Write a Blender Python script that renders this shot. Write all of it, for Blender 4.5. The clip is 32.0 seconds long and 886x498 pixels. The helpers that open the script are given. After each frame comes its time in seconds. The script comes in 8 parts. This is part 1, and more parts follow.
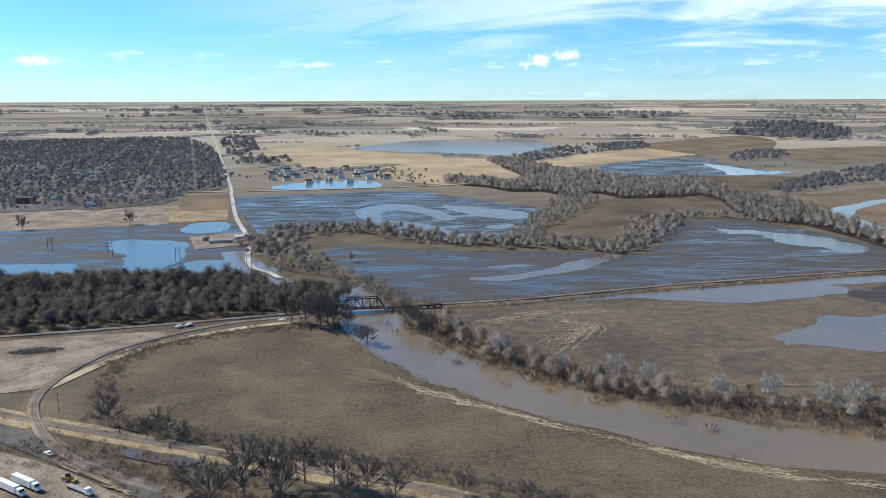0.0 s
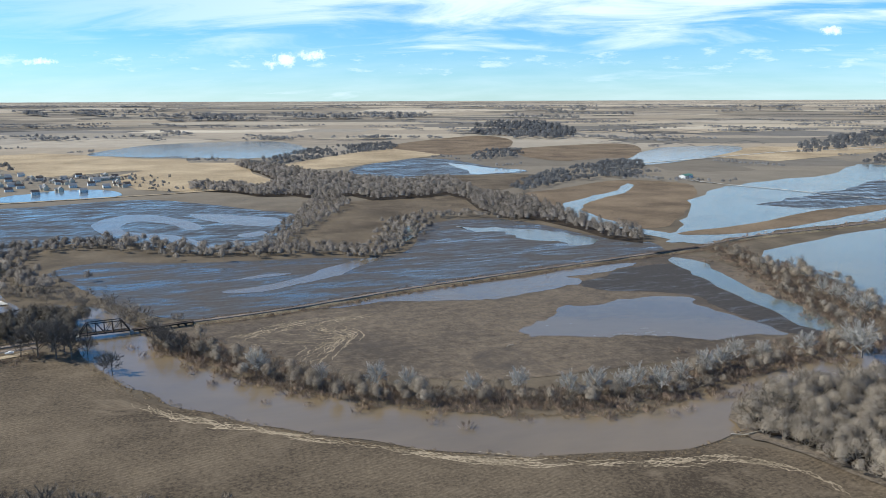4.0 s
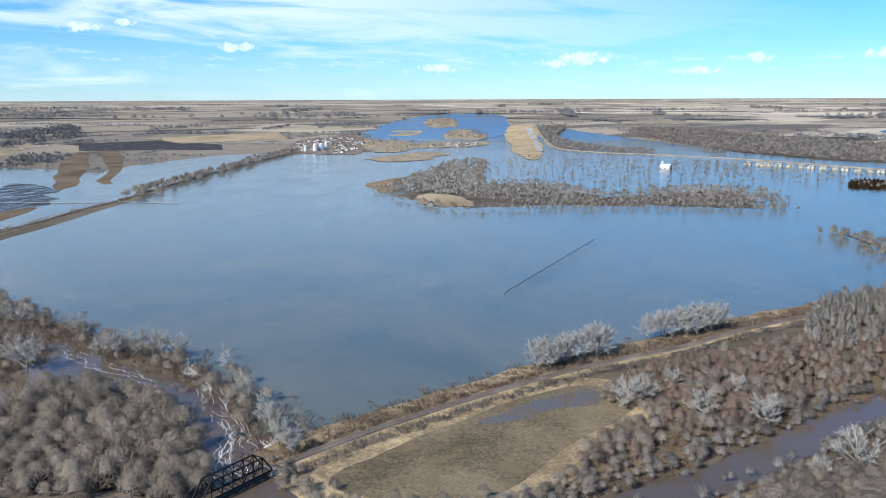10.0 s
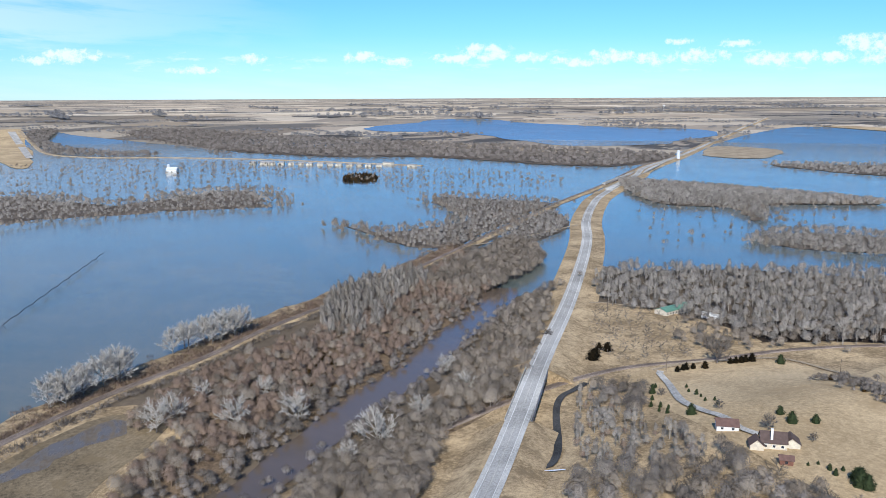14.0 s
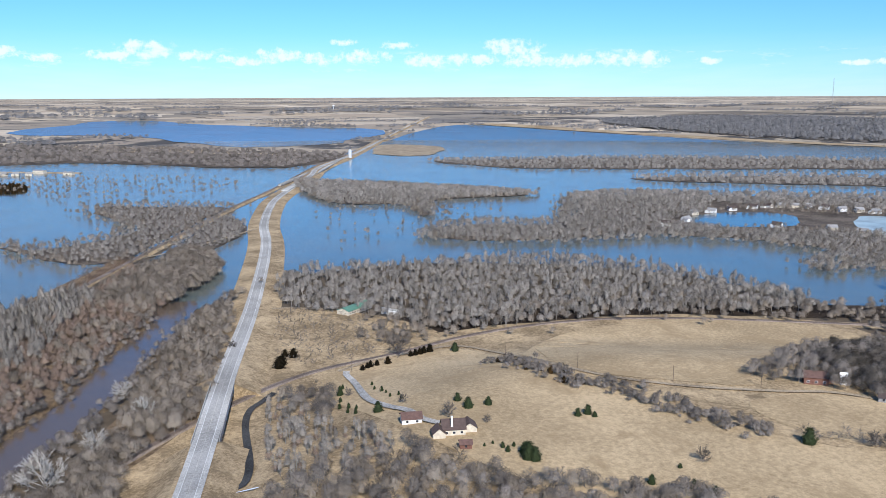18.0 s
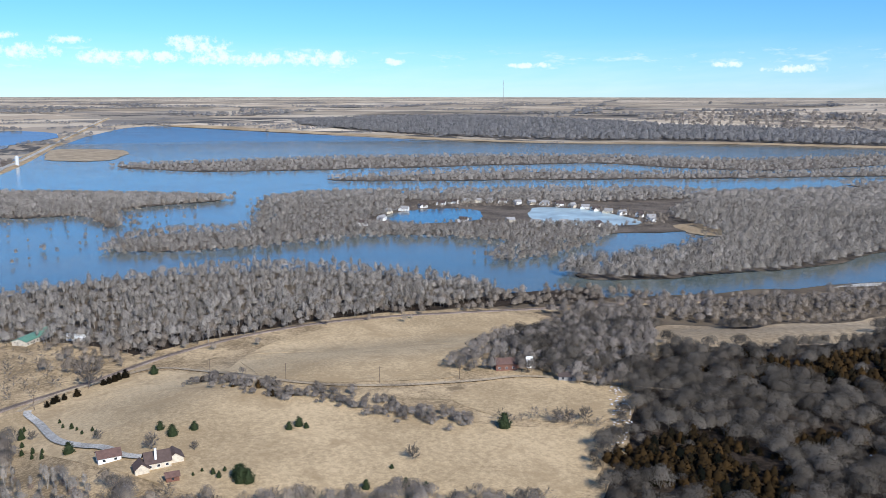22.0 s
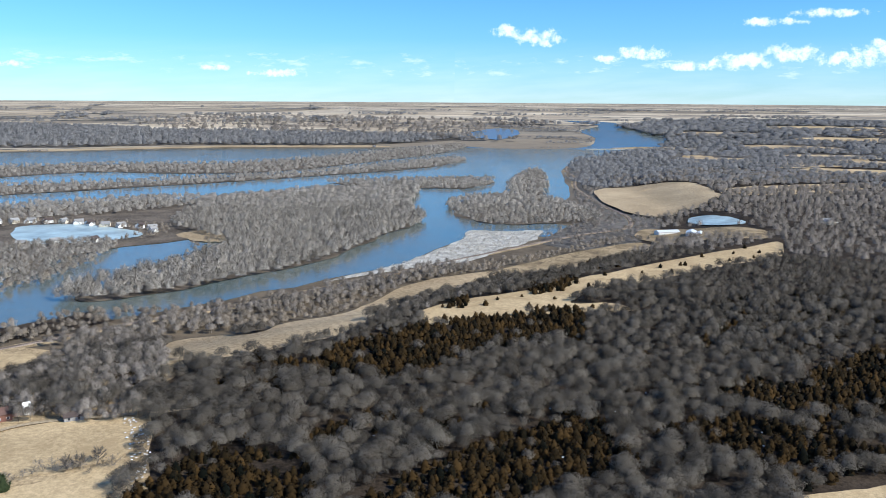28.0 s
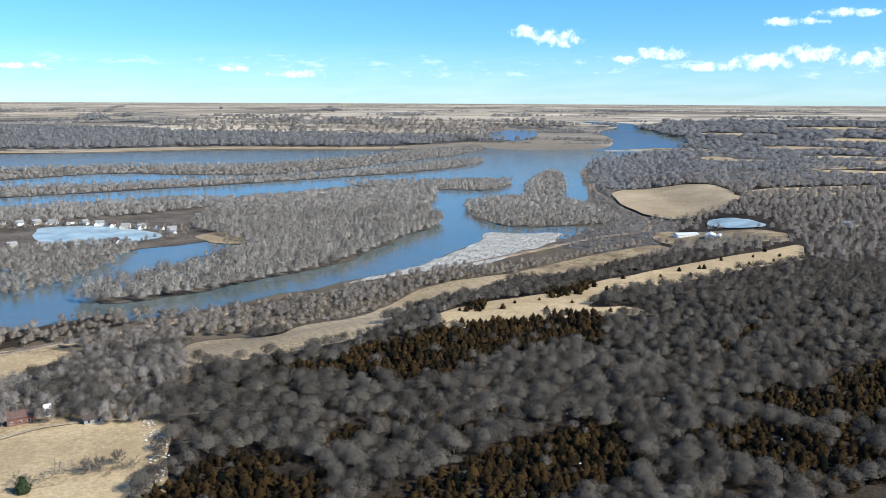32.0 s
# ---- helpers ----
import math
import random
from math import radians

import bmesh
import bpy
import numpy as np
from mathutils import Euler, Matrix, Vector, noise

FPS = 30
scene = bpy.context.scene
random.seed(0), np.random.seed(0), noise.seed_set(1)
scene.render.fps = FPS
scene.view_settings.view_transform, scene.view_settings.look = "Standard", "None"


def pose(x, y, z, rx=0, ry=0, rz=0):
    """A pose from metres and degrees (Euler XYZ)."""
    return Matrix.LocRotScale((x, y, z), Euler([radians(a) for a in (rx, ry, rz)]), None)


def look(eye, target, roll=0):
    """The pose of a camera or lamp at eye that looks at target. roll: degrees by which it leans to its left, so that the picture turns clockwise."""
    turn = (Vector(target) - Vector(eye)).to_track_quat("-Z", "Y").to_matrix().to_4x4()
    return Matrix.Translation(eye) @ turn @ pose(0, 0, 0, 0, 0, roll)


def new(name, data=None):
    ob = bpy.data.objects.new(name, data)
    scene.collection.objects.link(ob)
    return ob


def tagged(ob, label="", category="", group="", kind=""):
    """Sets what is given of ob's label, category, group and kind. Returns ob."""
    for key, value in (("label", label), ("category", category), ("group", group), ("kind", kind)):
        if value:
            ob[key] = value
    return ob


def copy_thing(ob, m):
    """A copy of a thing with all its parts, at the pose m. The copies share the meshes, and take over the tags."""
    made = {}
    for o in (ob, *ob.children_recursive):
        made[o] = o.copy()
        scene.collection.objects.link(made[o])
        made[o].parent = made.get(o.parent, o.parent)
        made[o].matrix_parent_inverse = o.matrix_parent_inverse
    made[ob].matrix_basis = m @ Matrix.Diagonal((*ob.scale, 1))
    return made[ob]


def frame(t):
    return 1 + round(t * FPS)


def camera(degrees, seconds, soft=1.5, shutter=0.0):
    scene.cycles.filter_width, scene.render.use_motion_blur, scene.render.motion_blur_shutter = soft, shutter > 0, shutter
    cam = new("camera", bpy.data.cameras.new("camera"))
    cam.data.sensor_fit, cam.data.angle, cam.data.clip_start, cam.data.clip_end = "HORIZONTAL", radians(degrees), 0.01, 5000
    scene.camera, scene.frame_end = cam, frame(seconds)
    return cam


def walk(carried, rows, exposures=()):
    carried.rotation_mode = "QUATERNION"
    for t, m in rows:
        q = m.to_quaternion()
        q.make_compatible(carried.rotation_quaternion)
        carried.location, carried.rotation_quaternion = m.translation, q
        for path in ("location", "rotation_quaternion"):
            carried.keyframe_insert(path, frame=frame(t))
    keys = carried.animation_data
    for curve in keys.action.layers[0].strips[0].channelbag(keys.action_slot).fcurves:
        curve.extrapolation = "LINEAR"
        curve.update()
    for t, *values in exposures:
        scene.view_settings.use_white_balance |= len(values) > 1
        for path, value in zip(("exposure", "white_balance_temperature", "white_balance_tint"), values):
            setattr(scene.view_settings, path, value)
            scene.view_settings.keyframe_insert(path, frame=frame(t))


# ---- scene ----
cam = camera(55.55, 32.0, soft=0.5)
# seconds, place, yaw, pitch, roll
ROWS = [
    (0.0, -0.0, -0.0, 162.8, -0.00, -10.13, 0.23),
    (0.5, -0.1, 0.2, 163.5, -0.95, -10.13, 0.22),
    (1.0, -0.0, 0.3, 164.3, -1.87, -10.13, 0.20),
    (1.5, 0.2, 0.8, 165.0, -2.89, -10.14, 0.24),
    (2.0, 0.1, 1.3, 165.7, -4.37, -10.13, 0.19),
    (2.5, 0.2, 2.0, 166.3, -6.14, -10.15, 0.27),
    (4.5, 2.2, 5.7, 168.7, -20.53, -10.18, 0.08),
    (5.0, 3.1, 6.9, 169.0, -24.03, -10.20, 0.06),
    (5.5, 4.1, 8.1, 169.2, -28.88, -10.18, 0.01),
    (6.0, 5.3, 9.3, 169.4, -33.97, -10.18, -0.00),
    (6.5, 6.5, 10.4, 169.7, -39.18, -10.18, 0.02),
    (7.0, 8.2, 11.6, 169.9, -44.06, -10.20, -0.04),
    (7.5, 10.1, 13.0, 170.2, -48.97, -10.21, 0.01),
    (8.0, 11.2, 14.1, 170.6, -53.73, -10.22, -0.01),
    (8.5, 12.1, 14.8, 171.0, -58.12, -10.25, 0.01),
    (9.0, 12.5, 15.3, 171.5, -62.54, -10.25, -0.00),
    (9.5, 14.3, 15.5, 172.0, -66.99, -10.22, 0.03),
    (10.0, 15.6, 15.5, 172.5, -71.16, -10.21, 0.06),
    (10.5, 17.0, 15.6, 173.0, -74.96, -10.20, 0.14),
    (11.0, 18.0, 15.7, 173.5, -78.65, -10.20, 0.15),
    (11.5, 19.4, 16.0, 174.0, -82.81, -10.24, 0.13),
    (12.0, 21.4, 16.5, 174.3, -88.03, -10.24, -0.00),
    (12.5, 22.7, 16.6, 174.8, -92.77, -10.18, 0.01),
    (13.0, 23.3, 16.0, 175.4, -97.06, -10.16, 0.05),
    (13.5, 24.2, 16.0, 175.9, -100.66, -10.21, 0.08),
    (14.0, 25.4, 15.6, 176.5, -103.78, -10.23, 0.07),
    (14.5, 25.7, 15.7, 177.1, -107.37, -10.25, 0.07),
    (16.5, 27.5, 14.7, 179.4, -118.16, -10.39, 0.06),
    (17.0, 27.8, 14.0, 179.7, -120.63, -10.39, 0.08),
    (17.5, 28.7, 13.4, 180.0, -123.12, -10.43, 0.08),
    (18.0, 29.3, 12.6, 180.5, -125.62, -10.29, 0.06),
    (18.5, 29.8, 12.0, 181.2, -127.98, -10.19, 0.06),
    (19.0, 29.9, 11.7, 182.0, -130.18, -10.17, 0.09),
    (19.5, 30.2, 11.4, 182.7, -132.58, -10.16, 0.12),
    (20.0, 30.9, 11.4, 183.4, -135.19, -10.19, 0.12),
    (20.5, 31.4, 11.2, 184.0, -137.75, -10.22, 0.06),
    (21.0, 31.7, 10.7, 184.6, -140.37, -10.27, -0.02),
    (21.5, 32.1, 10.2, 185.1, -143.20, -10.31, -0.14),
    (22.0, 32.5, 9.8, 185.7, -146.11, -10.32, -0.15),
    (22.5, 32.7, 9.6, 186.2, -149.07, -10.35, -0.19),
    (23.0, 33.2, 9.1, 186.6, -152.19, -10.32, -0.27),
    (23.5, 33.4, 8.7, 187.1, -155.21, -10.26, -0.32),
    (24.0, 33.5, 8.4, 187.7, -158.05, -10.19, -0.33),
    (24.5, 33.2, 8.0, 188.4, -160.70, -10.17, -0.34),
    (25.0, 33.0, 7.9, 188.9, -164.10, -10.15, -0.35),
    (25.5, 33.0, 7.6, 189.3, -167.40, -10.13, -0.38),
    (26.0, 33.4, 6.2, 189.8, -170.84, -10.14, -0.40),
    (26.5, 33.7, 5.3, 190.5, -174.24, -10.06, -0.31),
    (28.5, 31.1, 4.4, 193.4, -179.65, -10.02, -0.34),
    (29.0, 31.1, 4.1, 193.9, -179.85, -10.02, -0.26),
    (29.5, 30.9, 4.2, 194.1, -180.19, -9.99, -0.29),
    (30.0, 31.0, 4.4, 194.3, -180.61, -9.99, -0.29),
    (30.5, 31.1, 4.1, 194.4, -181.02, -9.99, -0.30),
    (31.0, 31.0, 3.8, 194.5, -181.39, -9.98, -0.30),
    (31.5, 31.1, 3.8, 194.6, -180.32, -9.97, -0.26),
    (32.0, 31.3, 4.1, 194.7, -178.03, -9.97, -0.28),
]
walk(cam, [(t, pose(x, y, z, 90 + pitch, roll, yaw)) for t, x, y, z, yaw, pitch, roll in ROWS],
     [(0.0, 0.38, 5950, 4), (6.0, 0.34, 5900, 5), (10.0, 0.24, 5650, 7), (14.0, 0.20, 5650, 10), (20.0, 0.18, 5650, 12), (24.0, 0.25, 5650, 10), (30.0, 0.44, 5750, 6), (32.0, 0.44, 5750, 6)])

# ---- light ----
SUN_AZ, SUN_EL = (-0.92, 0.39), 38.0
sun = new("sun", bpy.data.lights.new("sun", "SUN"))
sun.data.energy, sun.data.angle, sun.data.color = 4.9, radians(0.5), (1.0, 0.90, 0.74)
sun.matrix_world = look((0, 0, 900), (-SUN_AZ[0] * 900, -SUN_AZ[1] * 900, 900 - 900 * math.tan(radians(SUN_EL))))

PATH_MID = (15.0, 8.0)


class Nodes:
    """Short hand for building a node tree."""

    def __init__(self, tree):
        self.tree = tree
        tree.nodes.clear()

    def add(self, kind, ins=None, **props):
        n = self.tree.nodes.new(kind)
        if "operation" in props:
            n.operation = props["operation"]
        if "blend_type" in props:
            n.data_type, n.blend_type = "RGBA", props["blend_type"]
        if "interpolation_type" in props:
            n.interpolation_type = props["interpolation_type"]
        if "rotation_type" in props:
            n.rotation_type = props["rotation_type"]
        if "bands_direction" in props:
            n.bands_direction = props["bands_direction"]
        if "distance" in props:
            n.distance = props["distance"]
        if "attribute_name" in props:
            n.attribute_name = props["attribute_name"]
        for k, v in (ins or {}).items():
            self.put(n.inputs[k], v)
        return n

    def put(self, socket, v):
        if isinstance(v, bpy.types.NodeSocket):
            self.tree.links.new(v, socket)
        elif v is not None:
            socket.default_value = v

    def math(self, op, a, b=None, c=None):
        n = self.add("ShaderNodeMath", operation=op)
        for i, v in enumerate((a, b, c)):
            self.put(n.inputs[i], v)
        return n.outputs[0]

    def ramp(self, fac, *stops):
        n = self.add("ShaderNodeValToRGB")
        e = n.color_ramp.elements
        while len(e) < len(stops):
            e.new(0.5)
        for s, (p, c) in zip(e, stops):
            s.position, s.color = p, (*c, 1) if len(c) == 3 else c
        self.put(n.inputs[0], fac)
        return n.outputs[0]

    def mix(self, fac, a, b, blend="MIX"):
        n = self.add("ShaderNodeMix", blend_type=blend)
        self.put(n.inputs[0], fac)
        for s, v in ((n.inputs[6], a), (n.inputs[7], b)):
            self.put(s, (*v, 1) if isinstance(v, tuple) and len(v) == 3 else v)
        return n.outputs[2]

    def noise(self, vec, scale, detail=4.0, rough=0.55, distort=0.0):
        return self.add("ShaderNodeTexNoise", {"Vector": vec, "Scale": scale, "Detail": detail, "Roughness": rough, "Distortion": distort}).outputs["Fac"]


# ---- sky ----
world = bpy.data.worlds.new("sky")
scene.world = world
world.use_nodes = True
w = Nodes(world.node_tree)
sky = w.add("ShaderNodeTexSky")
sky.sky_type, sky.sun_disc, sky.sun_elevation, sky.sun_rotation = "NISHITA", False, radians(SUN_EL), math.atan2(SUN_AZ[0], SUN_AZ[1])
sky.altitude, sky.air_density, sky.dust_density, sky.ozone_density = 1500.0, 1.0, 0.05, 4.0
direction = w.add("ShaderNodeTexCoord").outputs["Generated"]
xyz = w.add("ShaderNodeSeparateXYZ", {0: direction})
azimuth = w.math("MULTIPLY", w.math("ARCTAN2", xyz.outputs[0], xyz.outputs[1]), 57.2958)   # clockwise from +y
elevation = w.math("MULTIPLY", w.math("ARCSINE", xyz.outputs[2]), 57.2958)
angles = w.add("ShaderNodeCombineXYZ", {0: azimuth, 1: elevation}).outputs[0]
ragged = w.noise(angles, 0.55, 6.0, 0.62)
fine = w.noise(angles, 1.3, 8.0, 0.68)
# cumulus heaps: azimuth, elevation, half width, half height
CUMULUS = [(6.2, 2.4, 1.0, 0.5), (8.2, 2.8, 0.7, 0.35), (-25.4, 2.3, 1.2, 0.3), (-8.4, 2.2, 0.9, 0.25), (40.9, 3.9, 0.6, 0.3), (48.6, 4.3, 1.2, 0.35), (51.0, 4.6, 0.7, 0.25), (57.7, 3.2, 1.3, 0.3), (71, 1.9, 1.1, 0.3), (80.4, 2.5, 1.7, 0.45), (78.6, 2.2, 1.0, 0.3), (91.4, 2.5, 0.7, 0.35), (87.5, 1.7, 1.6, 0.25),
           (98.3, 2.6, 1.0, 0.4), (100.7, 2.3, 0.9, 0.3), (104.6, 2.5, 1.2, 0.35), (106.7, 2.9, 1.5, 0.6), (109.6, 2.6, 1.3, 0.35), (112.4, 2.3, 1.3, 0.3), (114.7, 2.6, 1.6, 0.45), (117.6, 2.4, 1.3, 0.4), (120.2, 2.6, 1.6, 0.45), (122.5, 3.3, 1.1, 0.25), (124.7, 2.3, 1.8, 0.45), (127.8, 2.4, 1.6, 0.4), (130.2, 3.1, 1.6, 0.6), (131.2, 2.4, 1.7, 0.45),
           (134.2, 2.3, 1.8, 0.4), (137.2, 2.4, 1.7, 0.5), (139.2, 2.3, 0.9, 0.6), (119.1, 3.5, 0.8, 0.2), (142.8, 2.2, 0.8, 0.25), (152, 2.0, 1.4, 0.2), (168.3, 1.7, 1.6, 0.25), (164.5, 2.0, 0.8, 0.2), (183.5, 4.5, 0.9, 0.4), (185.8, 4.1, 1.4, 0.5), (192.3, 3.1, 1.4, 0.4), (190, 2.7, 0.8, 0.3), (195.2, 2.3, 1.6, 0.3), (198.4, 2.5, 2.0, 0.5), (201.1, 3.0, 1.6, 0.5),
           (204.5, 2.6, 1.8, 0.5), (206.5, 3.2, 1.6, 0.5), (208.6, 2.9, 1.8, 0.6), (199.9, 4.9, 1.6, 0.25), (203.2, 5.3, 1.8, 0.25)]
heaps = None
for az, el, wide, high in CUMULUS:
    dx = w.math("DIVIDE", w.math("SUBTRACT", w.math("WRAP", w.math("SUBTRACT", azimuth, az), 180.0, -180.0), 0.0), wide * 1.45)
    dy = w.math("DIVIDE", w.math("SUBTRACT", elevation, el), high * 1.25)
    d = w.math("SUBTRACT", 1.0, w.math("ADD", w.math("MULTIPLY", dx, dx), w.math("MULTIPLY", dy, dy)))
    heaps = d if heaps is None else w.math("MAXIMUM", heaps, d)
puff = w.math("ADD", heaps, w.math("MULTIPLY", w.math("SUBTRACT", fine, 0.53), 4.4))
puff = w.add("ShaderNodeMapRange", {0: puff, 1: 0.0, 2: 1.1, 3: 0.0, 4: 0.97}, interpolation_type="SMOOTHSTEP").outputs[0]
# a slanting sheet of thin high cloud
slant = w.math("SUBTRACT", elevation, w.math("ADD", 5.6, w.math("MULTIPLY", w.math("COSINE", w.math("MULTIPLY", w.math("SUBTRACT", azimuth, 32.0), 0.035)), 1.9)))
streak = w.add("ShaderNodeCombineXYZ", {0: w.math("MULTIPLY", azimuth, 0.055), 1: w.math("MULTIPLY", slant, 0.42)}).outputs[0]
wisps = w.noise(streak, 1.5, 7.0, 0.6, 0.6)
stretch = w.add("ShaderNodeMapRange", {0: w.math("ABSOLUTE", w.math("SUBTRACT", azimuth, 38.0)), 1: 22.0, 2: 58.0, 3: 1.0, 4: 0.0}).outputs[0]
across = w.add("ShaderNodeMapRange", {0: w.math("ABSOLUTE", slant), 1: 0.5, 2: 4.5, 3: 1.0, 4: 0.15}).outputs[0]
veil = w.math("MULTIPLY", w.add("ShaderNodeMapRange", {0: w.math("ADD", wisps, w.math("MULTIPLY", across, 0.3)), 1: 0.55, 2: 0.85, 3: 0.0, 4: 0.85}, interpolation_type="SMOOTHSTEP").outputs[0], stretch)
low = w.math("MULTIPLY", w.add("ShaderNodeMapRange", {0: elevation, 1: 0.0, 2: 4.0, 3: 0.42, 4: 0.0}).outputs[0], w.add("ShaderNodeMapRange", {0: w.noise(streak, 4.0, 5.0), 1: 0.35, 2: 0.75, 3: 0.3, 4: 0.8}).outputs[0])
flock_at = w.add("ShaderNodeMapping", {"Vector": angles, "Scale": (0.42, 1.5, 1.0)}).outputs[0]
band = w.add("ShaderNodeMapRange", {0: w.math("ABSOLUTE", w.math("SUBTRACT", elevation, 2.3)), 1: 0.5, 2: 1.5, 3: 0.13, 4: -0.12}).outputs[0]
flock = w.add("ShaderNodeMapRange", {0: w.math("ADD", w.noise(flock_at, 1.0, 8.0, 0.66), band), 1: 0.62, 2: 0.82, 3: 0.0, 4: 0.5}, interpolation_type="SMOOTHSTEP").outputs[0]
cover = w.math("MAXIMUM", w.math("MAXIMUM", w.math("MAXIMUM", puff, flock), veil), low)
above = w.math("GREATER_THAN", elevation, -0.5)
tone = w.ramp(w.math("DIVIDE", elevation, 90.0), (0.0, (0.64, 0.87, 1.02)), (0.06, (0.63, 0.96, 1.17)), (0.14, (0.61, 0.985, 1.20)))
clear = w.mix(1.0, sky.outputs[0], tone, "MULTIPLY")
shown = w.mix(w.math("MULTIPLY", cover, above), clear, (8.6, 9.2, 9.8))
w.add("ShaderNodeOutputWorld", {0: w.add("ShaderNodeBackground", {0: shown, 1: 0.1}).outputs[0]})


# ---- materials ----
def material(name):
    m = bpy.data.materials.new(name)
    m.use_nodes = True
    return m, Nodes(m.node_tree)


def finish(n, color, rough=0.9, metal=0.0, bump=None, strength=0.3, distance=0.3, spec=0.3, ior=1.45):
    s = n.add("ShaderNodeBsdfPrincipled", {"Base Color": (*color, 1) if isinstance(color, tuple) and len(color) == 3 else color,
                                           "Roughness": rough, "Metallic": metal, "Specular IOR Level": spec, "IOR": ior})
    if bump is not None:
        n.put(s.inputs["Normal"], n.add("ShaderNodeBump", {"Height": bump, "Strength": strength, "Distance": distance}).outputs[0])
    n.add("ShaderNodeOutputMaterial", {0: s.outputs[0]})


def position(n):
    return n.add("ShaderNodeNewGeometry").outputs["Position"]


def soil(name, dark, light, big=0.012, small=0.35, rows=None, row_gap=4.0, row_mix=0.35, third=None, rough=0.95):
    """Ground cover: blotches at two scales, and furrows along a heading in degrees."""
    m, n = material(name)
    p = position(n)
    a = n.noise(p, big, 5.0, 0.6)
    b = n.noise(p, small, 4.0, 0.65)
    f = n.math("ADD", n.math("MULTIPLY", a, 0.38), n.math("ADD", n.math("MULTIPLY", b, 0.34), n.math("MULTIPLY", n.noise(p, small * 3.2, 4.0, 0.75), 0.28)))
    c = n.ramp(f, (0.42, tuple(0.74 * v for v in dark)), (0.58, tuple(1.17 * v for v in light)))
    if third:
        c = n.mix(n.ramp(n.noise(p, big * 2.3, 6.0, 0.7, 0.8), (0.52, (0, 0, 0)), (0.66, (1, 1, 1))), c, third)
    if rows is not None:
        q = n.add("ShaderNodeVectorRotate", {"Vector": p, "Angle": radians(rows)}, rotation_type="Z_AXIS").outputs[0]
        line = n.add("ShaderNodeTexWave", {"Vector": q, "Scale": 0.314 / row_gap, "Distortion": 5.0, "Detail": 4.0, "Detail Scale": 0.25}, bands_direction="Y").outputs["Fac"]
        c = n.mix(n.math("MULTIPLY", n.math("MULTIPLY", line, a), row_mix * 2), c, tuple(0.62 * v for v in dark))
    finish(n, c, rough, bump=b, strength=0.5, distance=0.4, spec=0.15)
    return m


def plain(name, color, rough=0.7, metal=0.0, vary=0.25, scale=0.6):
    m, n = material(name)
    k = n.noise(position(n), scale, 5.0, 0.65)
    c = n.ramp(k, (0.3, tuple(v * (1 - vary) for v in color)), (0.7, tuple(min(1, v * (1 + vary)) for v in color)))
    c = n.mix(n.math("MULTIPLY", n.add("ShaderNodeObjectInfo").outputs["Random"], 0.25), c, tuple(v * 0.75 for v in color))
    finish(n, c, rough, metal, bump=k, strength=0.15)
    return m


def water(name, mud, deep, rough=0.12, ripple=0.25):
    m, n = material(name)
    p = position(n)
    a = n.noise(p, 0.006, 6.0, 0.6, 1.2)
    squeezed = n.add("ShaderNodeMapping", {"Vector": p, "Scale": (0.05, 0.16, 0.1), "Rotation": (0, 0, radians(25))}).outputs[0]
    b = n.noise(squeezed, 1.0, 5.0, 0.6, 0.8)
    c = n.ramp(n.math("ADD", n.math("MULTIPLY", a, 0.85), n.math("MULTIPLY", b, 0.15)), (0.36, deep), (0.64, mud))
    r = n.add("ShaderNodeMapRange", {0: n.math("ADD", n.math("MULTIPLY", a, 0.75), n.math("MULTIPLY", b, 0.25)), 1: 0.35, 2: 0.65, 3: rough * 0.8, 4: rough * 1.35}).outputs[0]
    gust = n.noise(n.add("ShaderNodeMapping", {"Vector": p, "Scale": (0.005, 0.028, 0.1), "Rotation": (0, 0, radians(-38))}).outputs[0], 1.0, 5.0, 0.6, 1.5)
    r = n.math("MULTIPLY", r, n.add("ShaderNodeMapRange", {0: gust, 1: 0.4, 2: 0.62, 3: 0.92, 4: 1.1}).outputs[0])
    c = n.mix(n.add("ShaderNodeMapRange", {0: gust, 1: 0.45, 2: 0.75, 3: 0.0, 4: 0.05}).outputs[0], c, tuple(min(1.0, 1.45 * v) for v in mud))
    small = n.noise(p, 0.9, 3.0, 0.6)
    finish(n, c, r, bump=small, strength=ripple, distance=0.25, spec=0.5, ior=1.42)
    return m


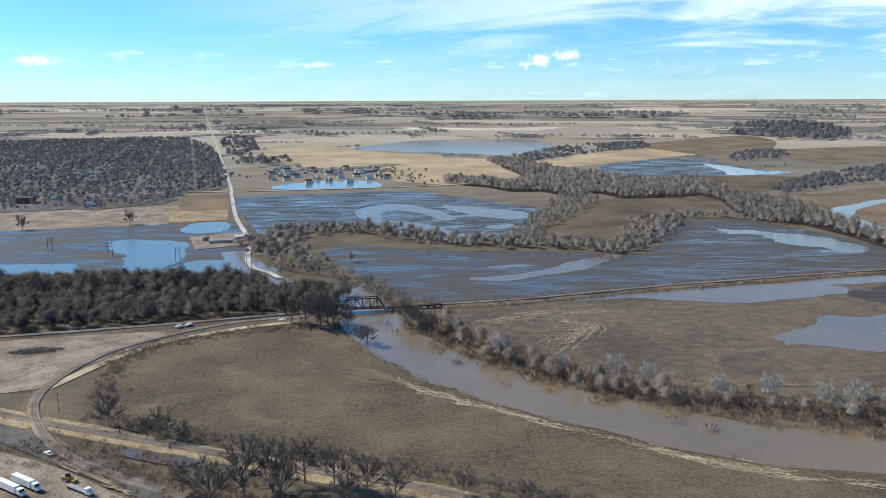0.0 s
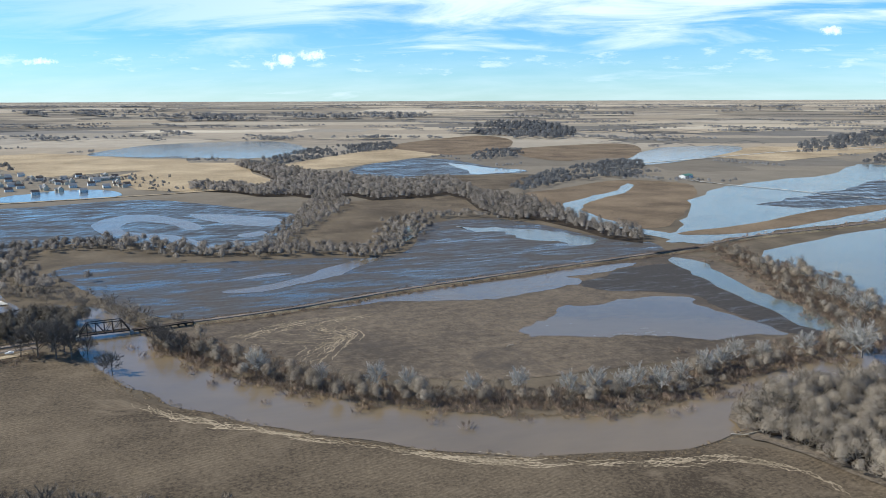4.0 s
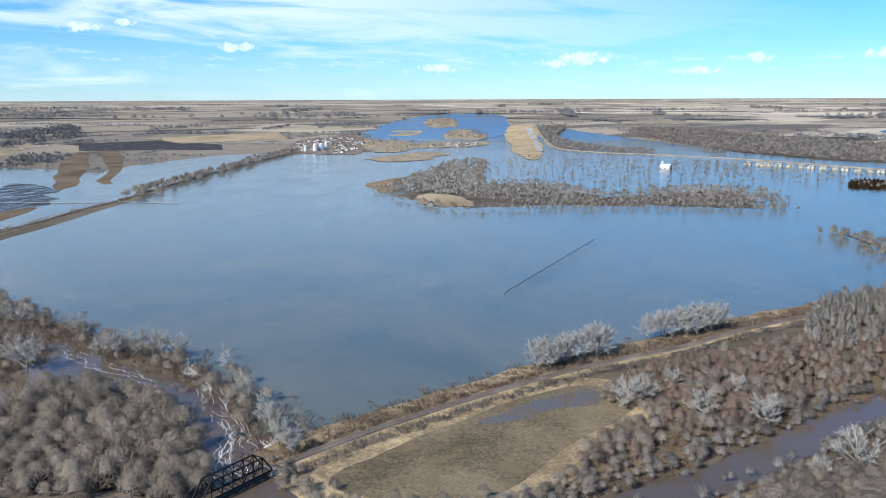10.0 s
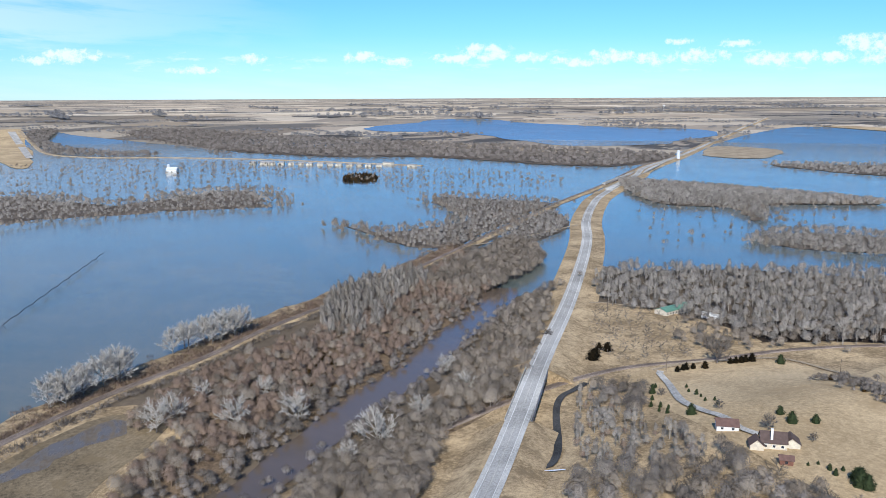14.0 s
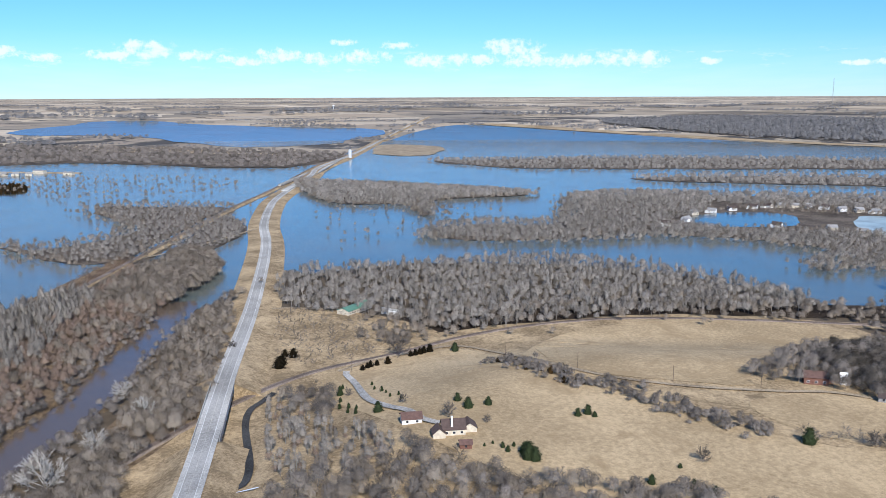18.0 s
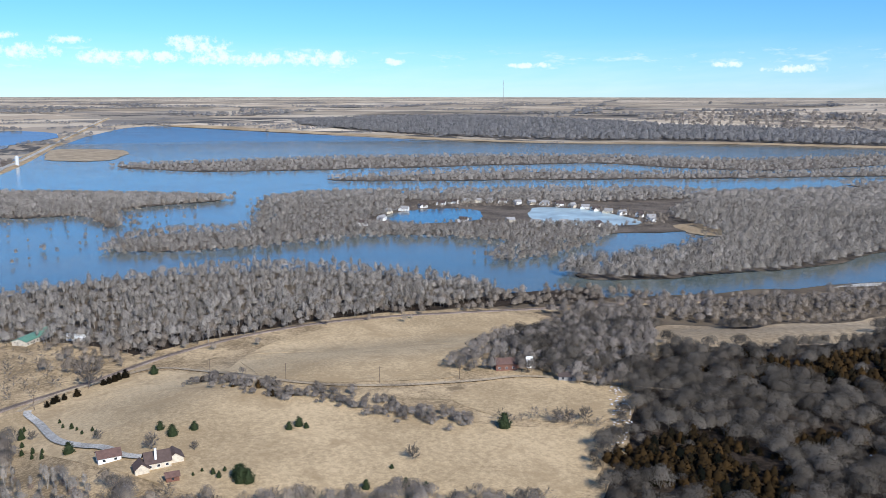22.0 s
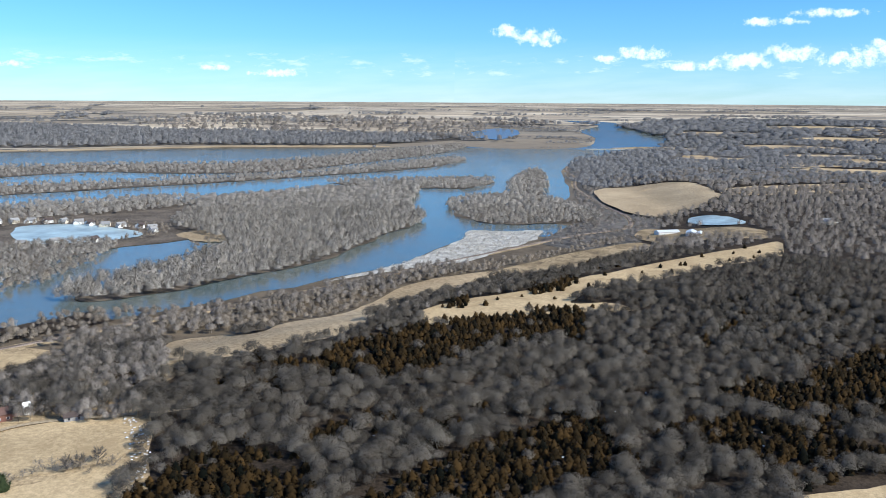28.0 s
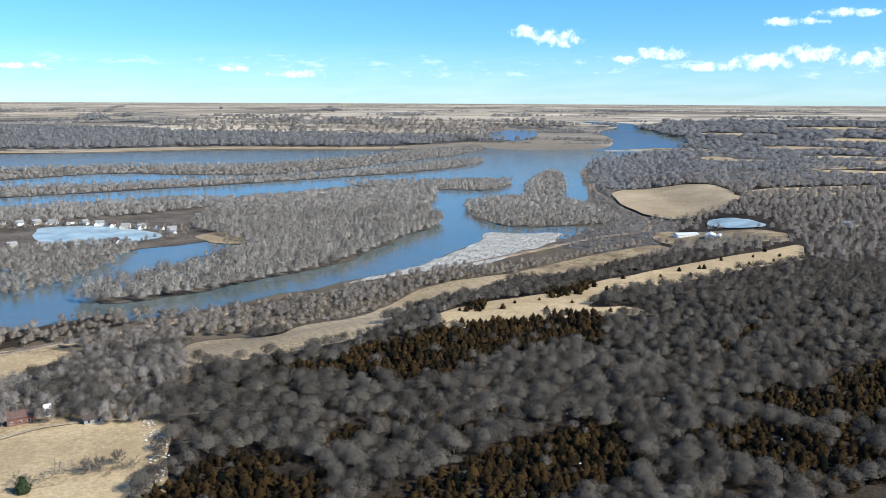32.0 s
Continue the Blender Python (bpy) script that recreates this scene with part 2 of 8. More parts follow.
def wet(name, dry, film, amount=0.5, rows=None, row_gap=9.0, scale=0.014):
    """Waterlogged farmland: soil that shows through a broken film of shallow water, with wind-blown ripples."""
    m, n = material(name)
    p = position(n)
    turn_by = radians(rows if rows is not None else 20)
    sq = n.add("ShaderNodeMapping", {"Vector": p, "Rotation": (0, 0, turn_by), "Scale": (1.0, 3.2, 1.0)}).outputs[0]
    a = n.noise(sq, scale, 6.0, 0.66, 0.7)
    a = n.math("ADD", n.math("MULTIPLY", a, 0.7), n.math("MULTIPLY", n.noise(sq, scale * 6.0, 5.0, 0.7, 0.5), 0.3))
    if rows is not None:
        q = n.add("ShaderNodeVectorRotate", {"Vector": p, "Angle": -turn_by}, rotation_type="Z_AXIS").outputs[0]
        a = n.math("ADD", a, n.math("MULTIPLY", n.math("SUBTRACT", n.add("ShaderNodeTexWave", {"Vector": q, "Scale": 0.314 / row_gap, "Distortion": 3.0, "Detail": 3.0}, bands_direction="Y").outputs["Fac"], 0.5), 0.03))
    k = n.add("ShaderNodeMapRange", {0: a, 1: 0.58 - 0.3 * amount, 2: 0.80 - 0.3 * amount, 3: 0.0, 4: 1.0}, interpolation_type="SMOOTHSTEP").outputs[0]
    b = n.noise(p, 0.25, 5.0, 0.65)
    c = n.mix(k, n.ramp(b, (0.3, tuple(0.7 * v for v in dry)), (0.7, tuple(1.3 * v for v in dry))), film)
    r = n.add("ShaderNodeMapRange", {0: k, 1: 0.0, 2: 1.0, 3: 0.75, 4: 0.16}).outputs[0]
    finish(n, c, r, bump=b, strength=0.2, distance=0.2, spec=0.5, ior=1.33)
    return m


def farmland():
    """The far plain: a patchwork of fields seen ever flatter towards the horizon, laid out on the plan's own coordinates."""
    m, n = material("farmland")
    p = n.add("ShaderNodeAttribute", attribute_name="plan").outputs["Vector"]
    turned = n.add("ShaderNodeVectorRotate", {"Vector": p, "Angle": radians(17)}, rotation_type="Z_AXIS").outputs[0]
    cells = n.add("ShaderNodeTexVoronoi", {"Vector": n.add("ShaderNodeMapping", {"Vector": turned, "Scale": (1.0, 1.7, 1.0)}).outputs[0], "Scale": 1 / 900.0, "Randomness": 0.75}, distance="CHEBYCHEV")
    pick = n.add("ShaderNodeSeparateColor", {0: cells.outputs["Color"]}).outputs[0]
    c = n.ramp(pick, (0.0, (0.27, 0.225, 0.175)), (0.18, (0.46, 0.385, 0.285)), (0.34, (0.16, 0.145, 0.125)), (0.5, (0.40, 0.325, 0.235)), (0.64, (0.22, 0.19, 0.155)), (0.8, (0.50, 0.425, 0.325)), (1.0, (0.17, 0.155, 0.138)))
    wide = n.add("ShaderNodeTexVoronoi", {"Vector": turned, "Scale": 1 / 3600.0, "Randomness": 0.9}, distance="CHEBYCHEV")
    c = n.mix(0.5, c, n.ramp(n.add("ShaderNodeSeparateColor", {0: wide.outputs["Color"]}).outputs[1], (0.2, (0.26, 0.26, 0.26)), (0.8, (0.74, 0.74, 0.74))), "OVERLAY")
    near = n.ramp(n.noise(p, 0.02, 5.0, 0.65), (0.35, (0.085, 0.067, 0.048)), (0.65, (0.15, 0.118, 0.082)))
    span = n.add("ShaderNodeVectorMath", {0: p}, operation="LENGTH").outputs["Value"]
    away = n.add("ShaderNodeMapRange", {0: span, 1: 1100.0, 2: 1700.0, 3: 0.0, 4: 1.0}).outputs[0]
    c = n.mix(n.add("ShaderNodeMapRange", {0: span, 1: 1800.0, 2: 4200.0, 3: 0.6, 4: 0.0}).outputs[0], c, (0.13, 0.108, 0.082))
    c = n.mix(away, near, c)
    woods = n.ramp(n.noise(p, 0.0008, 8.0, 0.72, 0.6), (0.57, (0, 0, 0)), (0.59, (0.95, 0.95, 0.95)))
    c = n.mix(n.math("MULTIPLY", woods, away), c, (0.07, 0.068, 0.066))
    grit = n.noise(p, 0.25, 4.0, 0.7)
    c = n.mix(0.35, c, n.ramp(n.noise(p, 0.012, 6.0, 0.7), (0.3, (0.3, 0.3, 0.3)), (0.7, (0.75, 0.75, 0.75))), "OVERLAY")
    c = n.mix(0.35, c, n.ramp(grit, (0.3, (0.35, 0.35, 0.35)), (0.7, (0.7, 0.7, 0.7))), "OVERLAY")
    finish(n, c, 0.95, bump=grit, strength=0.4, distance=0.3, spec=0.1)
    return m


M_GROUND = farmland()
M_RIVER = water("river_water", (0.205, 0.150, 0.088), (0.150, 0.112, 0.068), 0.13)
M_FLOOD = water("flood_water", (0.158, 0.153, 0.115), (0.100, 0.118, 0.101), 0.12, 0.4)
M_PLATTE = water("wide_river_water", (0.135, 0.142, 0.118), (0.080, 0.112, 0.112), 0.12, 0.35)
M_POND = water("pond_water", (0.06, 0.10, 0.11), (0.035, 0.06, 0.075), 0.1)
M_CREEK = water("creek_water", (0.13, 0.095, 0.066), (0.095, 0.075, 0.058), 0.12)
M_ICE = plain("thawing_ice", (0.40, 0.48, 0.48), 0.35, 0.0, 0.45, 0.03)
M_POOL = water("shallow_pool", (0.17, 0.132, 0.095), (0.125, 0.102, 0.078), 0.12)
M_ISLE = soil("flooded_wood_floor", (0.075, 0.060, 0.046), (0.16, 0.130, 0.10), 0.02, 0.3)
M_PLOUGH = soil("ploughed_soil", (0.075, 0.056, 0.038), (0.155, 0.118, 0.078), 0.012, 0.5, rows=-22, row_gap=2.6, row_mix=0.2, third=(0.17, 0.13, 0.088))
M_MUD = soil("silted_field", (0.092, 0.070, 0.049), (0.150, 0.114, 0.077), 0.007, 0.12, third=(0.075, 0.059, 0.044), rough=0.7)
M_WETFIELD = wet("flooded_field", (0.080, 0.066, 0.053), (0.075, 0.077, 0.076), 0.55, 18, 12, 0.012)
M_DARKMUD = wet("dark_wet_mud", (0.052, 0.042, 0.033), (0.085, 0.080, 0.072), 0.3, 15, 10, 0.02)
M_SILTWATER = water("silt_laden_water", (0.165, 0.130, 0.092), (0.125, 0.100, 0.072), 0.2, 0.2)
M_WETROWS = wet("flooded_rows", (0.055, 0.047, 0.042), (0.12, 0.142, 0.152), 0.6, 62, 14, 0.016)
M_TAN = soil("dry_grass", (0.43, 0.318, 0.178), (0.51, 0.385, 0.226), 0.012, 0.45, rows=35, row_gap=5, row_mix=0.07, third=(0.36, 0.262, 0.145))
M_STUBBLE = soil("stubble", (0.32, 0.238, 0.142), (0.46, 0.355, 0.225), 0.006, 0.3, rows=70, row_gap=9, row_mix=0.2)
M_BROWN = soil("brown_field", (0.12, 0.085, 0.054), (0.20, 0.145, 0.092), 0.01, 0.3)
M_BANK = soil("grass_bank", (0.20, 0.145, 0.082), (0.36, 0.275, 0.165), 0.03, 0.5, third=(0.13, 0.095, 0.06))
M_SILT = soil("pale_silt", (0.26, 0.20, 0.13), (0.42, 0.335, 0.225), 0.03, 0.6)
# tree shade is put into the colour: litter taken down to near black
M_FLOOR_SHADED = soil("shaded_leaf_litter", (0.016, 0.012, 0.009), (0.058, 0.043, 0.030), 0.03, 0.5)
M_GRAVEL = soil("gravel", (0.17, 0.125, 0.095), (0.31, 0.245, 0.19), 0.035, 0.8, third=(0.15, 0.11, 0.08))
M_BALLAST = soil("ballast", (0.165, 0.128, 0.102), (0.28, 0.225, 0.182), 0.05, 1.2)
M_CONCRETE = soil("concrete_road", (0.40, 0.385, 0.35), (0.54, 0.52, 0.475), 0.02, 0.9)
M_VERGE = soil("golden_verge", (0.27, 0.195, 0.108), (0.47, 0.355, 0.21), 0.03, 0.5, third=(0.21, 0.155, 0.09))
M_PALE = soil("pale_wet_gravel", (0.34, 0.32, 0.285), (0.50, 0.475, 0.43), 0.05, 0.8)
M_ROWS = soil("old_crop_rows", (0.125, 0.097, 0.06), (0.235, 0.182, 0.112), 0.02, 0.5, rows=29, row_gap=2.4, row_mix=0.12, third=(0.20, 0.15, 0.085))
# base colour made paler and bluer, standing for the low sky's reflection
M_FAR_WATER_SKY = water("sky_toned_far_water", (0.17, 0.185, 0.19), (0.12, 0.155, 0.175), 0.1, 0.2)
M_HILLFLOOR = soil("hill_litter", (0.068, 0.062, 0.056), (0.15, 0.134, 0.118), 0.004, 0.1)
M_ASPHALT = soil("asphalt", (0.045, 0.044, 0.043), (0.075, 0.073, 0.07), 0.05, 1.0)
M_TIES = plain("weathered_ties", (0.13, 0.098, 0.075), 0.9)
M_RUST = plain("rusty_steel", (0.12, 0.075, 0.055), 0.6, 0.6)
M_BLACK = plain("black_steel", (0.028, 0.026, 0.026), 0.6, 0.3)
M_PAINT_W = plain("white_paint", (0.78, 0.77, 0.74), 0.6, 0, 0.08)
M_SNOW = plain("old_snow", (0.82, 0.85, 0.9), 0.6, 0, 0.1)


# ---- the lie of the land ----
# The plan is flat and true to scale; past FLAT metres the sheet climbs, so that the whole plain to the horizon fits inside the camera's reach.
FLAT, REACH = 3500.0, 1400.0
FOOT = np.array([(-600, 560), (-190, 350), (20, 275), (250, 130), (375, 5), (440, -95), (500, -200), (520, -290), (500, -420), (400, -540), (250, -680), (0, -900),
                 (-230, -1150), (-330, -1500), (-330, -2000), (-700, -2600), (-2500, -3200), (-2500, 560)], float)   # foot of the bluff


def inside(X, Y, outline):
    """Which of the points lie in a closed outline."""
    o = np.asarray(outline, float)
    got = np.zeros(X.shape, bool)
    for (x1, y1), (x2, y2) in zip(o, np.roll(o, -1, 0)):
        if y1 != y2:
            got ^= ((y1 > Y) != (y2 > Y)) & (X < (x2 - x1) * (Y - y1) / (y2 - y1) + x1)
    return got


def gap_to(X, Y, line, closed=False):
    """Distance of points from a line."""
    o = np.asarray(line, float)
    best = np.full(X.shape, 1e9)
    for (x1, y1), (x2, y2) in zip(o if closed else o[:-1], np.roll(o, -1, 0) if closed else o[1:]):
        vx, vy = x2 - x1, y2 - y1
        q = np.clip(((X - x1) * vx + (Y - y1) * vy) / max(vx * vx + vy * vy, 1e-9), 0, 1)
        best = np.minimum(best, np.hypot(X - x1 - q * vx, Y - y1 - q * vy))
    return best


def hill(X, Y):
    X, Y = np.asarray(X, float), np.asarray(Y, float)
    u = np.clip((gap_to(X, Y, FOOT, True) - 12) / 130, 0, 1)
    return np.where(inside(X, Y, FOOT), 20 * u * u * (3 - 2 * u), 0.0)


def lie(X, Y, dz=0.0):
    """World places of plan points, dz above the ground, and the scale there."""
    X, Y = np.asarray(X, float), np.asarray(Y, float)
    dx, dy = X - PATH_MID[0], Y - PATH_MID[1]
    D = np.maximum(np.hypot(dx, dy), 1e-6)
    far = D > FLAT
    u = np.where(far, 1 - FLAT / np.maximum(D, FLAT), 0.0)
    r = np.where(far, FLAT + REACH * u, D)
    eye = 179 - 16 * dy / D
    z = np.where(far, eye * (1 - r / D), hill(X, Y)) + dz * np.where(far, 1.0 + (D / FLAT) * 0.2, 1.0)
    return np.stack([PATH_MID[0] + dx * r / D, PATH_MID[1] + dy * r / D, z], -1), r / D


def mesh_of(name, verts, faces, mat, parent=None, label="", category="", kind="", group="", plan=None):
    me = bpy.data.meshes.new(name)
    me.from_pydata([tuple(v) for v in verts], [], [tuple(int(i) for i in f) for f in faces])
    if mat:
        me.materials.append(mat)
    if plan is not None:
        a = me.attributes.new("plan", "FLOAT_VECTOR", "POINT")
        a.data.foreach_set("vector", np.asarray(plan, np.float32).ravel())
    ob = new(name, me)
    if parent:
        ob.parent = parent
    return tagged(ob, label, category, group, kind)


def build_ground():
    radii = [0.0] + [12.0 * k for k in range(1, 101)]
    while radii[-1] < FLAT * 0.97:
        radii.append(radii[-1] * 1.022)
    radii += [FLAT, FLAT * 1.02] + [FLAT / (1 - u) for u in np.linspace(0.04, 0.948, 60)]
    n = 400
    ang = np.linspace(0, 2 * math.pi, n, endpoint=False)
    R = np.array(radii[1:])[:, None]
    X, Y = PATH_MID[0] + R * np.sin(ang), PATH_MID[1] + R * np.cos(ang)
    P, _ = lie(X, Y)
    flat = np.concatenate([[(PATH_MID[0], PATH_MID[1], float(hill(np.array([PATH_MID[0]]), np.array([PATH_MID[1]]))[0]))], P.reshape(-1, 3)])
    plan = np.concatenate([[(*PATH_MID, 0)], np.stack([X, Y, 0 * X], -1).reshape(-1, 3)])
    faces = [(0, 1 + (k + 1) % n, 1 + k) for k in range(n)]
    for i in range(len(radii) - 2):
        a, b = 1 + i * n, 1 + (i + 1) * n
        faces += [(a + k, a + (k + 1) % n, b + (k + 1) % n, b + k) for k in range(n)]
    ob = mesh_of("ground", flat, faces, M_GROUND, label="flat brown farmland plain reaching to the horizon", category="ground", kind="structure", plan=plan)
    ob.data.polygons.foreach_set("use_smooth", [True] * len(faces))


build_ground()


def curve_through(pts, step=8, closed=True):
    """A smooth line through control points (Catmull-Rom)."""
    p = [Vector((*q, 0)) for q in pts]
    n = len(p)
    out = []
    for i in range(n if closed else n - 1):
        if closed:
            a, b, c, d = p[i - 1], p[i], p[(i + 1) % n], p[(i + 2) % n]
        else:
            a, b, c, d = p[max(i - 1, 0)], p[i], p[i + 1], p[min(i + 2, n - 1)]
        for k in range(step):
            t = k / step
            out.append(0.5 * (2 * b + (c - a) * t + (2 * a - 5 * b + 4 * c - d) * t * t + (3 * b - a - 3 * c + d) * t ** 3))
    if not closed:
        out.append(p[-1])
    return [(v.x, v.y) for v in out]


LAYER = [0.0]
LANDS = []


def patch(name, pts, mat, dz=0.2, label="", category="field", step=6, rough_edge=0.0, kind="structure", smooth=True):
    """A draped piece of land or water within an outline."""
    LAYER[0] += 0.0015
    dz += LAYER[0]
    o = curve_through(pts, step) if smooth else list(pts)
    if rough_edge:
        o = [(x + rough_edge * noise.noise((x * 0.03, y * 0.03, 1.3)) + 0.5 * rough_edge * noise.noise((x * 0.1, y * 0.1, 7)),
              y + rough_edge * noise.noise((x * 0.03, y * 0.03, 5.7)) + 0.5 * rough_edge * noise.noise((x * 0.1, y * 0.1, 3))) for x, y in o]
    if category != "ground":
        LANDS.append(o)
    bm = bmesh.new()
    vs = [bm.verts.new((x, y, 0)) for x, y in o]
    es = [bm.edges.new((vs[i - 1], vs[i])) for i in range(len(vs))]
    bmesh.ops.triangle_fill(bm, use_beauty=True, edges=es, normal=(0, 0, 1))
    on_hill = hill([x for x, y in o], [y for x, y in o]).max() > 0.1
    for _ in range(8):
        cut, es = [], list(bm.edges)
        A = np.array([tuple(e.verts[0].co) for e in es])
        B = np.array([tuple(e.verts[1].co) for e in es])
        M = (A + B) / 2
        sag = np.abs(hill(M[:, 0], M[:, 1]) - (hill(A[:, 0], A[:, 1]) + hill(B[:, 0], B[:, 1])) / 2) if on_hill else np.zeros(len(es))
        d, long = np.hypot(M[:, 0], M[:, 1]), np.hypot(*(A - B).T[:2])
        limit = np.where(d > 2600, np.maximum(90, 0.07 * d), 130.0 if on_hill else 400.0)
        cut = [e for e, s, q, r in zip(es, sag, long, limit) if q > r * 1.4 or (s > 0.12 and q > 16)]
        if not cut:
            break
        bmesh.ops.subdivide_edges(bm, edges=cut, cuts=1)
        bmesh.ops.triangulate(bm, faces=[f for f in bm.faces if len(f.verts) > 3])
    bm.verts.index_update()
    X = np.array([v.co.x for v in bm.verts]); Y = np.array([v.co.y for v in bm.verts])
    P, _ = lie(X, Y, dz)
    plan = np.stack([X, Y, 0 * X], -1)
    faces = []
    for f in bm.faces:
        f.normal_update()
        ids = [v.index for v in f.verts]
        faces.append(ids if f.normal.z > 0 else ids[::-1])
    bm.free()
    return mesh_of(name, P, faces, mat, label=label, category=category, kind=kind, plan=plan)


def inset(pts, by):
    """The same outline drawn in by some metres."""
    n, out = len(pts), []
    turn = sum(pts[i - 1][0] * pts[i][1] - pts[i][0] * pts[i - 1][1] for i in range(n))
    s = by if turn > 0 else -by
    for i in range(n):
        (x0, y0), (x1, y1), (x2, y2) = pts[i - 1], pts[i], pts[(i + 1) % n]
        hx, hy = x2 - x0, y2 - y0
        q = math.hypot(hx, hy) or 1.0
        out.append((x1 - hy / q * s, y1 + hx / q * s))
    return out


def along(pts, gap, closed=False, step=10):
    """Points every gap metres along a smooth line, with the heading there."""
    c = curve_through(pts, step, closed)
    out, rest = [], 0.0
    for (x1, y1), (x2, y2) in zip(c, c[1:]):
        d = math.hypot(x2 - x1, y2 - y1)
        while rest < d:
            t = rest / d
            out.append((x1 + (x2 - x1) * t, y1 + (y2 - y1) * t, math.atan2(y2 - y1, x2 - x1)))
            rest += gap
        rest -= d
    return out


def ribbon(name, pts, widths, mat, dz=0.3, label="", category="", bank=0.0, gap=12.0, lift=None, kind="structure", ragged=0.0, parent=None):
    """A draped strip along a line. bank: how far the sloping sides spread beyond the crown. lift(i, n, x, y): height of the crown."""
    LAYER[0] += 0.0006
    dz += LAYER[0]
    stops = along(pts, gap)
    n = len(stops)
    verts, faces = [], []
    ws = widths if isinstance(widths, (list, tuple)) else [widths, widths]
    for i, (x, y, h) in enumerate(stops):
        k = i / max(1, n - 1) * (len(ws) - 1)
        j = min(int(k), len(ws) - 2)
        half = (ws[j] + (ws[j + 1] - ws[j]) * (k - j)) / 2
        l1 = half + (ragged * noise.noise((x * 0.03, y * 0.03, 2.0)) if ragged else 0)
        l2 = half + (ragged * noise.noise((x * 0.03, y * 0.03, 9.0)) if ragged else 0)
        up = lift(i, n, x, y) if lift else 0.0
        cx, cy = -math.sin(h), math.cos(h)
        offs = [(l1, dz + up), (-l2, dz + up)]
        if bank:
            offs = [(l1 + bank, 0.02), *offs, (-l2 - bank, 0.02)]
        for o, z in offs:
            verts.append((x + cx * o, y + cy * o, z))
        m = len(offs)
        if i:
            a, b = (i - 1) * m, i * m
            faces += [(a + q, a + q + 1, b + q + 1, b + q) for q in range(m - 1)]
    if bank:
        faces += [(0, 1, 2, 3), tuple(range(len(verts) - 1, len(verts) - 5, -1))]
    V = np.array(verts)
    P, _ = lie(V[:, 0], V[:, 1])
    P[:, 2] += V[:, 2]
    return mesh_of(name, P, faces, mat, parent, label, category, kind, plan=np.stack([V[:, 0], V[:, 1], 0 * V[:, 0]], -1))

# ---- land and water, largest first ----
EAST_FLOOD = [(585, 763), (767, 846), (1149, 962), (1630, 1127), (2280, 1290), (2520, 1120), (2937, 1191), (4300, 1250), (4900, 1000), (4240, 700), (3098, 94), (2572, -258), (2482, -553),
              (2071, -839), (2060, -1040), (1900, -950), (1587, -690), (1327, -490), (987, -248), (807, -121), (597, 44), (461, 150), (388, 192), (366, 225), (396, 262), (429, 296), (457, 335), (489, 390), (503, 460), (529, 553), (560, 662)]
SOUTH_FLOOD = [(700, -190), (800, -145), (990, -270), (1330, -510), (1600, -720), (2030, -1030), (2700, -1560), (4349, -3200), (2928, -3043), (1717, -2964), (988, -3336), (362, -3423), (100, -3650), (-200, -3450), (-518, -3600), (-705, -4484), (-791, -5584), (-1124, -6915), (-1000, -8423),
               (-1384, -7853), (-1285, -6359), (-1328, -5354), (-1173, -4337), (-833, -3579), (-602, -3247), (-337, -2610), (-268, -2323), (-232, -1933), (-189, -1663), (-60, -1690), (29, -1400), (-158, -1309), (-126, -1196), (-3, -1193), (90, -985),
               (226, -823), (374, -684), (496, -690), (657, -630), (780, -490), (800, -370), (830, -345)]
patch("water_east", EAST_FLOOD, M_FLOOD, 0.25, "wide muddy floodwater lake over farmland", "floodwater", 5, 10)
patch("water_south", SOUTH_FLOOD, M_PLATTE, 0.28, "wide braided river in flood, blue-brown", "river", 5, 10)
RIVER = [(-230, 900), (-194, 822), (-150, 725), (-113, 725), (-79, 697), (-62, 640), (-37, 560), (5, 492), (55, 442), (106, 404), (160, 376), (217, 363), (274, 375), (334, 397), (390, 414), (440, 430)]
CHANNEL = [(470, 470), (440, 415), (418, 360), (400, 300), (362, 250), (312, 210), (292, 155), (322, 84), (378, 30), (429, -8), (486, -46), (543, -92), (625, -143), (700, -195), (760, -215)]
UPFIELD = [(302, 1084), (392, 1123), (443, 1061), (469, 964), (495, 883), (520, 870), (500, 812), (423, 788), (260, 736), (152, 704), (53, 675), (-1, 666), (-31, 686), (-63, 730), (-104, 821), (-137, 890), (-92, 931), (-1, 901), (131, 891), (193, 870), (243, 927)]
patch("field_silted", [(-11, 640), (69, 664), (239, 716), (444, 780), (511, 790), (520, 700), (465, 554), (440, 486), (357, 475), (261, 462), (182, 459), (105, 490), (50, 525), (3, 590)], M_MUD, 0.2,
      "brown silt-covered field with shallow pools", "field", 5, 4)
patch("dark_mud", [(340, 692), (418, 740), (470, 746), (456, 663), (446, 587), (443, 510), (428, 485), (413, 501), (410, 571), (403, 631), (359, 655)], M_DARKMUD, 0.3, "dark wet mud between shallow pools", "field", 6, 8)
patch("pool_1", [(226, 568), (260, 585), (288, 612), (320, 608), (354, 626), (394, 616), (399, 589), (405, 550), (412, 518), (409, 495), (357, 497), (318, 518), (278, 524), (232, 541)], M_SILTWATER, 0.32, "shallow muddy pool on a silted field", "pool", 6, 12)
patch("pool_1", [(60, 664), (198, 703), (268, 727), (379, 762), (439, 762), (388, 731), (342, 726), (345, 696), (266, 667), (211, 660), (150, 672)], M_SILTWATER, 0.32, "shallow grey pool beside a railway bank", "pool", 6, 12)
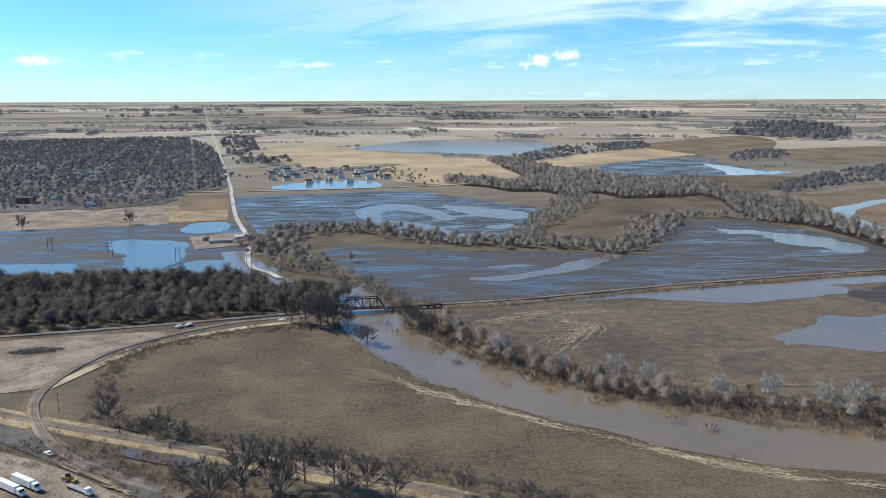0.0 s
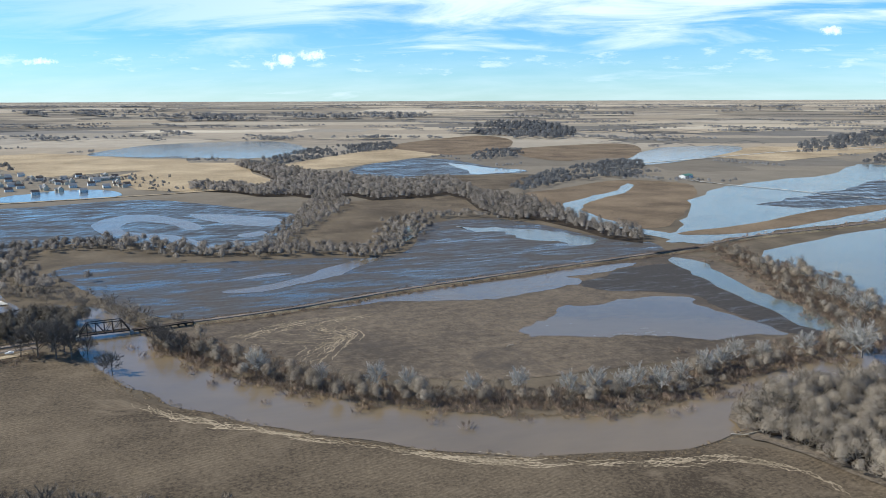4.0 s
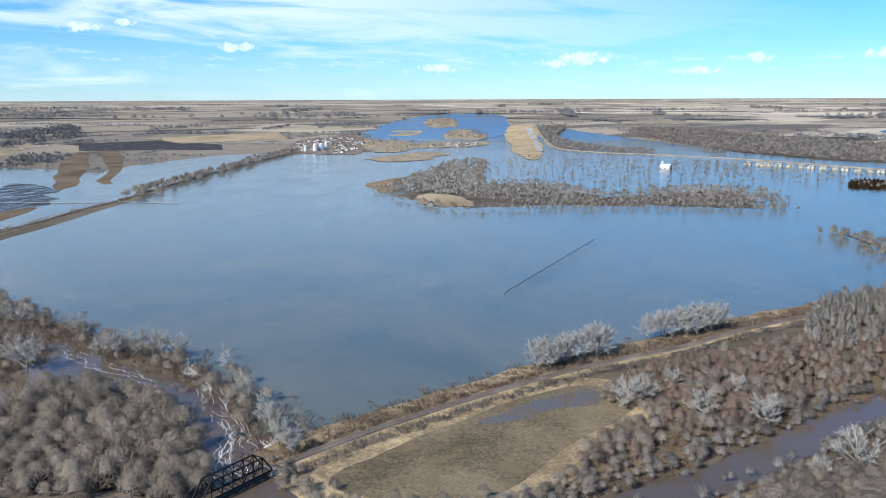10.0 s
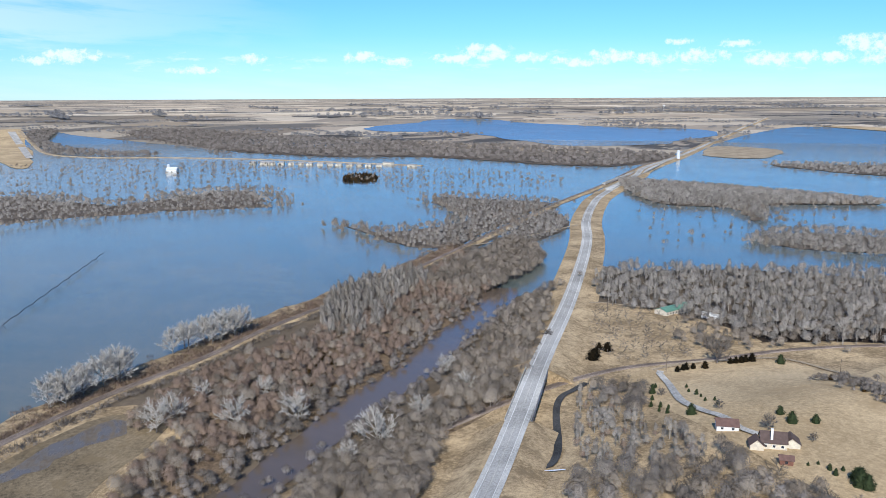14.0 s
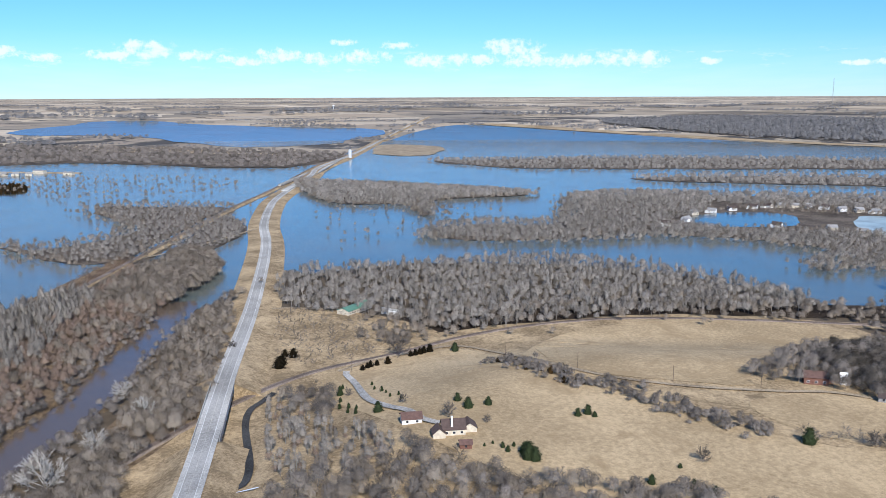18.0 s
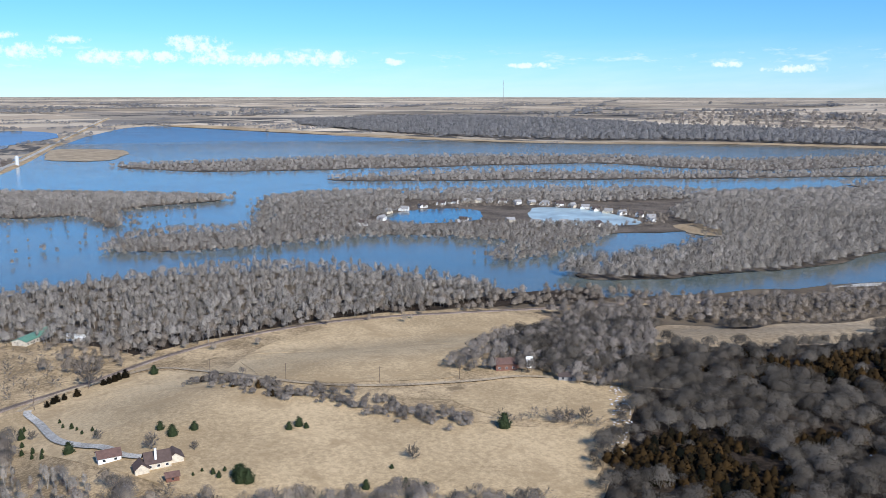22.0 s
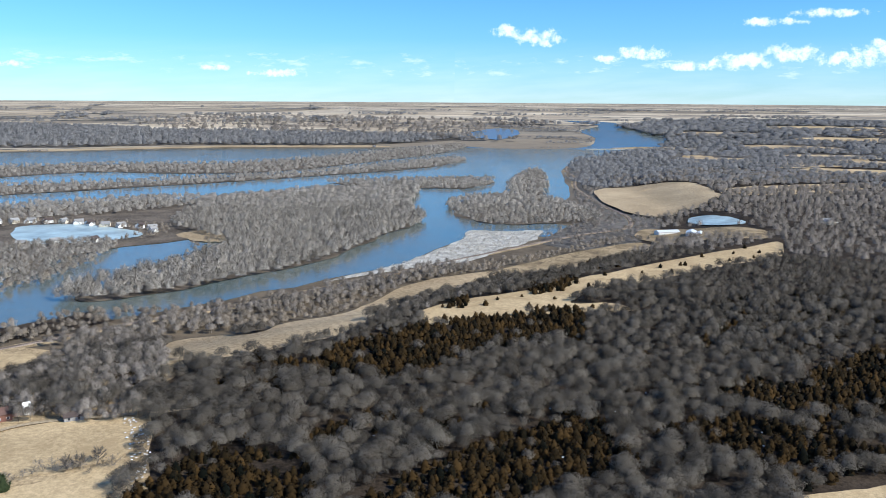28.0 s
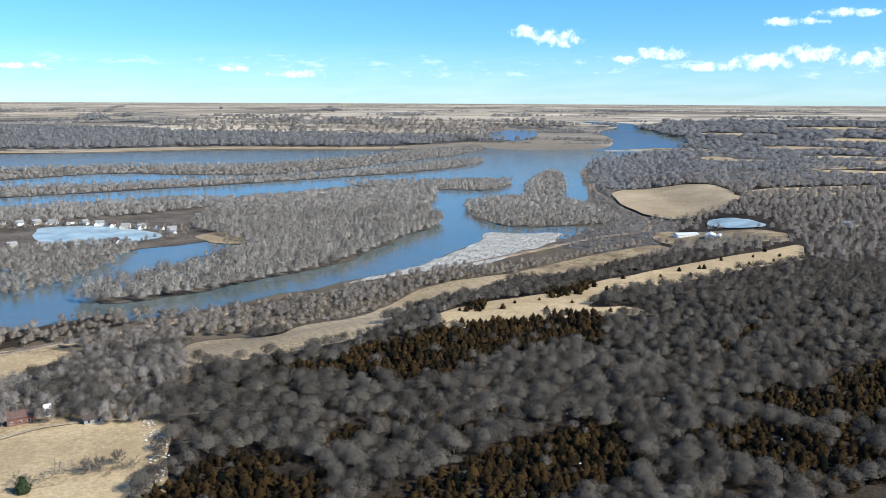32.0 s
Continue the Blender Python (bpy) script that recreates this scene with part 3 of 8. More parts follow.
patch("pool_2", [(482, 777), (504, 749), (490, 690), (477, 628), (471, 549), (455, 493), (435, 500), (446, 587), (456, 663), (468, 727)], M_FLOOD, 0.34, "muddy side channel of floodwater", "pool", 6, 6)
patch("field_wet", UPFIELD, M_WETFIELD, 0.2, "waterlogged field with wind-blown films of water", "field", 5, 4)
patch("pool_3", [(23, 759), (61, 771), (95, 794), (128, 831), (175, 870), (193, 870), (169, 839), (127, 788), (86, 763), (54, 744)], M_SILTWATER, 0.3, "winding pool on a flooded field", "pool", 6, 6)
patch("pool_3", [(38, 801), (65, 820), (90, 820), (63, 803)], M_SILTWATER, 0.3, "small pool on a flooded field", "pool", 6, 5)
patch("pool_3", [(339, 1060), (425, 1000), (465, 941), (445, 870), (400, 930), (380, 985)], M_FLOOD, 0.3, "wind-rippled sheet of water on a field", "pool", 6, 22)
patch("field_oxbow", [(-348, 1412), (-220, 1460), (-86, 1505), (-1, 1442), (102, 1305), (148, 1249), (114, 1080), (77, 982), (10, 965), (-60, 1036), (-121, 1066), (-189, 1040), (-214, 997), (-249, 1079), (-300, 1230)], M_WETROWS, 0.2, "dark flooded field with blue furrows", "field", 5, 4)
patch("oxbow_pool", [(-127, 1195), (-116, 1271), (-84, 1311), (-39, 1282), (-1, 1215), (16, 1145), (-4, 1134), (-32, 1198), (-71, 1236), (-90, 1200), (-82, 1147), (-49, 1120), (-18, 1093), (11, 1035), (27, 991), (10, 975), (-13, 992), (-31, 1010), (-36, 1055), (-70, 1094), (-107, 1132)], M_SILTWATER, 0.32, "muddy oxbow pool curling through a field", "pool", 6, 5)
patch("oxbow_pool", [(1, 1294), (72, 1251), (119, 1212), (119, 1159), (89, 1137), (52, 1166), (13, 1234)], M_SILTWATER, 0.32, "muddy oxbow pool in a dark field", "pool", 6, 6)
patch("oxbow_pool", [(56, 1076), (86, 1095), (93, 1080), (69, 1047)], M_SILTWATER, 0.32, "small pool in a dark field", "pool", 6, 4)
patch("field_brown_1", [(254, 1368), (433, 1405), (433, 1295), (423, 1180), (339, 1205), (286, 1154), (240, 1052), (202, 955), (150, 1022), (145, 1069), (190, 1200)], M_PLOUGH, 0.2, "brown bare field in a river bend", "field", 5, 6)
patch("hook_pool", [(234, 966), (262, 1040), (285, 1112), (298, 1110), (276, 1030), (252, 975)], M_FLOOD, 0.4, "narrow pond between trees", "pond", 5, 3)
patch("field_plough", [(-205, 465), (-203, 529), (-154, 574), (-99, 582), (-64, 560), (-32, 490), (20, 438), (70, 400), (134, 358), (217, 341), (253, 337), (276, 312), (288, 275), (270, 225), (200, 215), (100, 275), (13, 330), (-57, 356), (-131, 386), (-180, 412)],
      M_PLOUGH, 0.25, "dark ploughed field in a river bend", "field", 5, 3)
patch("field_tan_1", [(-165, 1980), (-1, 2354), (147, 2301), (139, 1965), (179, 1713), (126, 1622), (-1, 1606), (-95, 1677)], M_STUBBLE, 0.5, "tan stubble field beside a road", "field", 3, 0, smooth=False)
patch("field_tan_2", [(-564, 2586), (-574, 2821), (-436, 2911), (-264, 2738), (-144, 2559), (-1, 2473), (-1, 2091), (-135, 2135), (-252, 2034), (-329, 2004)], M_STUBBLE, 0.5, "tan stubble field behind a town", "field", 3, 0, smooth=False)
patch("lake_north", [(-292, 2834), (-140, 3274), (-1, 3399), (268, 3472), (379, 3233), (378, 2820), (281, 2532), (141, 2464), (-1, 2550), (-147, 2614)], M_FAR_WATER_SKY, 0.7, "long blue flood lake between fields", "lake", 5, 25)
patch("ice_pond", [(-324, 1577), (-294, 1650), (-212, 1705), (-141, 1678), (-119, 1569), (-189, 1535), (-291, 1530)], M_FAR_WATER_SKY, 0.5, "pale flood pond beside a road", "pond", 5, 8)
patch("town_lots", [(-704, 1240), (-520, 1262), (-406, 1300), (-372, 1110), (-484, 1075), (-620, 1020)], M_GRAVEL, 0.15, "grey bare lots at a town's edge", "field", 4, 10)
patch("field_town_edge", [(-453, 1450), (-376, 1464), (-317, 1250), (-394, 1240)], M_BROWN, 0.3, "brown grass lot at a town's edge", "field", 3, 0, smooth=False)
patch("field_town_edge", [(-407, 1238), (-322, 1248), (-296, 1143), (-366, 1113)], M_BANK, 0.3, "tan grass lot at a town's edge", "field", 3, 0, smooth=False)
patch("flood_left", [(-600, 1000), (-484, 1071), (-363, 1102), (-333, 1091), (-272, 1115), (-198, 853), (-176, 744), (-245, 733), (-352, 747), (-500, 748)], M_WETFIELD, 0.2, "flooded meadow beside a town", "field", 5, 8)
patch("pool_4", [(-386, 969), (-350, 980), (-295, 951), (-275, 870), (-274, 824), (-285, 791), (-314, 803), (-334, 871), (-375, 923)], M_FLOOD, 0.3, "pale blue pool on a flooded meadow", "pool", 5, 12)
patch("pool_4", [(-269, 810), (-252, 848), (-223, 847), (-211, 800), (-239, 782)], M_FLOOD, 0.3, "pale blue pool on a flooded meadow", "pool", 5, 8)
patch("pool_4", [(-460, 814), (-425, 833), (-365, 826), (-352, 772), (-414, 768)], M_FLOOD, 0.3, "pale pool beside a wood", "pool", 5, 8)
patch("pool_5", [(-336, 1067), (-332, 1112), (-293, 1121), (-272, 1051), (-296, 1025), (-324, 1034)], M_FLOOD, 0.3, "small pale flood pool", "pool", 4, 4)
patch("field_wet_far", [(373, 2020), (563, 2299), (686, 2249), (721, 1969), (751, 1817), (613, 1770), (430, 1752), (367, 1849)], M_WETROWS, 0.4, "dark waterlogged far field", "field", 4, 10)
patch("far_flood_2", [(645, 2112), (709, 1938), (763, 1845), (617, 1783), (630, 1895)], M_FAR_WATER_SKY, 0.5, "far blue flood pool", "pool", 5, 14)
patch("field_tan_5", [(192, 2117), (453, 2548), (673, 2832), (770, 2528), (614, 2318), (389, 2107), (235, 1993)], M_STUBBLE, 0.5, "pale tan field strip beside a wood", "field", 4, 10)
patch("field_brown_3", [(714, 3006), (1253, 3646), (1252, 3205), (1031, 2681), (804, 2424), (711, 2559)], M_BROWN, 0.5, "far brown field", "field", 4, 10)
patch("field_brown_4", [(1055, 2649), (1487, 2841), (1514, 2648), (1247, 2176), (1135, 2162), (977, 2095), (939, 2277)], M_BROWN, 0.5, "far brown field", "field", 4, 10)
patch("field_brown_5", [(472, 1776), (613, 1770), (737, 1726), (646, 1559), (539, 1467), (535, 1674)], M_PLOUGH, 0.4, "brown field behind a wood", "field", 4, 8)
patch("field_brown_2", [(549, 1365), (685, 1462), (819, 1553), (900, 1540), (935, 1422), (778, 1184), (630, 1001), (569, 970), (548, 1034), (565, 1139)], M_BROWN, 0.22, "brown field in a bend", "field", 5, 6)
patch("river_bend_2", [(835, 1500), (752, 1390), (675, 1326), (609, 1269), (567, 1223), (539, 1146), (525, 1075), (530, 980), (560, 850), (590, 860), (560, 985), (563, 1133), (588, 1196), (645, 1267), (732, 1336), (810, 1431)], M_FLOOD, 0.3, "winding muddy side river", "river", 6, 6)
FLOOD_N = [(540, 860), (569, 918), (675, 1042), (829, 1252), (994, 1389), (1176, 1473), (1362, 1538), (1625, 1745), (1658, 1612), (1621, 1431), (1890, 1484), (2250, 1480), (2300, 1335), (1843, 1205), (1530, 1112), (1220, 1012), (1060, 978), (900, 935), (720, 895), (620, 865)]
patch("flood_north", FLOOD_N, M_FLOOD, 0.26, "wide floodwater over farmland north of a railway", "floodwater", 5, 14)
patch("flood_north", [(860, 1120), (1000, 1200), (1180, 1290), (1380, 1400), (1250, 1200), (1120, 1090), (980, 1060)], M_WETROWS, 0.3, "flooded farmland striped with blue water", "floodwater", 5, 26)
patch("field_spit", [(1340, 1293), (1771, 1665), (2127, 1948), (2218, 1966), (1631, 1463), (1339, 1238), (1279, 1219)], M_BROWN, 0.4, "brown field running into floodwater", "field", 5, 16)
patch("field_spit", [(2235, 1957), (2341, 1969), (2010, 1658), (1512, 1287), (1403, 1230), (1794, 1537)], M_BROWN, 0.4, "brown strip of field between waters", "field", 5, 14)
patch("field_dark", [(2616, 2370), (2925, 2248), (2744, 1820), (2464, 1633), (2352, 1892), (2263, 2049)], M_DARKMUD, 0.4, "dark waterlogged field", "field", 3, 0, smooth=False)
patch("field_tan_4", [(3078, 2426), (3783, 2184), (3219, 1804), (2745, 1998)], M_STUBBLE, 0.6, "tan field beyond floodwater", "field", 3, 0, smooth=False)
patch("sand_bar", [(590, 923), (730, 965), (904, 1045), (1050, 1070), (1040, 1040), (867, 965), (679, 900), (601, 901)], M_BROWN, 0.38, "brown strip of dry field above floodwater", "field", 5, 6)
patch("field_tan_3", [(1500, 1900), (2000, 2100), (2300, 2300), (1900, 2500), (1400, 2200)], M_STUBBLE, 0.4, "tan field behind floodwater", "field", 4, 0, smooth=False)
patch("far_flood_1", [(1092, 1994), (1541, 2526), (1836, 2569), (1671, 2305), (1199, 1935)], M_FAR_WATER_SKY, 0.5, "far blue flood pool", "pool", 5, 25)
# land and islands in the flood
TAN2 = [(55, -672), (20, -722), (-37, -751), (-93, -809), (-155, -860), (-225, -920), (-306, -985), (-375, -1040), (-345, -945), (-280, -895), (-205, -835), (-160, -795), (-115, -768), (-85, -735), (-70, -705), (-105, -705), (-125, -680), (-85, -675), (-23, -655), (20, -640), (50, -628)]
TANSTRIP = [(255, -635), (223, -655), (190, -640), (173, -698), (136, -719), (109, -781), (84, -850), (41, -903), (-18, -936), (16, -845), (64, -770), (90, -690), (105, -612), (135, -580), (152, -562), (172, -548), (197, -534), (236, -550)]
YARD2 = [(-19, -942), (-80, -1012), (-150, -1087), (-224, -1142), (-239, -1075), (-150, -955), (-105, -915), (-52, -895)]
MEADOW3 = [(-271, -1801), (-352, -1880), (-442, -1830), (-483, -1756), (-470, -1600), (-445, -1508), (-374, -1440), (-295, -1400), (-257, -1554)]
MARSH = [(168, -873), (115, -950), (66, -1040), (22, -1148), (4, -1240), (-55, -1241), (-106, -1242), (-73, -1150), (-21, -1061), (16, -992), (76, -957), (124, -912)]
SHEDYARD = [(-234, -1203), (-274, -1269), (-374, -1158), (-392, -1121), (-363, -1059), (-293, -1095), (-245, -1144)]
patch("island", [(264, 352), (290, 383), (360, 400), (405, 372), (388, 300), (340, 245), (300, 225), (288, 262), (276, 318)], M_ISLE, 0.6, "grassy wooded island between river channels", "island", 5, 5)
patch("island_floor", inset([(264, 352), (290, 383), (360, 400), (405, 372), (388, 300), (340, 245), (300, 225), (288, 262), (276, 318)], 9), M_FLOOR_SHADED, 0.66, "leaf litter under island trees, darkened for their shade", "ground", 5, 6)
SPIT = [(1433, 603), (1665, 666), (1799, 658), (2119, 710), (2270, 677), (1668, 503), (1679, 456), (1699, 377), (1529, 215), (1675, 104), (1685, -23), (1534, -60), (1391, -43), (1387, 87), (1323, 259), (1278, 355), (1252, 406), (1316, 495), (1341, 554)]
patch("island_town", inset(SPIT, 30), M_ISLE, 0.35, "wooded spit in floodwater", "island", 5, 30)
patch("orange_shore", [(1389, 531), (1451, 533), (1424, 460), (1320, 405), (1285, 440), (1300, 490)], M_STUBBLE, 0.5, "orange-tan grass shore of a spit", "field", 5, 12)
patch("orange_shore", [(1560, 709), (1707, 702), (1632, 653), (1433, 603), (1489, 654)], M_BANK, 0.5, "tan strip of flooded field", "field", 5, 16)
patch("island_spit", inset([(1205, -115), (1119, -170), (1209, -302), (1413, -297), (1489, -345), (1370, -500), (1282, -458), (998, -253), (988, -182), (1053, -151)], 10), M_ISLE, 0.4, "brown wooded spit beside a railway", "island", 5, 12)
patch("island_track", inset([(1013, -296), (1170, -382), (1249, -463), (1136, -450), (1005, -362)], 7), M_ISLE, 0.4, "brown wooded islet between railway and road", "island", 5, 8)
FAR_BANK = [(4540, 536), (3098, 94), (2572, -258), (2482, -553), (2071, -839), (2080, -1010), (2378, -1290), (2733, -1112), (3257, -686), (4107, -97), (5000, 300)]
patch("far_bank", FAR_BANK, M_ISLE, 0.9, "wooded far bank of a wide river", "river bank", 4, 25)
patch("airstrip_field", [(4857, 1261), (5285, 1205), (3864, 870), (2909, 642), (2370, 538), (2497, 619), (3336, 870)], M_TAN, 0.9, "tan grass airfield in floodwater", "airfield", 4, 20)
patch("town_ground", [(2486, 1389), (3073, 1664), (3404, 1704), (3811, 1727), (3219, 1411), (2773, 1249), (2409, 1116), (2366, 1189)], M_GRAVEL, 0.8, "pale built-up ground beside floodwater", "ground", 4, 30)
patch("lagoon", [(3300, 1480), (4529, 1979), (6473, 2528), (8524, 2818), (8052, 2175), (5000, 1300), (3837, 999), (3200, 1180)], M_FAR_WATER_SKY, 0.8, "blue lagoons between houses", "lake", 5, 60)
for o in ([(3560, 1482), (4169, 1696), (4268, 1591), (3750, 1413)], [(2797, 1142), (3105, 1126), (3218, 1001), (3196, 902), (2924, 890), (2752, 1041)], [(3510, 1206), (4301, 1428), (4484, 1325), (3549, 1026), (3297, 1049)],
          [(2217, 1002), (2413, 987), (2588, 941), (2496, 852), (2259, 823), (2139, 877)], [(3211, 1445), (3238, 1320), (2814, 1064), (2507, 1044), (2597, 1161)], [(4700, 1700), (6300, 2300), (6600, 2200), (5000, 1620)]):
    patch("lagoon_isle", o, M_SILT, 1.0, "pale built-up strip of land between lagoons", "island", 5, 25)
patch("bank_strip_1", inset([(1666, -788), (1353, -983), (1187, -1029), (1221, -834), (1069, -715), (1221, -740), (1307, -662)], 12), M_ISLE, 0.6, "half-drowned wooded strip in a river", "island", 5, 14)
patch("bank_strip_2", inset([(917, -582), (995, -713), (930, -832), (1138, -1084), (1030, -1279), (682, -1610), (517, -1640), (138, -1900), (102, -1525), (62, -1339), (110, -1175), (176, -968), (314, -791), (406, -755), (422, -831), (344, -953), (370, -1135),
                       (493, -984), (461, -931), (485, -814), (527, -829), (560, -921), (738, -846), (800, -676)], 26), M_ISLE, 0.6, "large wooded river island with houses round a lake", "island", 5, 12)
patch("bank_strip_3", inset([(2003, -1340), (1907, -1607), (1678, -1997), (1207, -2431), (612, -2652), (46, -3708), (42, -3153), (519, -2231), (976, -2172), (1327, -1746), (1642, -1376)], 22), M_ISLE, 0.7, "long wooded strip between river arms", "island", 5, 25)
patch("bank_strip_4", inset([(1309, -1447), (1111, -1780), (747, -1998), (389, -2309), (40, -2866), (37, -2521), (417, -2072), (794, -1752), (1179, -1423)], 18), M_ISLE, 0.7, "long wooded strip between river arms", "island", 5, 20)
patch("bank_strip_5", inset([(335, -1972), (-42, -2092), (-21, -1860), (117, -1854)], 14), M_ISLE, 0.7, "wooded strip in a river", "island", 5, 20)
patch("bank_strip_6", inset([(40, -1597), (-101, -1730), (-193, -1562), (-214, -1374), (-86, -1306), (2, -1334)], 12), M_ISLE, 0.7, "wooded island near a railway bank", "island", 5, 14)
patch("bank_strip_7", inset([(-84, -1863), (-164, -2317), (-215, -2321), (-160, -1753)], 8), M_ISLE, 0.7, "wooded island in a river mouth", "island", 5, 12)
patch("pond_blue", [(830, -1009), (830, -1115), (765, -1169), (700, -1090), (703, -1037), (760, -974)], M_POND, 0.9, "dark blue lake beside houses", "lake", 5, 6)
patch("pond_ice", [(686, -1230), (616, -1271), (491, -1206), (492, -1139), (601, -1096)], M_ICE, 0.9, "lake under pale green thawing ice", "lake", 5, 6)
patch("marsh", MARSH, M_PALE, 0.55, "pale reed marsh at the river's edge", "marsh", 5, 10)
patch("far_shore", [(4349, -3330), (2928, -3080), (1717, -3000), (988, -3366), (362, -3463), (400, -3600), (1000, -3500), (1700, -3120), (2900, -3230), (4200, -3500)], M_STUBBLE, 1.2, "tan strip of fields on the far bank", "field", 4, 20)
patch("far_flood_4", [(4596, -662), (3968, -1060), (2919, -1189), (3223, -1836), (4035, -2423), (4935, -2022), (6547, -1760), (5523, -1025)], M_FAR_WATER_SKY, 1.2, "blue floodwater on far fields", "floodwater", 5, 90)
patch("far_flood_5", [(3590, 106), (3795, -238), (3284, -490), (3053, -228)], M_FAR_WATER_SKY, 1.3, "blue flood pool behind a river bank", "floodwater", 5, 40)
patch("lake_far", [(-60, -5198), (-291, -5964), (-374, -5237), (-199, -4239), (-64, -4554)], M_FAR_WATER_SKY, 1.5, "small far lake beside a river", "lake", 5, 20)
patch("sand_pit", [(2746, -1665), (2519, -1761), (2186, -1480), (2346, -1376)], M_SILT, 1.0, "pale sand pit beside a highway", "sand", 5, 25)
patch("sand_flat", [(3389, -668), (2947, -990), (2403, -1133), (2543, -1034), (2989, -690)], M_SILT, 1.3, "pale sand flat behind a river bank", "sand", 5, 30)
patch("meadow_5", [(-523, -1670), (-795, -1774), (-761, -1649), (-511, -1569)], M_TAN, 1.2, "tan meadow in bluff woods", "field", 4, 15)
patch("meadow_6", [(-892, -2409), (-1346, -2977), (-1158, -2426), (-860, -2244)], M_TAN, 1.4, "tan meadow in far woods", "field", 4, 20)
patch("meadow_7", [(-800, -3092), (-887, -3004), (-759, -2670), (-723, -2768)], M_TAN, 1.4, "tan meadow in far woods", "field", 4, 20)
patch("meadow_8", [(430, -1180), (400, -1220), (330, -1160), (370, -1120)], M_STUBBLE, 0.9, "orange-tan reed meadow on an island", "field", 4, 8)
patch("bluff_woods_floor", [(4380, -4571), (3977, -6160), (2301, -5538), (1657, -4987), (746, -4684), (-2, -4410), (469, -3600), (1098, -3580), (1750, -3260), (2900, -3500)], M_HILLFLOOR, 1.0, "dark floor of woods on far bluffs", "ground", 4, 60)
patch("town_floor", [(-1800, 3300), (-1303, 3640), (-800, 2902), (-473, 1818), (-410, 1550), (-463, 1476), (-440, 1352), (-520, 1275), (-700, 1230), (-1100, 1300)], M_HILLFLOOR, 0.5, "dark ground under a town's trees", "ground", 3, 20)
RIVER_WOOD = [(-1, 1628), (79, 1561), (115, 1483), (175, 1480), (206, 1418), (269, 1450), (293, 1374), (389, 1387), (436, 1418), (443, 1338), (420, 1203), (428, 1117), (464, 1075), (481, 988), (483, 904), (508, 869), (558, 958), (526, 987), (533, 1130), (543, 1305), (509, 1383), (506, 1515), (520, 1698), (407, 1656), (354, 1781), (272, 1882), (208, 2135), (132, 2301), (110, 2179), (152, 1965), (176, 1737), (127, 1633), (64, 1717), (-1, 1745)]
patch("river_wood_floor", RIVER_WOOD, M_FLOOR_SHADED, 0.35, "floor of a river-bottom wood, darkened for tree shade", "ground", 2, 3, smooth=False)
TOWN = [(-1672, 2964), (-1758, 3360), (-1426, 3167), (-1304, 3660), (-1103, 3642), (-788, 2902), (-573, 2177), (-470, 1818), (-406, 1550), (-463, 1476), (-438, 1352), (-520, 1270), (-618, 1259), (-700, 1224)]
# the bluff
patch("hill_grass", [(540, -200), (545, -330), (520, -440), (470, -545), (380, -625), (260, -560), (200, -440), (160, -300), (180, -200), (330, -130), (440, -120)], M_VERGE, 0.5, "rough dry grass on a hill", "field", 5, 8)
patch("field_big", [(497, -222), (508, -280), (500, -338), (448, -339), (340, -321), (279, -330), (222, -350), (187, -374), (176, -345), (168, -300), (185, -245), (300, -205), (420, -205)], M_TAN, 0.7, "tan dry grass hill field round a house", "field", 4, 3)
patch("field_upper", [(455, -362), (483, -440), (458, -535), (377, -604), (334, -581), (310, -421), (296, -392), (317, -367), (361, -338), (410, -336)], M_TAN, 0.7, "tan dry hill field below a railway", "field", 4, 3)
patch("field_side", [(282, -368), (259, -414), (211, -426), (190, -384), (219, -361), (256, -354)], M_TAN, 0.7, "tan dry grass field beside a hedge", "field", 3, 3)
patch("bluff_grass", [(580, -205), (650, -245), (690, -275), (650, -320), (600, -345), (545, -350), (528, -300), (520, -240), (510, -178), (540, -185)], M_VERGE, 0.6, "rough dry grass on a bluff", "field", 4, 5)
patch("roadside_grass", [(300, -20), (385, -18), (445, -100), (492, -165), (470, -195), (400, -195), (300, -150), (250, -80)], M_VERGE, 0.4, "dry grass between highway and railway", "field", 4, 5)
patch("meadow_strip", TANSTRIP, M_STUBBLE, 1.0, "winding tan meadow on a bluff", "field", 4, 5)
patch("meadow_2", TAN2, M_TAN, 1.0, "tan meadow among cedars", "field", 4, 5)
patch("meadow_10", YARD2, M_BANK, 1.1, "rough tan grass beside a railway", "field", 4, 6)
patch("meadow_3", MEADOW3, M_STUBBLE, 3.2, "tan meadow among woods", "field", 4, 8)
patch("meadow_9", [(-513, -1633), (-608, -1679), (-774, -1742), (-936, -1784), (-963, -1835), (-807, -1816), (-638, -1760), (-523, -1698)], M_TAN, 1.8, "narrow tan meadow between woods", "field", 4, 6)
patch("shed_yard", SHEDYARD, M_BANK, 1.5, "rough tan yard round long sheds", "yard", 4, 6)
patch("meadow_4", [(244, -483), (226, -550), (205, -516), (215, -480)], M_BANK, 0.7, "small rough clearing in woods", "field", 4, 4)
patch("pond_white", [(-346, -1342), (-372, -1339), (-392, -1260), (-387, -1195), (-356, -1203), (-333, -1265)], M_ICE, 1.6, "frozen white pond", "pond", 5, 4)
patch("grass_corner", [(-112, -338), (-132, -348), (-157, -355), (-181, -362), (-215, -370), (-230, -340), (-150, -310)], M_TAN, 0.8, "strip of dry grass beside woods", "field", 3, 3)
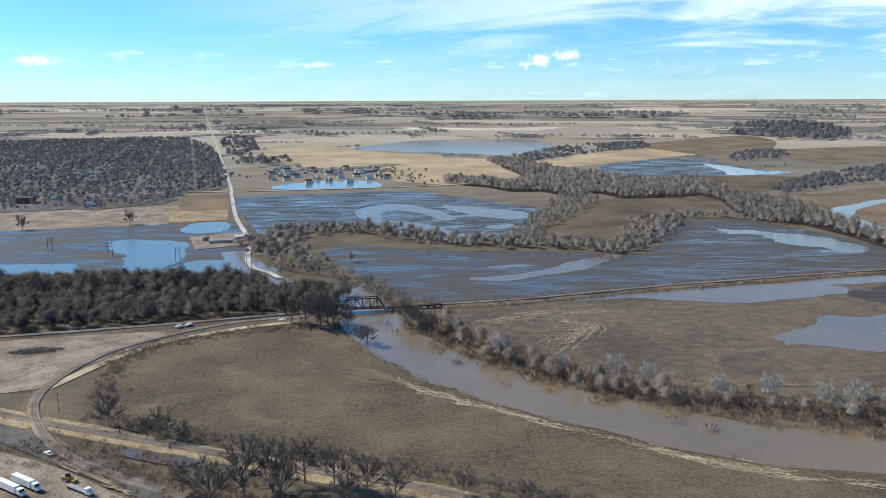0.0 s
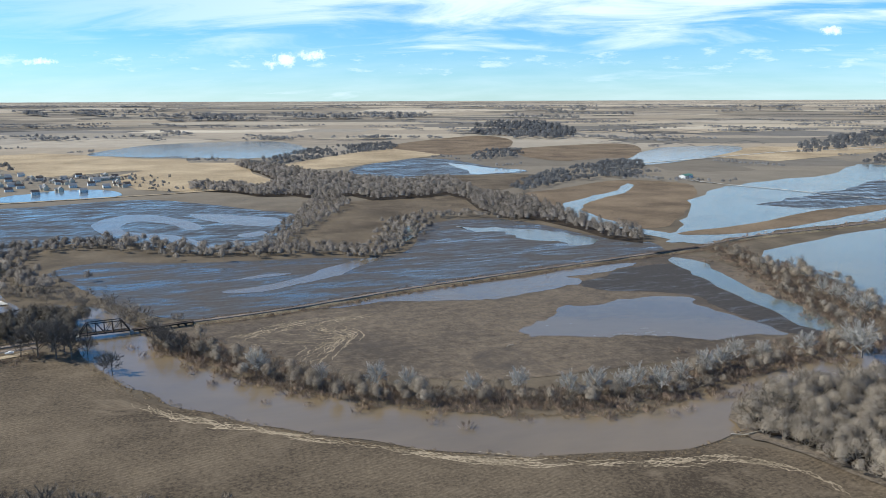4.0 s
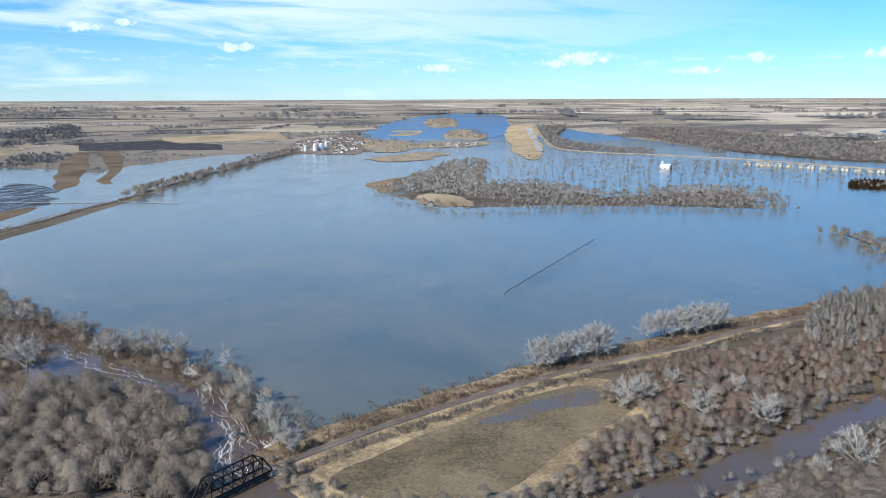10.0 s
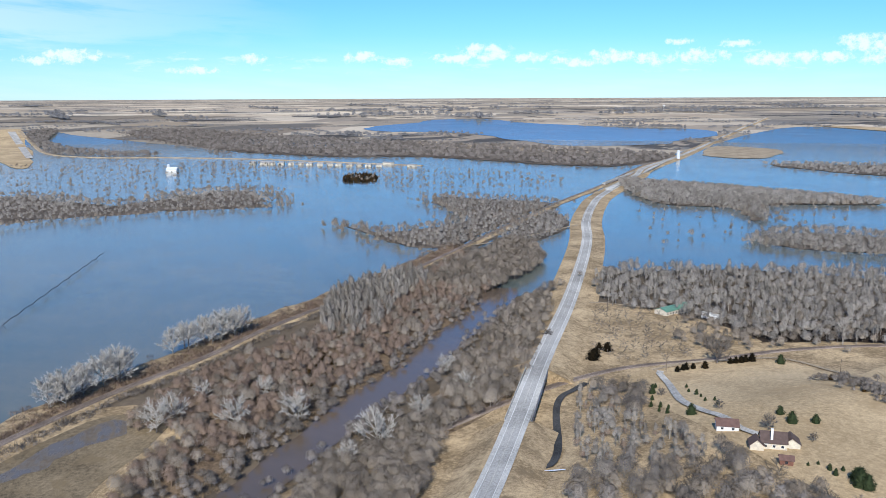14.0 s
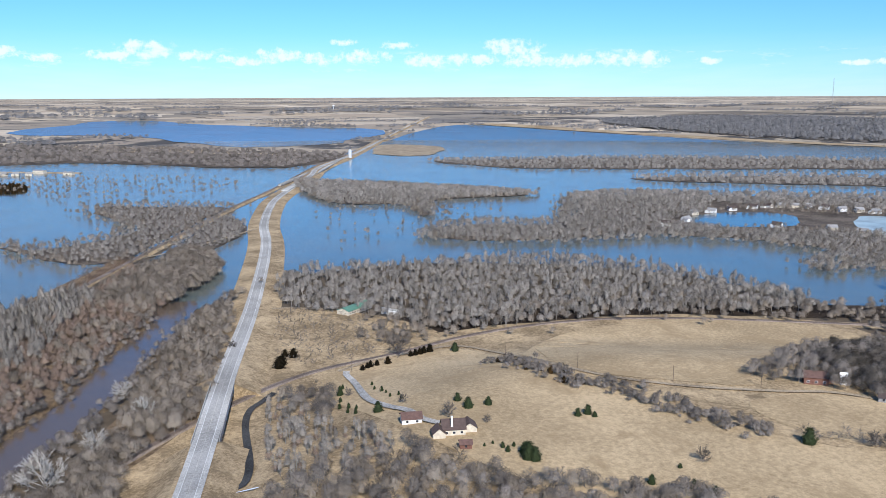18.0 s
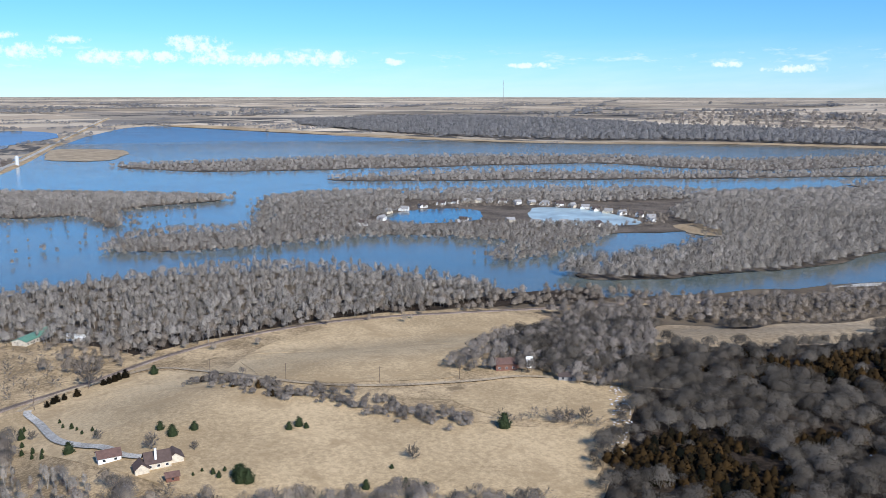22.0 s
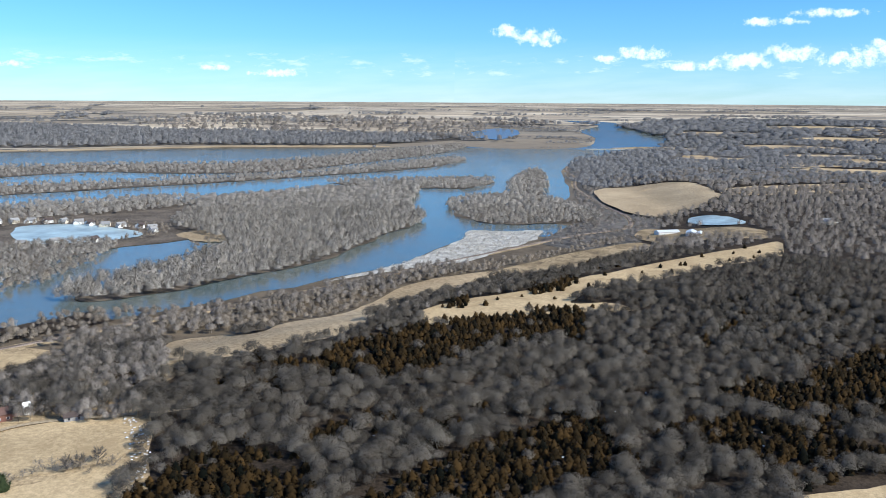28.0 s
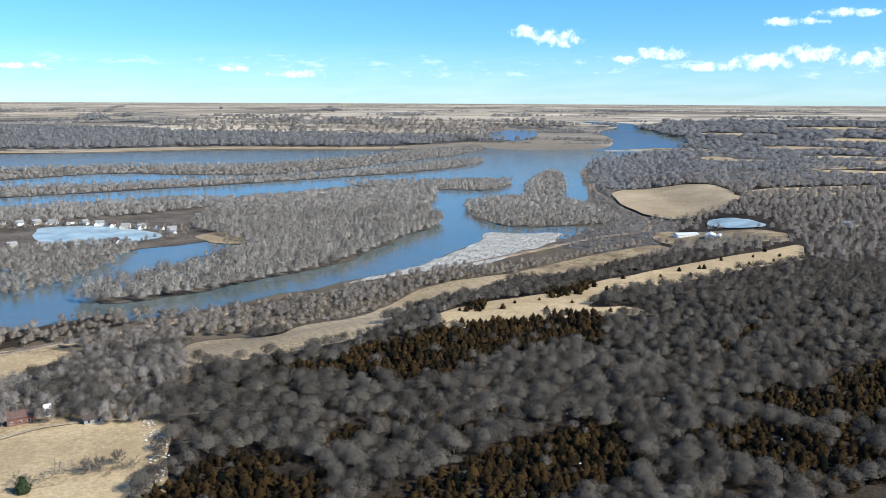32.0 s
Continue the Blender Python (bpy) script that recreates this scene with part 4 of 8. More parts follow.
WOODS_FLOOR = [(160, -296), (186, -385), (205, -430), (280, -440), (330, -580), (150, -700), (-30, -920), (-250, -1180), (-330, -1500), (-330, -1950), (-700, -2500), (-2300, -3000), (-2400, -400), (-200, -280), (0, -300)]
patch("woods_floor", WOODS_FLOOR, M_FLOOR_SHADED, 0.3, "leaf litter under bare woods, darkened for tree shade", "ground", 3, 6)
SOUTH_WOODS = [(-90, -1130), (-130, -1250), (-195, -1420), (-215, -1710), (-255, -2010), (-290, -2420), (-400, -2860), (-570, -3090), (-810, -3600), (-1020, -4130), (-1130, -5130), (-1170, -6180), (-1250, -6600), (-2460, -8670), (-4855, -9150), (-3400, -3600), (-2200, -1500), (-1500, -1000), (-500, -1000), (-200, -1060)]
patch("south_woods_floor", SOUTH_WOODS, M_HILLFLOOR, 0.15, "leaf litter under far woods above a river", "ground", 3, 8)
CLEARINGS = []
for k, (d, az, wide, deep) in enumerate(((2350, 205, 190, 70), (2700, 209, 260, 90), (3000, 197, 160, 70), (3300, 206, 330, 120), (3900, 201, 260, 150), (4300, 211, 420, 200), (4900, 205, 380, 220), (5400, 197, 300, 240), (6000, 210, 600, 330), (7000, 203, 520, 400), (2600, 196.5, 110, 50), (3600, 193, 180, 90))):
    x, y, q = d * math.sin(radians(az)), d * math.cos(radians(az)), radians(90 - az)
    wide, deep = wide * 1.25, deep * 1.35
    o = [(x + wide * (0.8 + 0.4 * noise.noise((k, j, 0.5))) * math.cos(j * 0.698) * math.sin(q) + deep * math.sin(j * 0.698) * math.cos(q),
          y - wide * (0.8 + 0.4 * noise.noise((k, j, 0.5))) * math.cos(j * 0.698) * math.cos(q) + deep * math.sin(j * 0.698) * math.sin(q)) for j in range(9)]
    CLEARINGS.append(o)
    patch("hill_field", o, M_STUBBLE if k % 3 else M_TAN, 1.6, "tan field in a clearing of far woods", "field", 4, 10)
# small field and scrub beside the railway
patch("scrub_ground", [(498, 87), (578, 42), (654, -34), (760, -115), (944, -232), (844, -255), (747, -205), (584, -105), (500, -40), (432, 18), (391, 48), (362, 90), (335, 150), (330, 195), (390, 160)], M_BROWN, 0.3, "brown scrubby bank between railway and creek", "river bank", 5, 5)
patch("scrub_ground", [(330, 20), (385, -7), (438, -55), (544, -125), (703, -220), (800, -330), (741, -268), (631, -215), (498, -160), (437, -90), (375, -10)], M_BROWN, 0.3, "brown scrubby creek bank beside a road", "river bank", 5, 5)
patch("field_verge", [(322, 205), (343, 206), (460, 142), (520, 95), (488, 42), (415, 68), (345, 86), (316, 150)], M_VERGE, 0.4, "dry grass verge round a small field", "field", 4, 5)
patch("field_small", [(342, 182), (400, 158), (456, 131), (505, 92), (480, 57), (415, 84), (352, 101), (328, 150)], M_ROWS, 0.5, "small brown field with faded crop rows", "field", 4, 3)
M_FILM = wet("wet_corner", (0.15, 0.118, 0.08), (0.13, 0.115, 0.10), 0.75, None, scale=0.03)
patch("pool_6", [(428, 136), (477, 108), (497, 91), (478, 78), (462, 95), (449, 104), (436, 112)], M_FILM, 0.55, "shallow film of water in a field corner", "pool", 5, 7)
patch("gravel_yard", [(-249, 452), (-222, 500), (-196, 576), (-247, 572), (-330, 560), (-380, 480)], M_GRAVEL, 0.12, "bare gravel yard between tracks", "yard", 4, 4)
patch("truck_yard", [(-215, 372), (-140, 330), (-120, 300), (-230, 290), (-300, 350)], M_GRAVEL, 0.12, "pale gravel truck yard", "yard", 3, 3)
patch("pad", [(-306, 999), (-249, 1033), (-222, 942), (-273, 910)], M_GRAVEL, 0.5, "sandy pad with low sheds", "yard", 2, 0, smooth=False)
ribbon("river", RIVER, [26, 30, 44, 36, 34, 42, 48, 50, 48, 50, 52, 48, 44, 42, 40], M_RIVER, 0.08, "brown river between wooded banks", "river", ragged=7, gap=8)
ribbon("channel", CHANNEL, [34, 40, 34, 34, 40, 30, 20, 22, 26, 28, 28, 30, 34, 40], M_CREEK, 0.42, "brown creek channel below a railway bridge", "river", ragged=6, gap=8)


# ---- railways and roads ----
LOWRAIL = [(-420, 505), (-233, 420), (-193, 403), (-131, 379), (-57, 350), (13, 322), (150, 240), (270, 130), (375, 4), (429, -68), (478, -143), (512, -221), (516, -299), (522, -362), (514, -432), (484, -505), (426, -575), (362, -640), (298, -712), (223, -778),
           (144, -869), (50, -981), (-53, -1100), (-150, -1208), (-236, -1285), (-262, -1410), (-250, -1564), (-243, -1870), (-275, -2151), (-289, -2421), (-337, -2596)]
NORTHRAIL = [(-2, 650), (69, 668), (179, 709), (290, 743), (418, 780), (484, 798), (548, 815), (644, 859), (818, 895), (1061, 964), (1173, 990), (1536, 1105), (2340, 1320)]
EASTRAIL = [(337, 211), (388, 188), (461, 147), (535, 97), (597, 44), (671, -8), (807, -121), (987, -250), (1327, -493), (1587, -694), (2014, -1002), (2305, -1262)]
WESTRAIL = [(-600, 480), (-308, 562), (-254, 577), (-200, 594), (-106, 627), (-79, 632)]
CURVE = [(-107, 325), (-170, 363), (-211, 412), (-228, 459), (-221, 523), (-192, 569), (-153, 603), (-105, 619)]
HIGHWAY = [(180, 0), (260, -40), (346, -84), (437, -129), (549, -186), (698, -264), (893, -361), (1010, -415), (1132, -466), (1290, -545), (1435, -630), (1740, -845), (1937, -972), (2312, -1275), (3180, -1934), (3776, -2382), (6110, -4170)]


def track(name, pts, label, up=1.6, crown=5.0, bank=5.0, gap=10.0, reach=1100, side_mat=M_VERGE):
    """A railway: ballast bank, sleepers near by and two rails."""
    base = ribbon(name, pts, crown - 0.6, M_BALLAST, up, label, "railway", 1.2, gap)
    ribbon("verge", pts, crown + 0.6, side_mat, up - 0.7, "dry grass slope of a railway bank", gap=gap, bank=bank + 1, ragged=1.5, parent=base, kind="")
    for side in (-0.75, 0.75):
        stops = [(x - math.sin(h) * side, y + math.cos(h) * side) for x, y, h in along(pts, gap)]
        ribbon("rail", stops, 0.16, M_RUST, up + 0.32, gap=gap, parent=base, kind="")
    V, F = [], []
    for x, y, h in along(pts, 0.9):
        if math.hypot(x, y) > reach:
            continue
        c, s = math.cos(h), math.sin(h)
        b = len(V)
        for z in (up + 0.02, up + 0.2):
            for a, o in ((-0.14, -1.35), (0.14, -1.35), (0.14, 1.35), (-0.14, 1.35)):
                V.append((x + c * a - s * o, y + s * a + c * o, z))
        F += [(b + 4, b + 5, b + 6, b + 7), (b, b + 1, b + 5, b + 4), (b + 2, b + 3, b + 7, b + 6)]
    if V:
        V = np.array(V)
        P, _ = lie(V[:, 0], V[:, 1])
        P[:, 2] += V[:, 2]
        mesh_of("sleepers", P, F, M_TIES, base, "weathered wooden sleepers", kind="stuff")
    return base


shift = [(x - math.sin(h) * 42, y + math.cos(h) * 42) for x, y, h in along(LOWRAIL[12:19], 60)]
ribbon("wood_floor", shift, [60, 66, 60, 50, 40], M_FLOOR_SHADED, 0.25, "leaf litter between railway and river, darkened for tree shade", "ground", gap=14, ragged=8)
track("railway_bluff", LOWRAIL, "single railway track on a ballast bank below a bluff", 1.0, 5.0, 4.0, side_mat=M_BANK)
track("railway_north", NORTHRAIL, "railway on a low embankment across flooded fields", 2.4, 4.6, 2.5, reach=900, side_mat=M_BANK)
track("railway_east", EASTRAIL, "railway embankment between floodwater and creek", 2.4, 5.0, 3.5, reach=900)
track("railway_west", WESTRAIL, "railway track beside woods", 2.0, 5.0, 3.0, side_mat=M_BROWN)
track("railway_curve", CURVE, "curved siding track over bare ground", 0.8, 5.0, 2.0, side_mat=M_BROWN)


def hump(i, n, x, y):
    """The highway climbs to its bridge over the railway."""
    return 1.5 + 7.0 * math.exp(-((x - 455) / 150.0) ** 2) + 3.5 * math.exp(-((x - 1900) / 350.0) ** 2)


ribbon("road_bank", HIGHWAY[:3] + [(395, -108), (424, -123)], 17, M_VERGE, 0.1, "grassy highway embankment", "embankment", 16, 10, hump)
ribbon("road_bank", [(503, -162)] + HIGHWAY[4:], 17, M_VERGE, 0.1, "grassy highway embankment", "embankment", 16, 14, hump)
ribbon("lake_bank", [(x + 12 * 0.6, y + 12 * 0.8) for x, y in EASTRAIL[:8]], [20, 22, 26, 34, 36, 36, 24, 14], M_BANK, 0.7, "brown bank between railway and floodwater", "river bank", 3, 10, ragged=6)
road = ribbon("road_highway", HIGHWAY, 13, M_CONCRETE, 0.5, "pale concrete two-lane highway with wide shoulders", "road", 0, 5, hump)
M_LANE = soil("worn_lane", (0.34, 0.325, 0.295), (0.44, 0.42, 0.385), 0.02, 0.9)
for side, wide, mat in ((-1.85, 3.3, M_LANE), (1.85, 3.3, M_LANE), (-3.75, 0.25, M_PAINT_W), (3.75, 0.25, M_PAINT_W)):
    stops = [(x - math.sin(h) * side, y + math.cos(h) * side) for x, y, h in along(HIGHWAY, 5)]
    ribbon("lane" if wide > 1 else "edge_line", stops, wide, mat, 0.64 if wide > 1 else 0.74, gap=5, lift=hump, parent=road, kind="")
ribbon("road_levee_river", [(4979, 1136), (3601, 782), (2921, 590), (2709, 410), (2663, 245), (2543, -7), (2377, -221), (2158, -468)], [20, 14, 12, 10, 10, 10, 10, 10], M_SILT, 1.8, "pale levee road along a flooded river", "road", 4, 30)
ribbon("road_plain", [(937, 1887), (1335, 2032), (1802, 2232), (2184, 2290), (2591, 2434)], [9, 16], M_PALE, 1.0, "straight pale road across the plain", "road", gap=30)
ribbon("road_town", [(-3877, 13696), (-1812, 6508), (-912, 3381), (-438, 1714), (-368, 1455), (-291, 1170), (-230, 977), (-194, 823), (-157, 773), (-148, 743)], [50, 30, 17, 10, 8, 6, 6, 6, 6, 6], M_PALE, 0.8, "straight pale road running to the horizon", "road", gap=30)
ribbon("road_cross", [(-900, 1330), (-600, 1440), (-479, 1490), (-382, 1500), (-270, 1520), (-151, 1552), (-1, 1595), (129, 1667), (300, 1790)], 9, M_SILT, 0.7, "pale rural road", "road", gap=30)
ribbon("road_field", [(980, 1520), (1010, 1400), (1049, 1296), (1077, 1199), (1142, 1029), (1165, 985), (1185, 860)], 6, M_PALE, 1.0, "pale road across flooded fields", "road", gap=20)
M_OLDROAD = soil("worn_asphalt", (0.085, 0.078, 0.072), (0.145, 0.132, 0.12), 0.05, 1.0)
ribbon("road_truck", [(-300, 440), (-219, 394), (-161, 356), (-119, 328), (-40, 270), (60, 200)], 14, M_OLDROAD, 0.3, "wide grey asphalt road beside tracks", "road", gap=12)
ribbon("track_yard", [(-228, 459), (-200, 540), (-150, 585), (-107, 606)], 7, M_SILT, 0.25, "pale dirt road beside a siding", "road", gap=8)
ribbon("driveway", [(500, -246), (496, -243), (471, -236), (427, -219), (399, -215), (380, -216), (362, -213), (350, -216)], 4.5, M_PALE, 1.5, "pale wet gravel drive to a house", "driveway", gap=6)
ribbon("lane_hill", [(504, -242), (512, -271), (511, -299), (505, -340), (469, -349), (394, -330), (353, -337), (314, -361), (280, -394), (259, -418), (218, -432), (150, -450)], 3.5, M_SILT, 1.0, "pale gravel farm lane", "road", gap=8)
ribbon("lane_black", [(490, -190), (479, -176), (471, -166), (449, -154), (393, -133), (368, -121), (361, -113), (364, -104), (366, -99)], 4.0, M_ASPHALT, 1.4, "dark narrow lane beside a highway", "road", gap=5)
patch("snow_bank", [(367, -100), (361, -105), (354, -118), (351, -120), (356, -112), (363, -101)], M_SNOW, 1.5, "old snow along a lane", "snow", 4, 3)
ribbon("lane_side", [(690, -262), (680, -290), (660, -310), (640, -345)], 4, M_SILT, 0.9, "pale side lane", "road", gap=8)
ribbon("runway", [(2724, 605), (4877, 1154)], [20, 36], M_PALE, 1.6, "pale runway on a grass airfield", "runway", gap=60)
ribbon("road_levee", [(985, -255), (1010, -310), (1060, -380), (1120, -460)], 5, M_SILT, 1.3, "pale crossing road between railway and highway", "road", gap=12)

# ---- woods ----
def bark(name, dark, light, low=0.15, high=0.95, each=0.2, lace=0.47):
    """Twigs and needles: tinted plant by plant, broken by fine gaps between the twigs."""
    m, n = material(name)
    g = n.add("ShaderNodeNewGeometry")
    p = g.outputs["Position"]
    k = n.noise(p, 0.035, 4.0, 0.6)
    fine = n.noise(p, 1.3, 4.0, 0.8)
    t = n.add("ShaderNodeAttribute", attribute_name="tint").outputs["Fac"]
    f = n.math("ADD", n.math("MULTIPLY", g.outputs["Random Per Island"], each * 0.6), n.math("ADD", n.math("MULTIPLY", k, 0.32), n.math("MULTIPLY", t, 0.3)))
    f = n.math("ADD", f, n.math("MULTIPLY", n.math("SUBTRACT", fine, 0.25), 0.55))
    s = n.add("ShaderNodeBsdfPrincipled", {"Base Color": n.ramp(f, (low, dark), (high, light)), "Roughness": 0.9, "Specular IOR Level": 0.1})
    if lace:
        loose = n.add("ShaderNodeAttribute", attribute_name="loose").outputs["Fac"]
        knit = n.math("GREATER_THAN", n.noise(p, 2.0, 3.0, 0.85), n.math("ADD", lace, n.math("MULTIPLY", loose, 0.085)))
        n.put(s.inputs["Alpha"], n.math("MAXIMUM", knit, n.math("LESS_THAN", loose, 0.01)))
    n.add("ShaderNodeOutputMaterial", {0: s.outputs[0]})
    return m


M_TWIG = bark("bare_twigs", (0.045, 0.038, 0.031), (0.40, 0.352, 0.308), each=0.22)
# bare twigs again, darkened so that shade within the wood sits in the colour
M_TWIG_SHADED = bark("shaded_bluff_twigs", (0.012, 0.010, 0.008), (0.20, 0.175, 0.145), each=0.2)
M_TWIG_PALE = bark("pale_cottonwood_twigs", (0.085, 0.076, 0.066), (0.50, 0.455, 0.40))
# the blue cast carries distance haze in the colour of far groves
M_TWIG_DARK = bark("dark_twigs", (0.038, 0.042, 0.050), (0.19, 0.19, 0.195))
# lifted, cool greys put distance haze into the far trees' colour
M_TWIG_HAZY = bark("hazy_far_twigs", (0.095, 0.096, 0.10), (0.32, 0.31, 0.305))
M_TWIG_MID = bark("grey_twigs", (0.065, 0.052, 0.041), (0.44, 0.375, 0.30), each=0.22)
M_TWIG_GREY = bark("pale_grey_twigs", (0.34, 0.315, 0.28), (0.68, 0.64, 0.575))
M_TWIG_RED = bark("brown_twigs", (0.11, 0.078, 0.058), (0.38, 0.285, 0.22), each=0.25)
M_TRUNK = plain("grey_bark", (0.19, 0.165, 0.14), 0.9)
# the near-black end puts shade between sprays into the colour; rust is real
M_CEDAR = bark("shaded_rusty_cedar_needles", (0.002, 0.003, 0.0016), (0.072, 0.041, 0.013), 0.38, 1.0, 0.45, lace=0.0)
M_PINE = bark("green_needles", (0.020, 0.030, 0.014), (0.075, 0.095, 0.040), lace=0.0)
M_REED = bark("dry_grass_tufts", (0.20, 0.14, 0.08), (0.42, 0.32, 0.20))
rng = np.random.default_rng(7)


def unit(v):
    return v / (np.linalg.norm(v, axis=-1, keepdims=True) + 1e-9)


def blades(base, way, length, width, face=None):
    """Slim triangles: one for each base point, along its way; face: the way that they turn to."""
    n = len(base)
    side = np.cross(way, rng.normal(size=(n, 3)) * (1.0 if face is None else 0.45) + (0 if face is None else face))
    side /= np.linalg.norm(side, axis=1, keepdims=True) + 1e-9
    v = np.stack([base - side * width[:, None] / 2, base + side * width[:, None] / 2, base + way * length[:, None]], 1)
    normal = np.cross(side, way) if face is None else unit(face + 0.3 * rng.normal(size=(n, 3)))
    return v.reshape(-1, 3), np.arange(3 * n).reshape(-1, 3), np.repeat(normal, 3, 0)


def crown_points(n, rx, rz, cz, low=-0.25, inner=0.55):
    """Places spread through the outer shell of an uneven crown."""
    d = rng.normal(size=(n * 3, 3))
    d /= np.linalg.norm(d, axis=1, keepdims=True)
    d = d[d[:, 2] > low][:n]
    lump = 0.86 + 0.2 * np.sin(d[:, 0] * 3.1 + 1) * np.cos(d[:, 1] * 2.7) + 0.1 * np.sin(d[:, 2] * 5)
    r = (inner + (1 - inner) * rng.random(len(d)) ** 0.6) * lump
    return d * r[:, None] * np.array([rx, rx, rz]) + np.array([0, 0, cz]), d


def prism(a, b, ra, rb, sides=3):
    """A tapered limb between two places."""
    a, b = np.array(a, float), np.array(b, float)
    w = (b - a) / (np.linalg.norm(b - a) + 1e-9)
    s = np.cross(w, (0.3, 0.8, 0.1) if abs(w[2]) > 0.6 else (0, 0, 1.0))
    s /= np.linalg.norm(s)
    t = np.cross(w, s)
    ring = [math.cos(k * 2 * math.pi / sides) * s + math.sin(k * 2 * math.pi / sides) * t for k in range(sides)]
    v = [a + ra * q for q in ring] + [b + rb * q for q in ring]
    f = []
    for k in range(sides):
        j = (k + 1) % sides
        f += [(k, j, sides + j), (k, sides + j, sides + k)]
    return np.array(v), np.array(f), np.array(ring + ring)


def gather(pieces):
    """Joins pieces; each face is wound to look the way of its normals."""
    V, F, N, L, o = [], [], [], [], 0
    for v, f, n, *loose in pieces:
        f = np.array(f)
        L.append(np.full(len(v), loose[0] if loose else 0.0))
        turned = (np.cross(v[f[:, 1]] - v[f[:, 0]], v[f[:, 2]] - v[f[:, 0]]) * n[f].mean(1)).sum(1) < 0
        f[turned] = f[turned][:, [0, 2, 1]]
        V.append(v)
        F.append(f + o)
        N.append(unit(n))
        o += len(v)
    return np.concatenate(V), np.concatenate(F), np.concatenate(N), np.concatenate(L)


def thicket(rx, rz, cz, sides, rings, low=-0.35):
    """The close-knit heart of a crown: a lumpy dome, open below."""
    V, D, F = [], [], []
    for i in range(rings):
        z = low + (0.86 - low) * i / max(1, rings - 1)
        for k in range(sides):
            b, q = (k + 0.5 * (i % 2)) * 6.283 / sides + 0.2 * rng.normal(), math.sqrt(1 - z * z)
            r = 0.66 + 0.5 * rng.random()
            D.append((q * math.cos(b), q * math.sin(b), z))
            V.append((rx * r * D[-1][0], rx * r * D[-1][1], cz + rz * r * z))
    D.append((0, 0, 1.0))
    V.append((0, 0, cz + rz * (0.85 + 0.2 * rng.random())))
    for i in range(rings - 1):
        for k in range(sides):
            u, n = i * sides + k, i * sides + (k + 1) % sides
            F += [(u, n, u + sides), (n, n + sides, u + sides)]
    F += [((rings - 1) * sides + k, (rings - 1) * sides + (k + 1) % sides, len(V) - 1) for k in range(sides)]
    V, F = np.array(V), np.array(F)
    N = np.zeros_like(V)
    fn = np.cross(V[F[:, 1]] - V[F[:, 0]], V[F[:, 2]] - V[F[:, 0]])
    for c in range(3):
        np.add.at(N, F[:, c], fn)
    return V, F, unit(0.35 * unit(N) + 0.35 * np.array(D) + np.array([0, 0, 0.7]))


def bare_crown(height, rx, twigs, width, limbs=0, sides=7, rings=3, heart=0.92):
    """A leafless tree: a wide dome of close-knit twigs with finer ones sticking out; a few limbs may go with it."""
    rz = height * 0.42
    cz = height - rz
    p, d = crown_points(twigs, rx, rz, cz, inner=0.7)
    way = 0.9 * d + np.array([0, 0, 0.35]) + 0.4 * rng.normal(size=d.shape)
    way /= np.linalg.norm(way, axis=1, keepdims=True)
    length = height * (0.10 + 0.10 * rng.random(len(p)))
    out = [blades(p - way * length[:, None] * 0.4, way, length, width * (0.6 + 0.8 * rng.random(len(p))), unit(d + np.array([0, 0, 0.9])))]
    if sides > 5:
        out.append((*thicket(rx * 0.7, rz * 0.7, cz, sides - 2, rings - 1, -0.6), 0.1))
    out.append((*thicket(rx * heart, rz * heart, cz, sides, rings, -0.6), 1.0 if sides > 5 else 0.3))
    for k in range(limbs):
        a = 2.4 * k + rng.random()
        s = 0.1 + 0.3 * rng.random()
        out.append(prism((0, 0, -0.2), (math.cos(a) * rx * s, math.sin(a) * rx * s, height * 0.6), height * 0.016, height * 0.008))
    return gather(out)


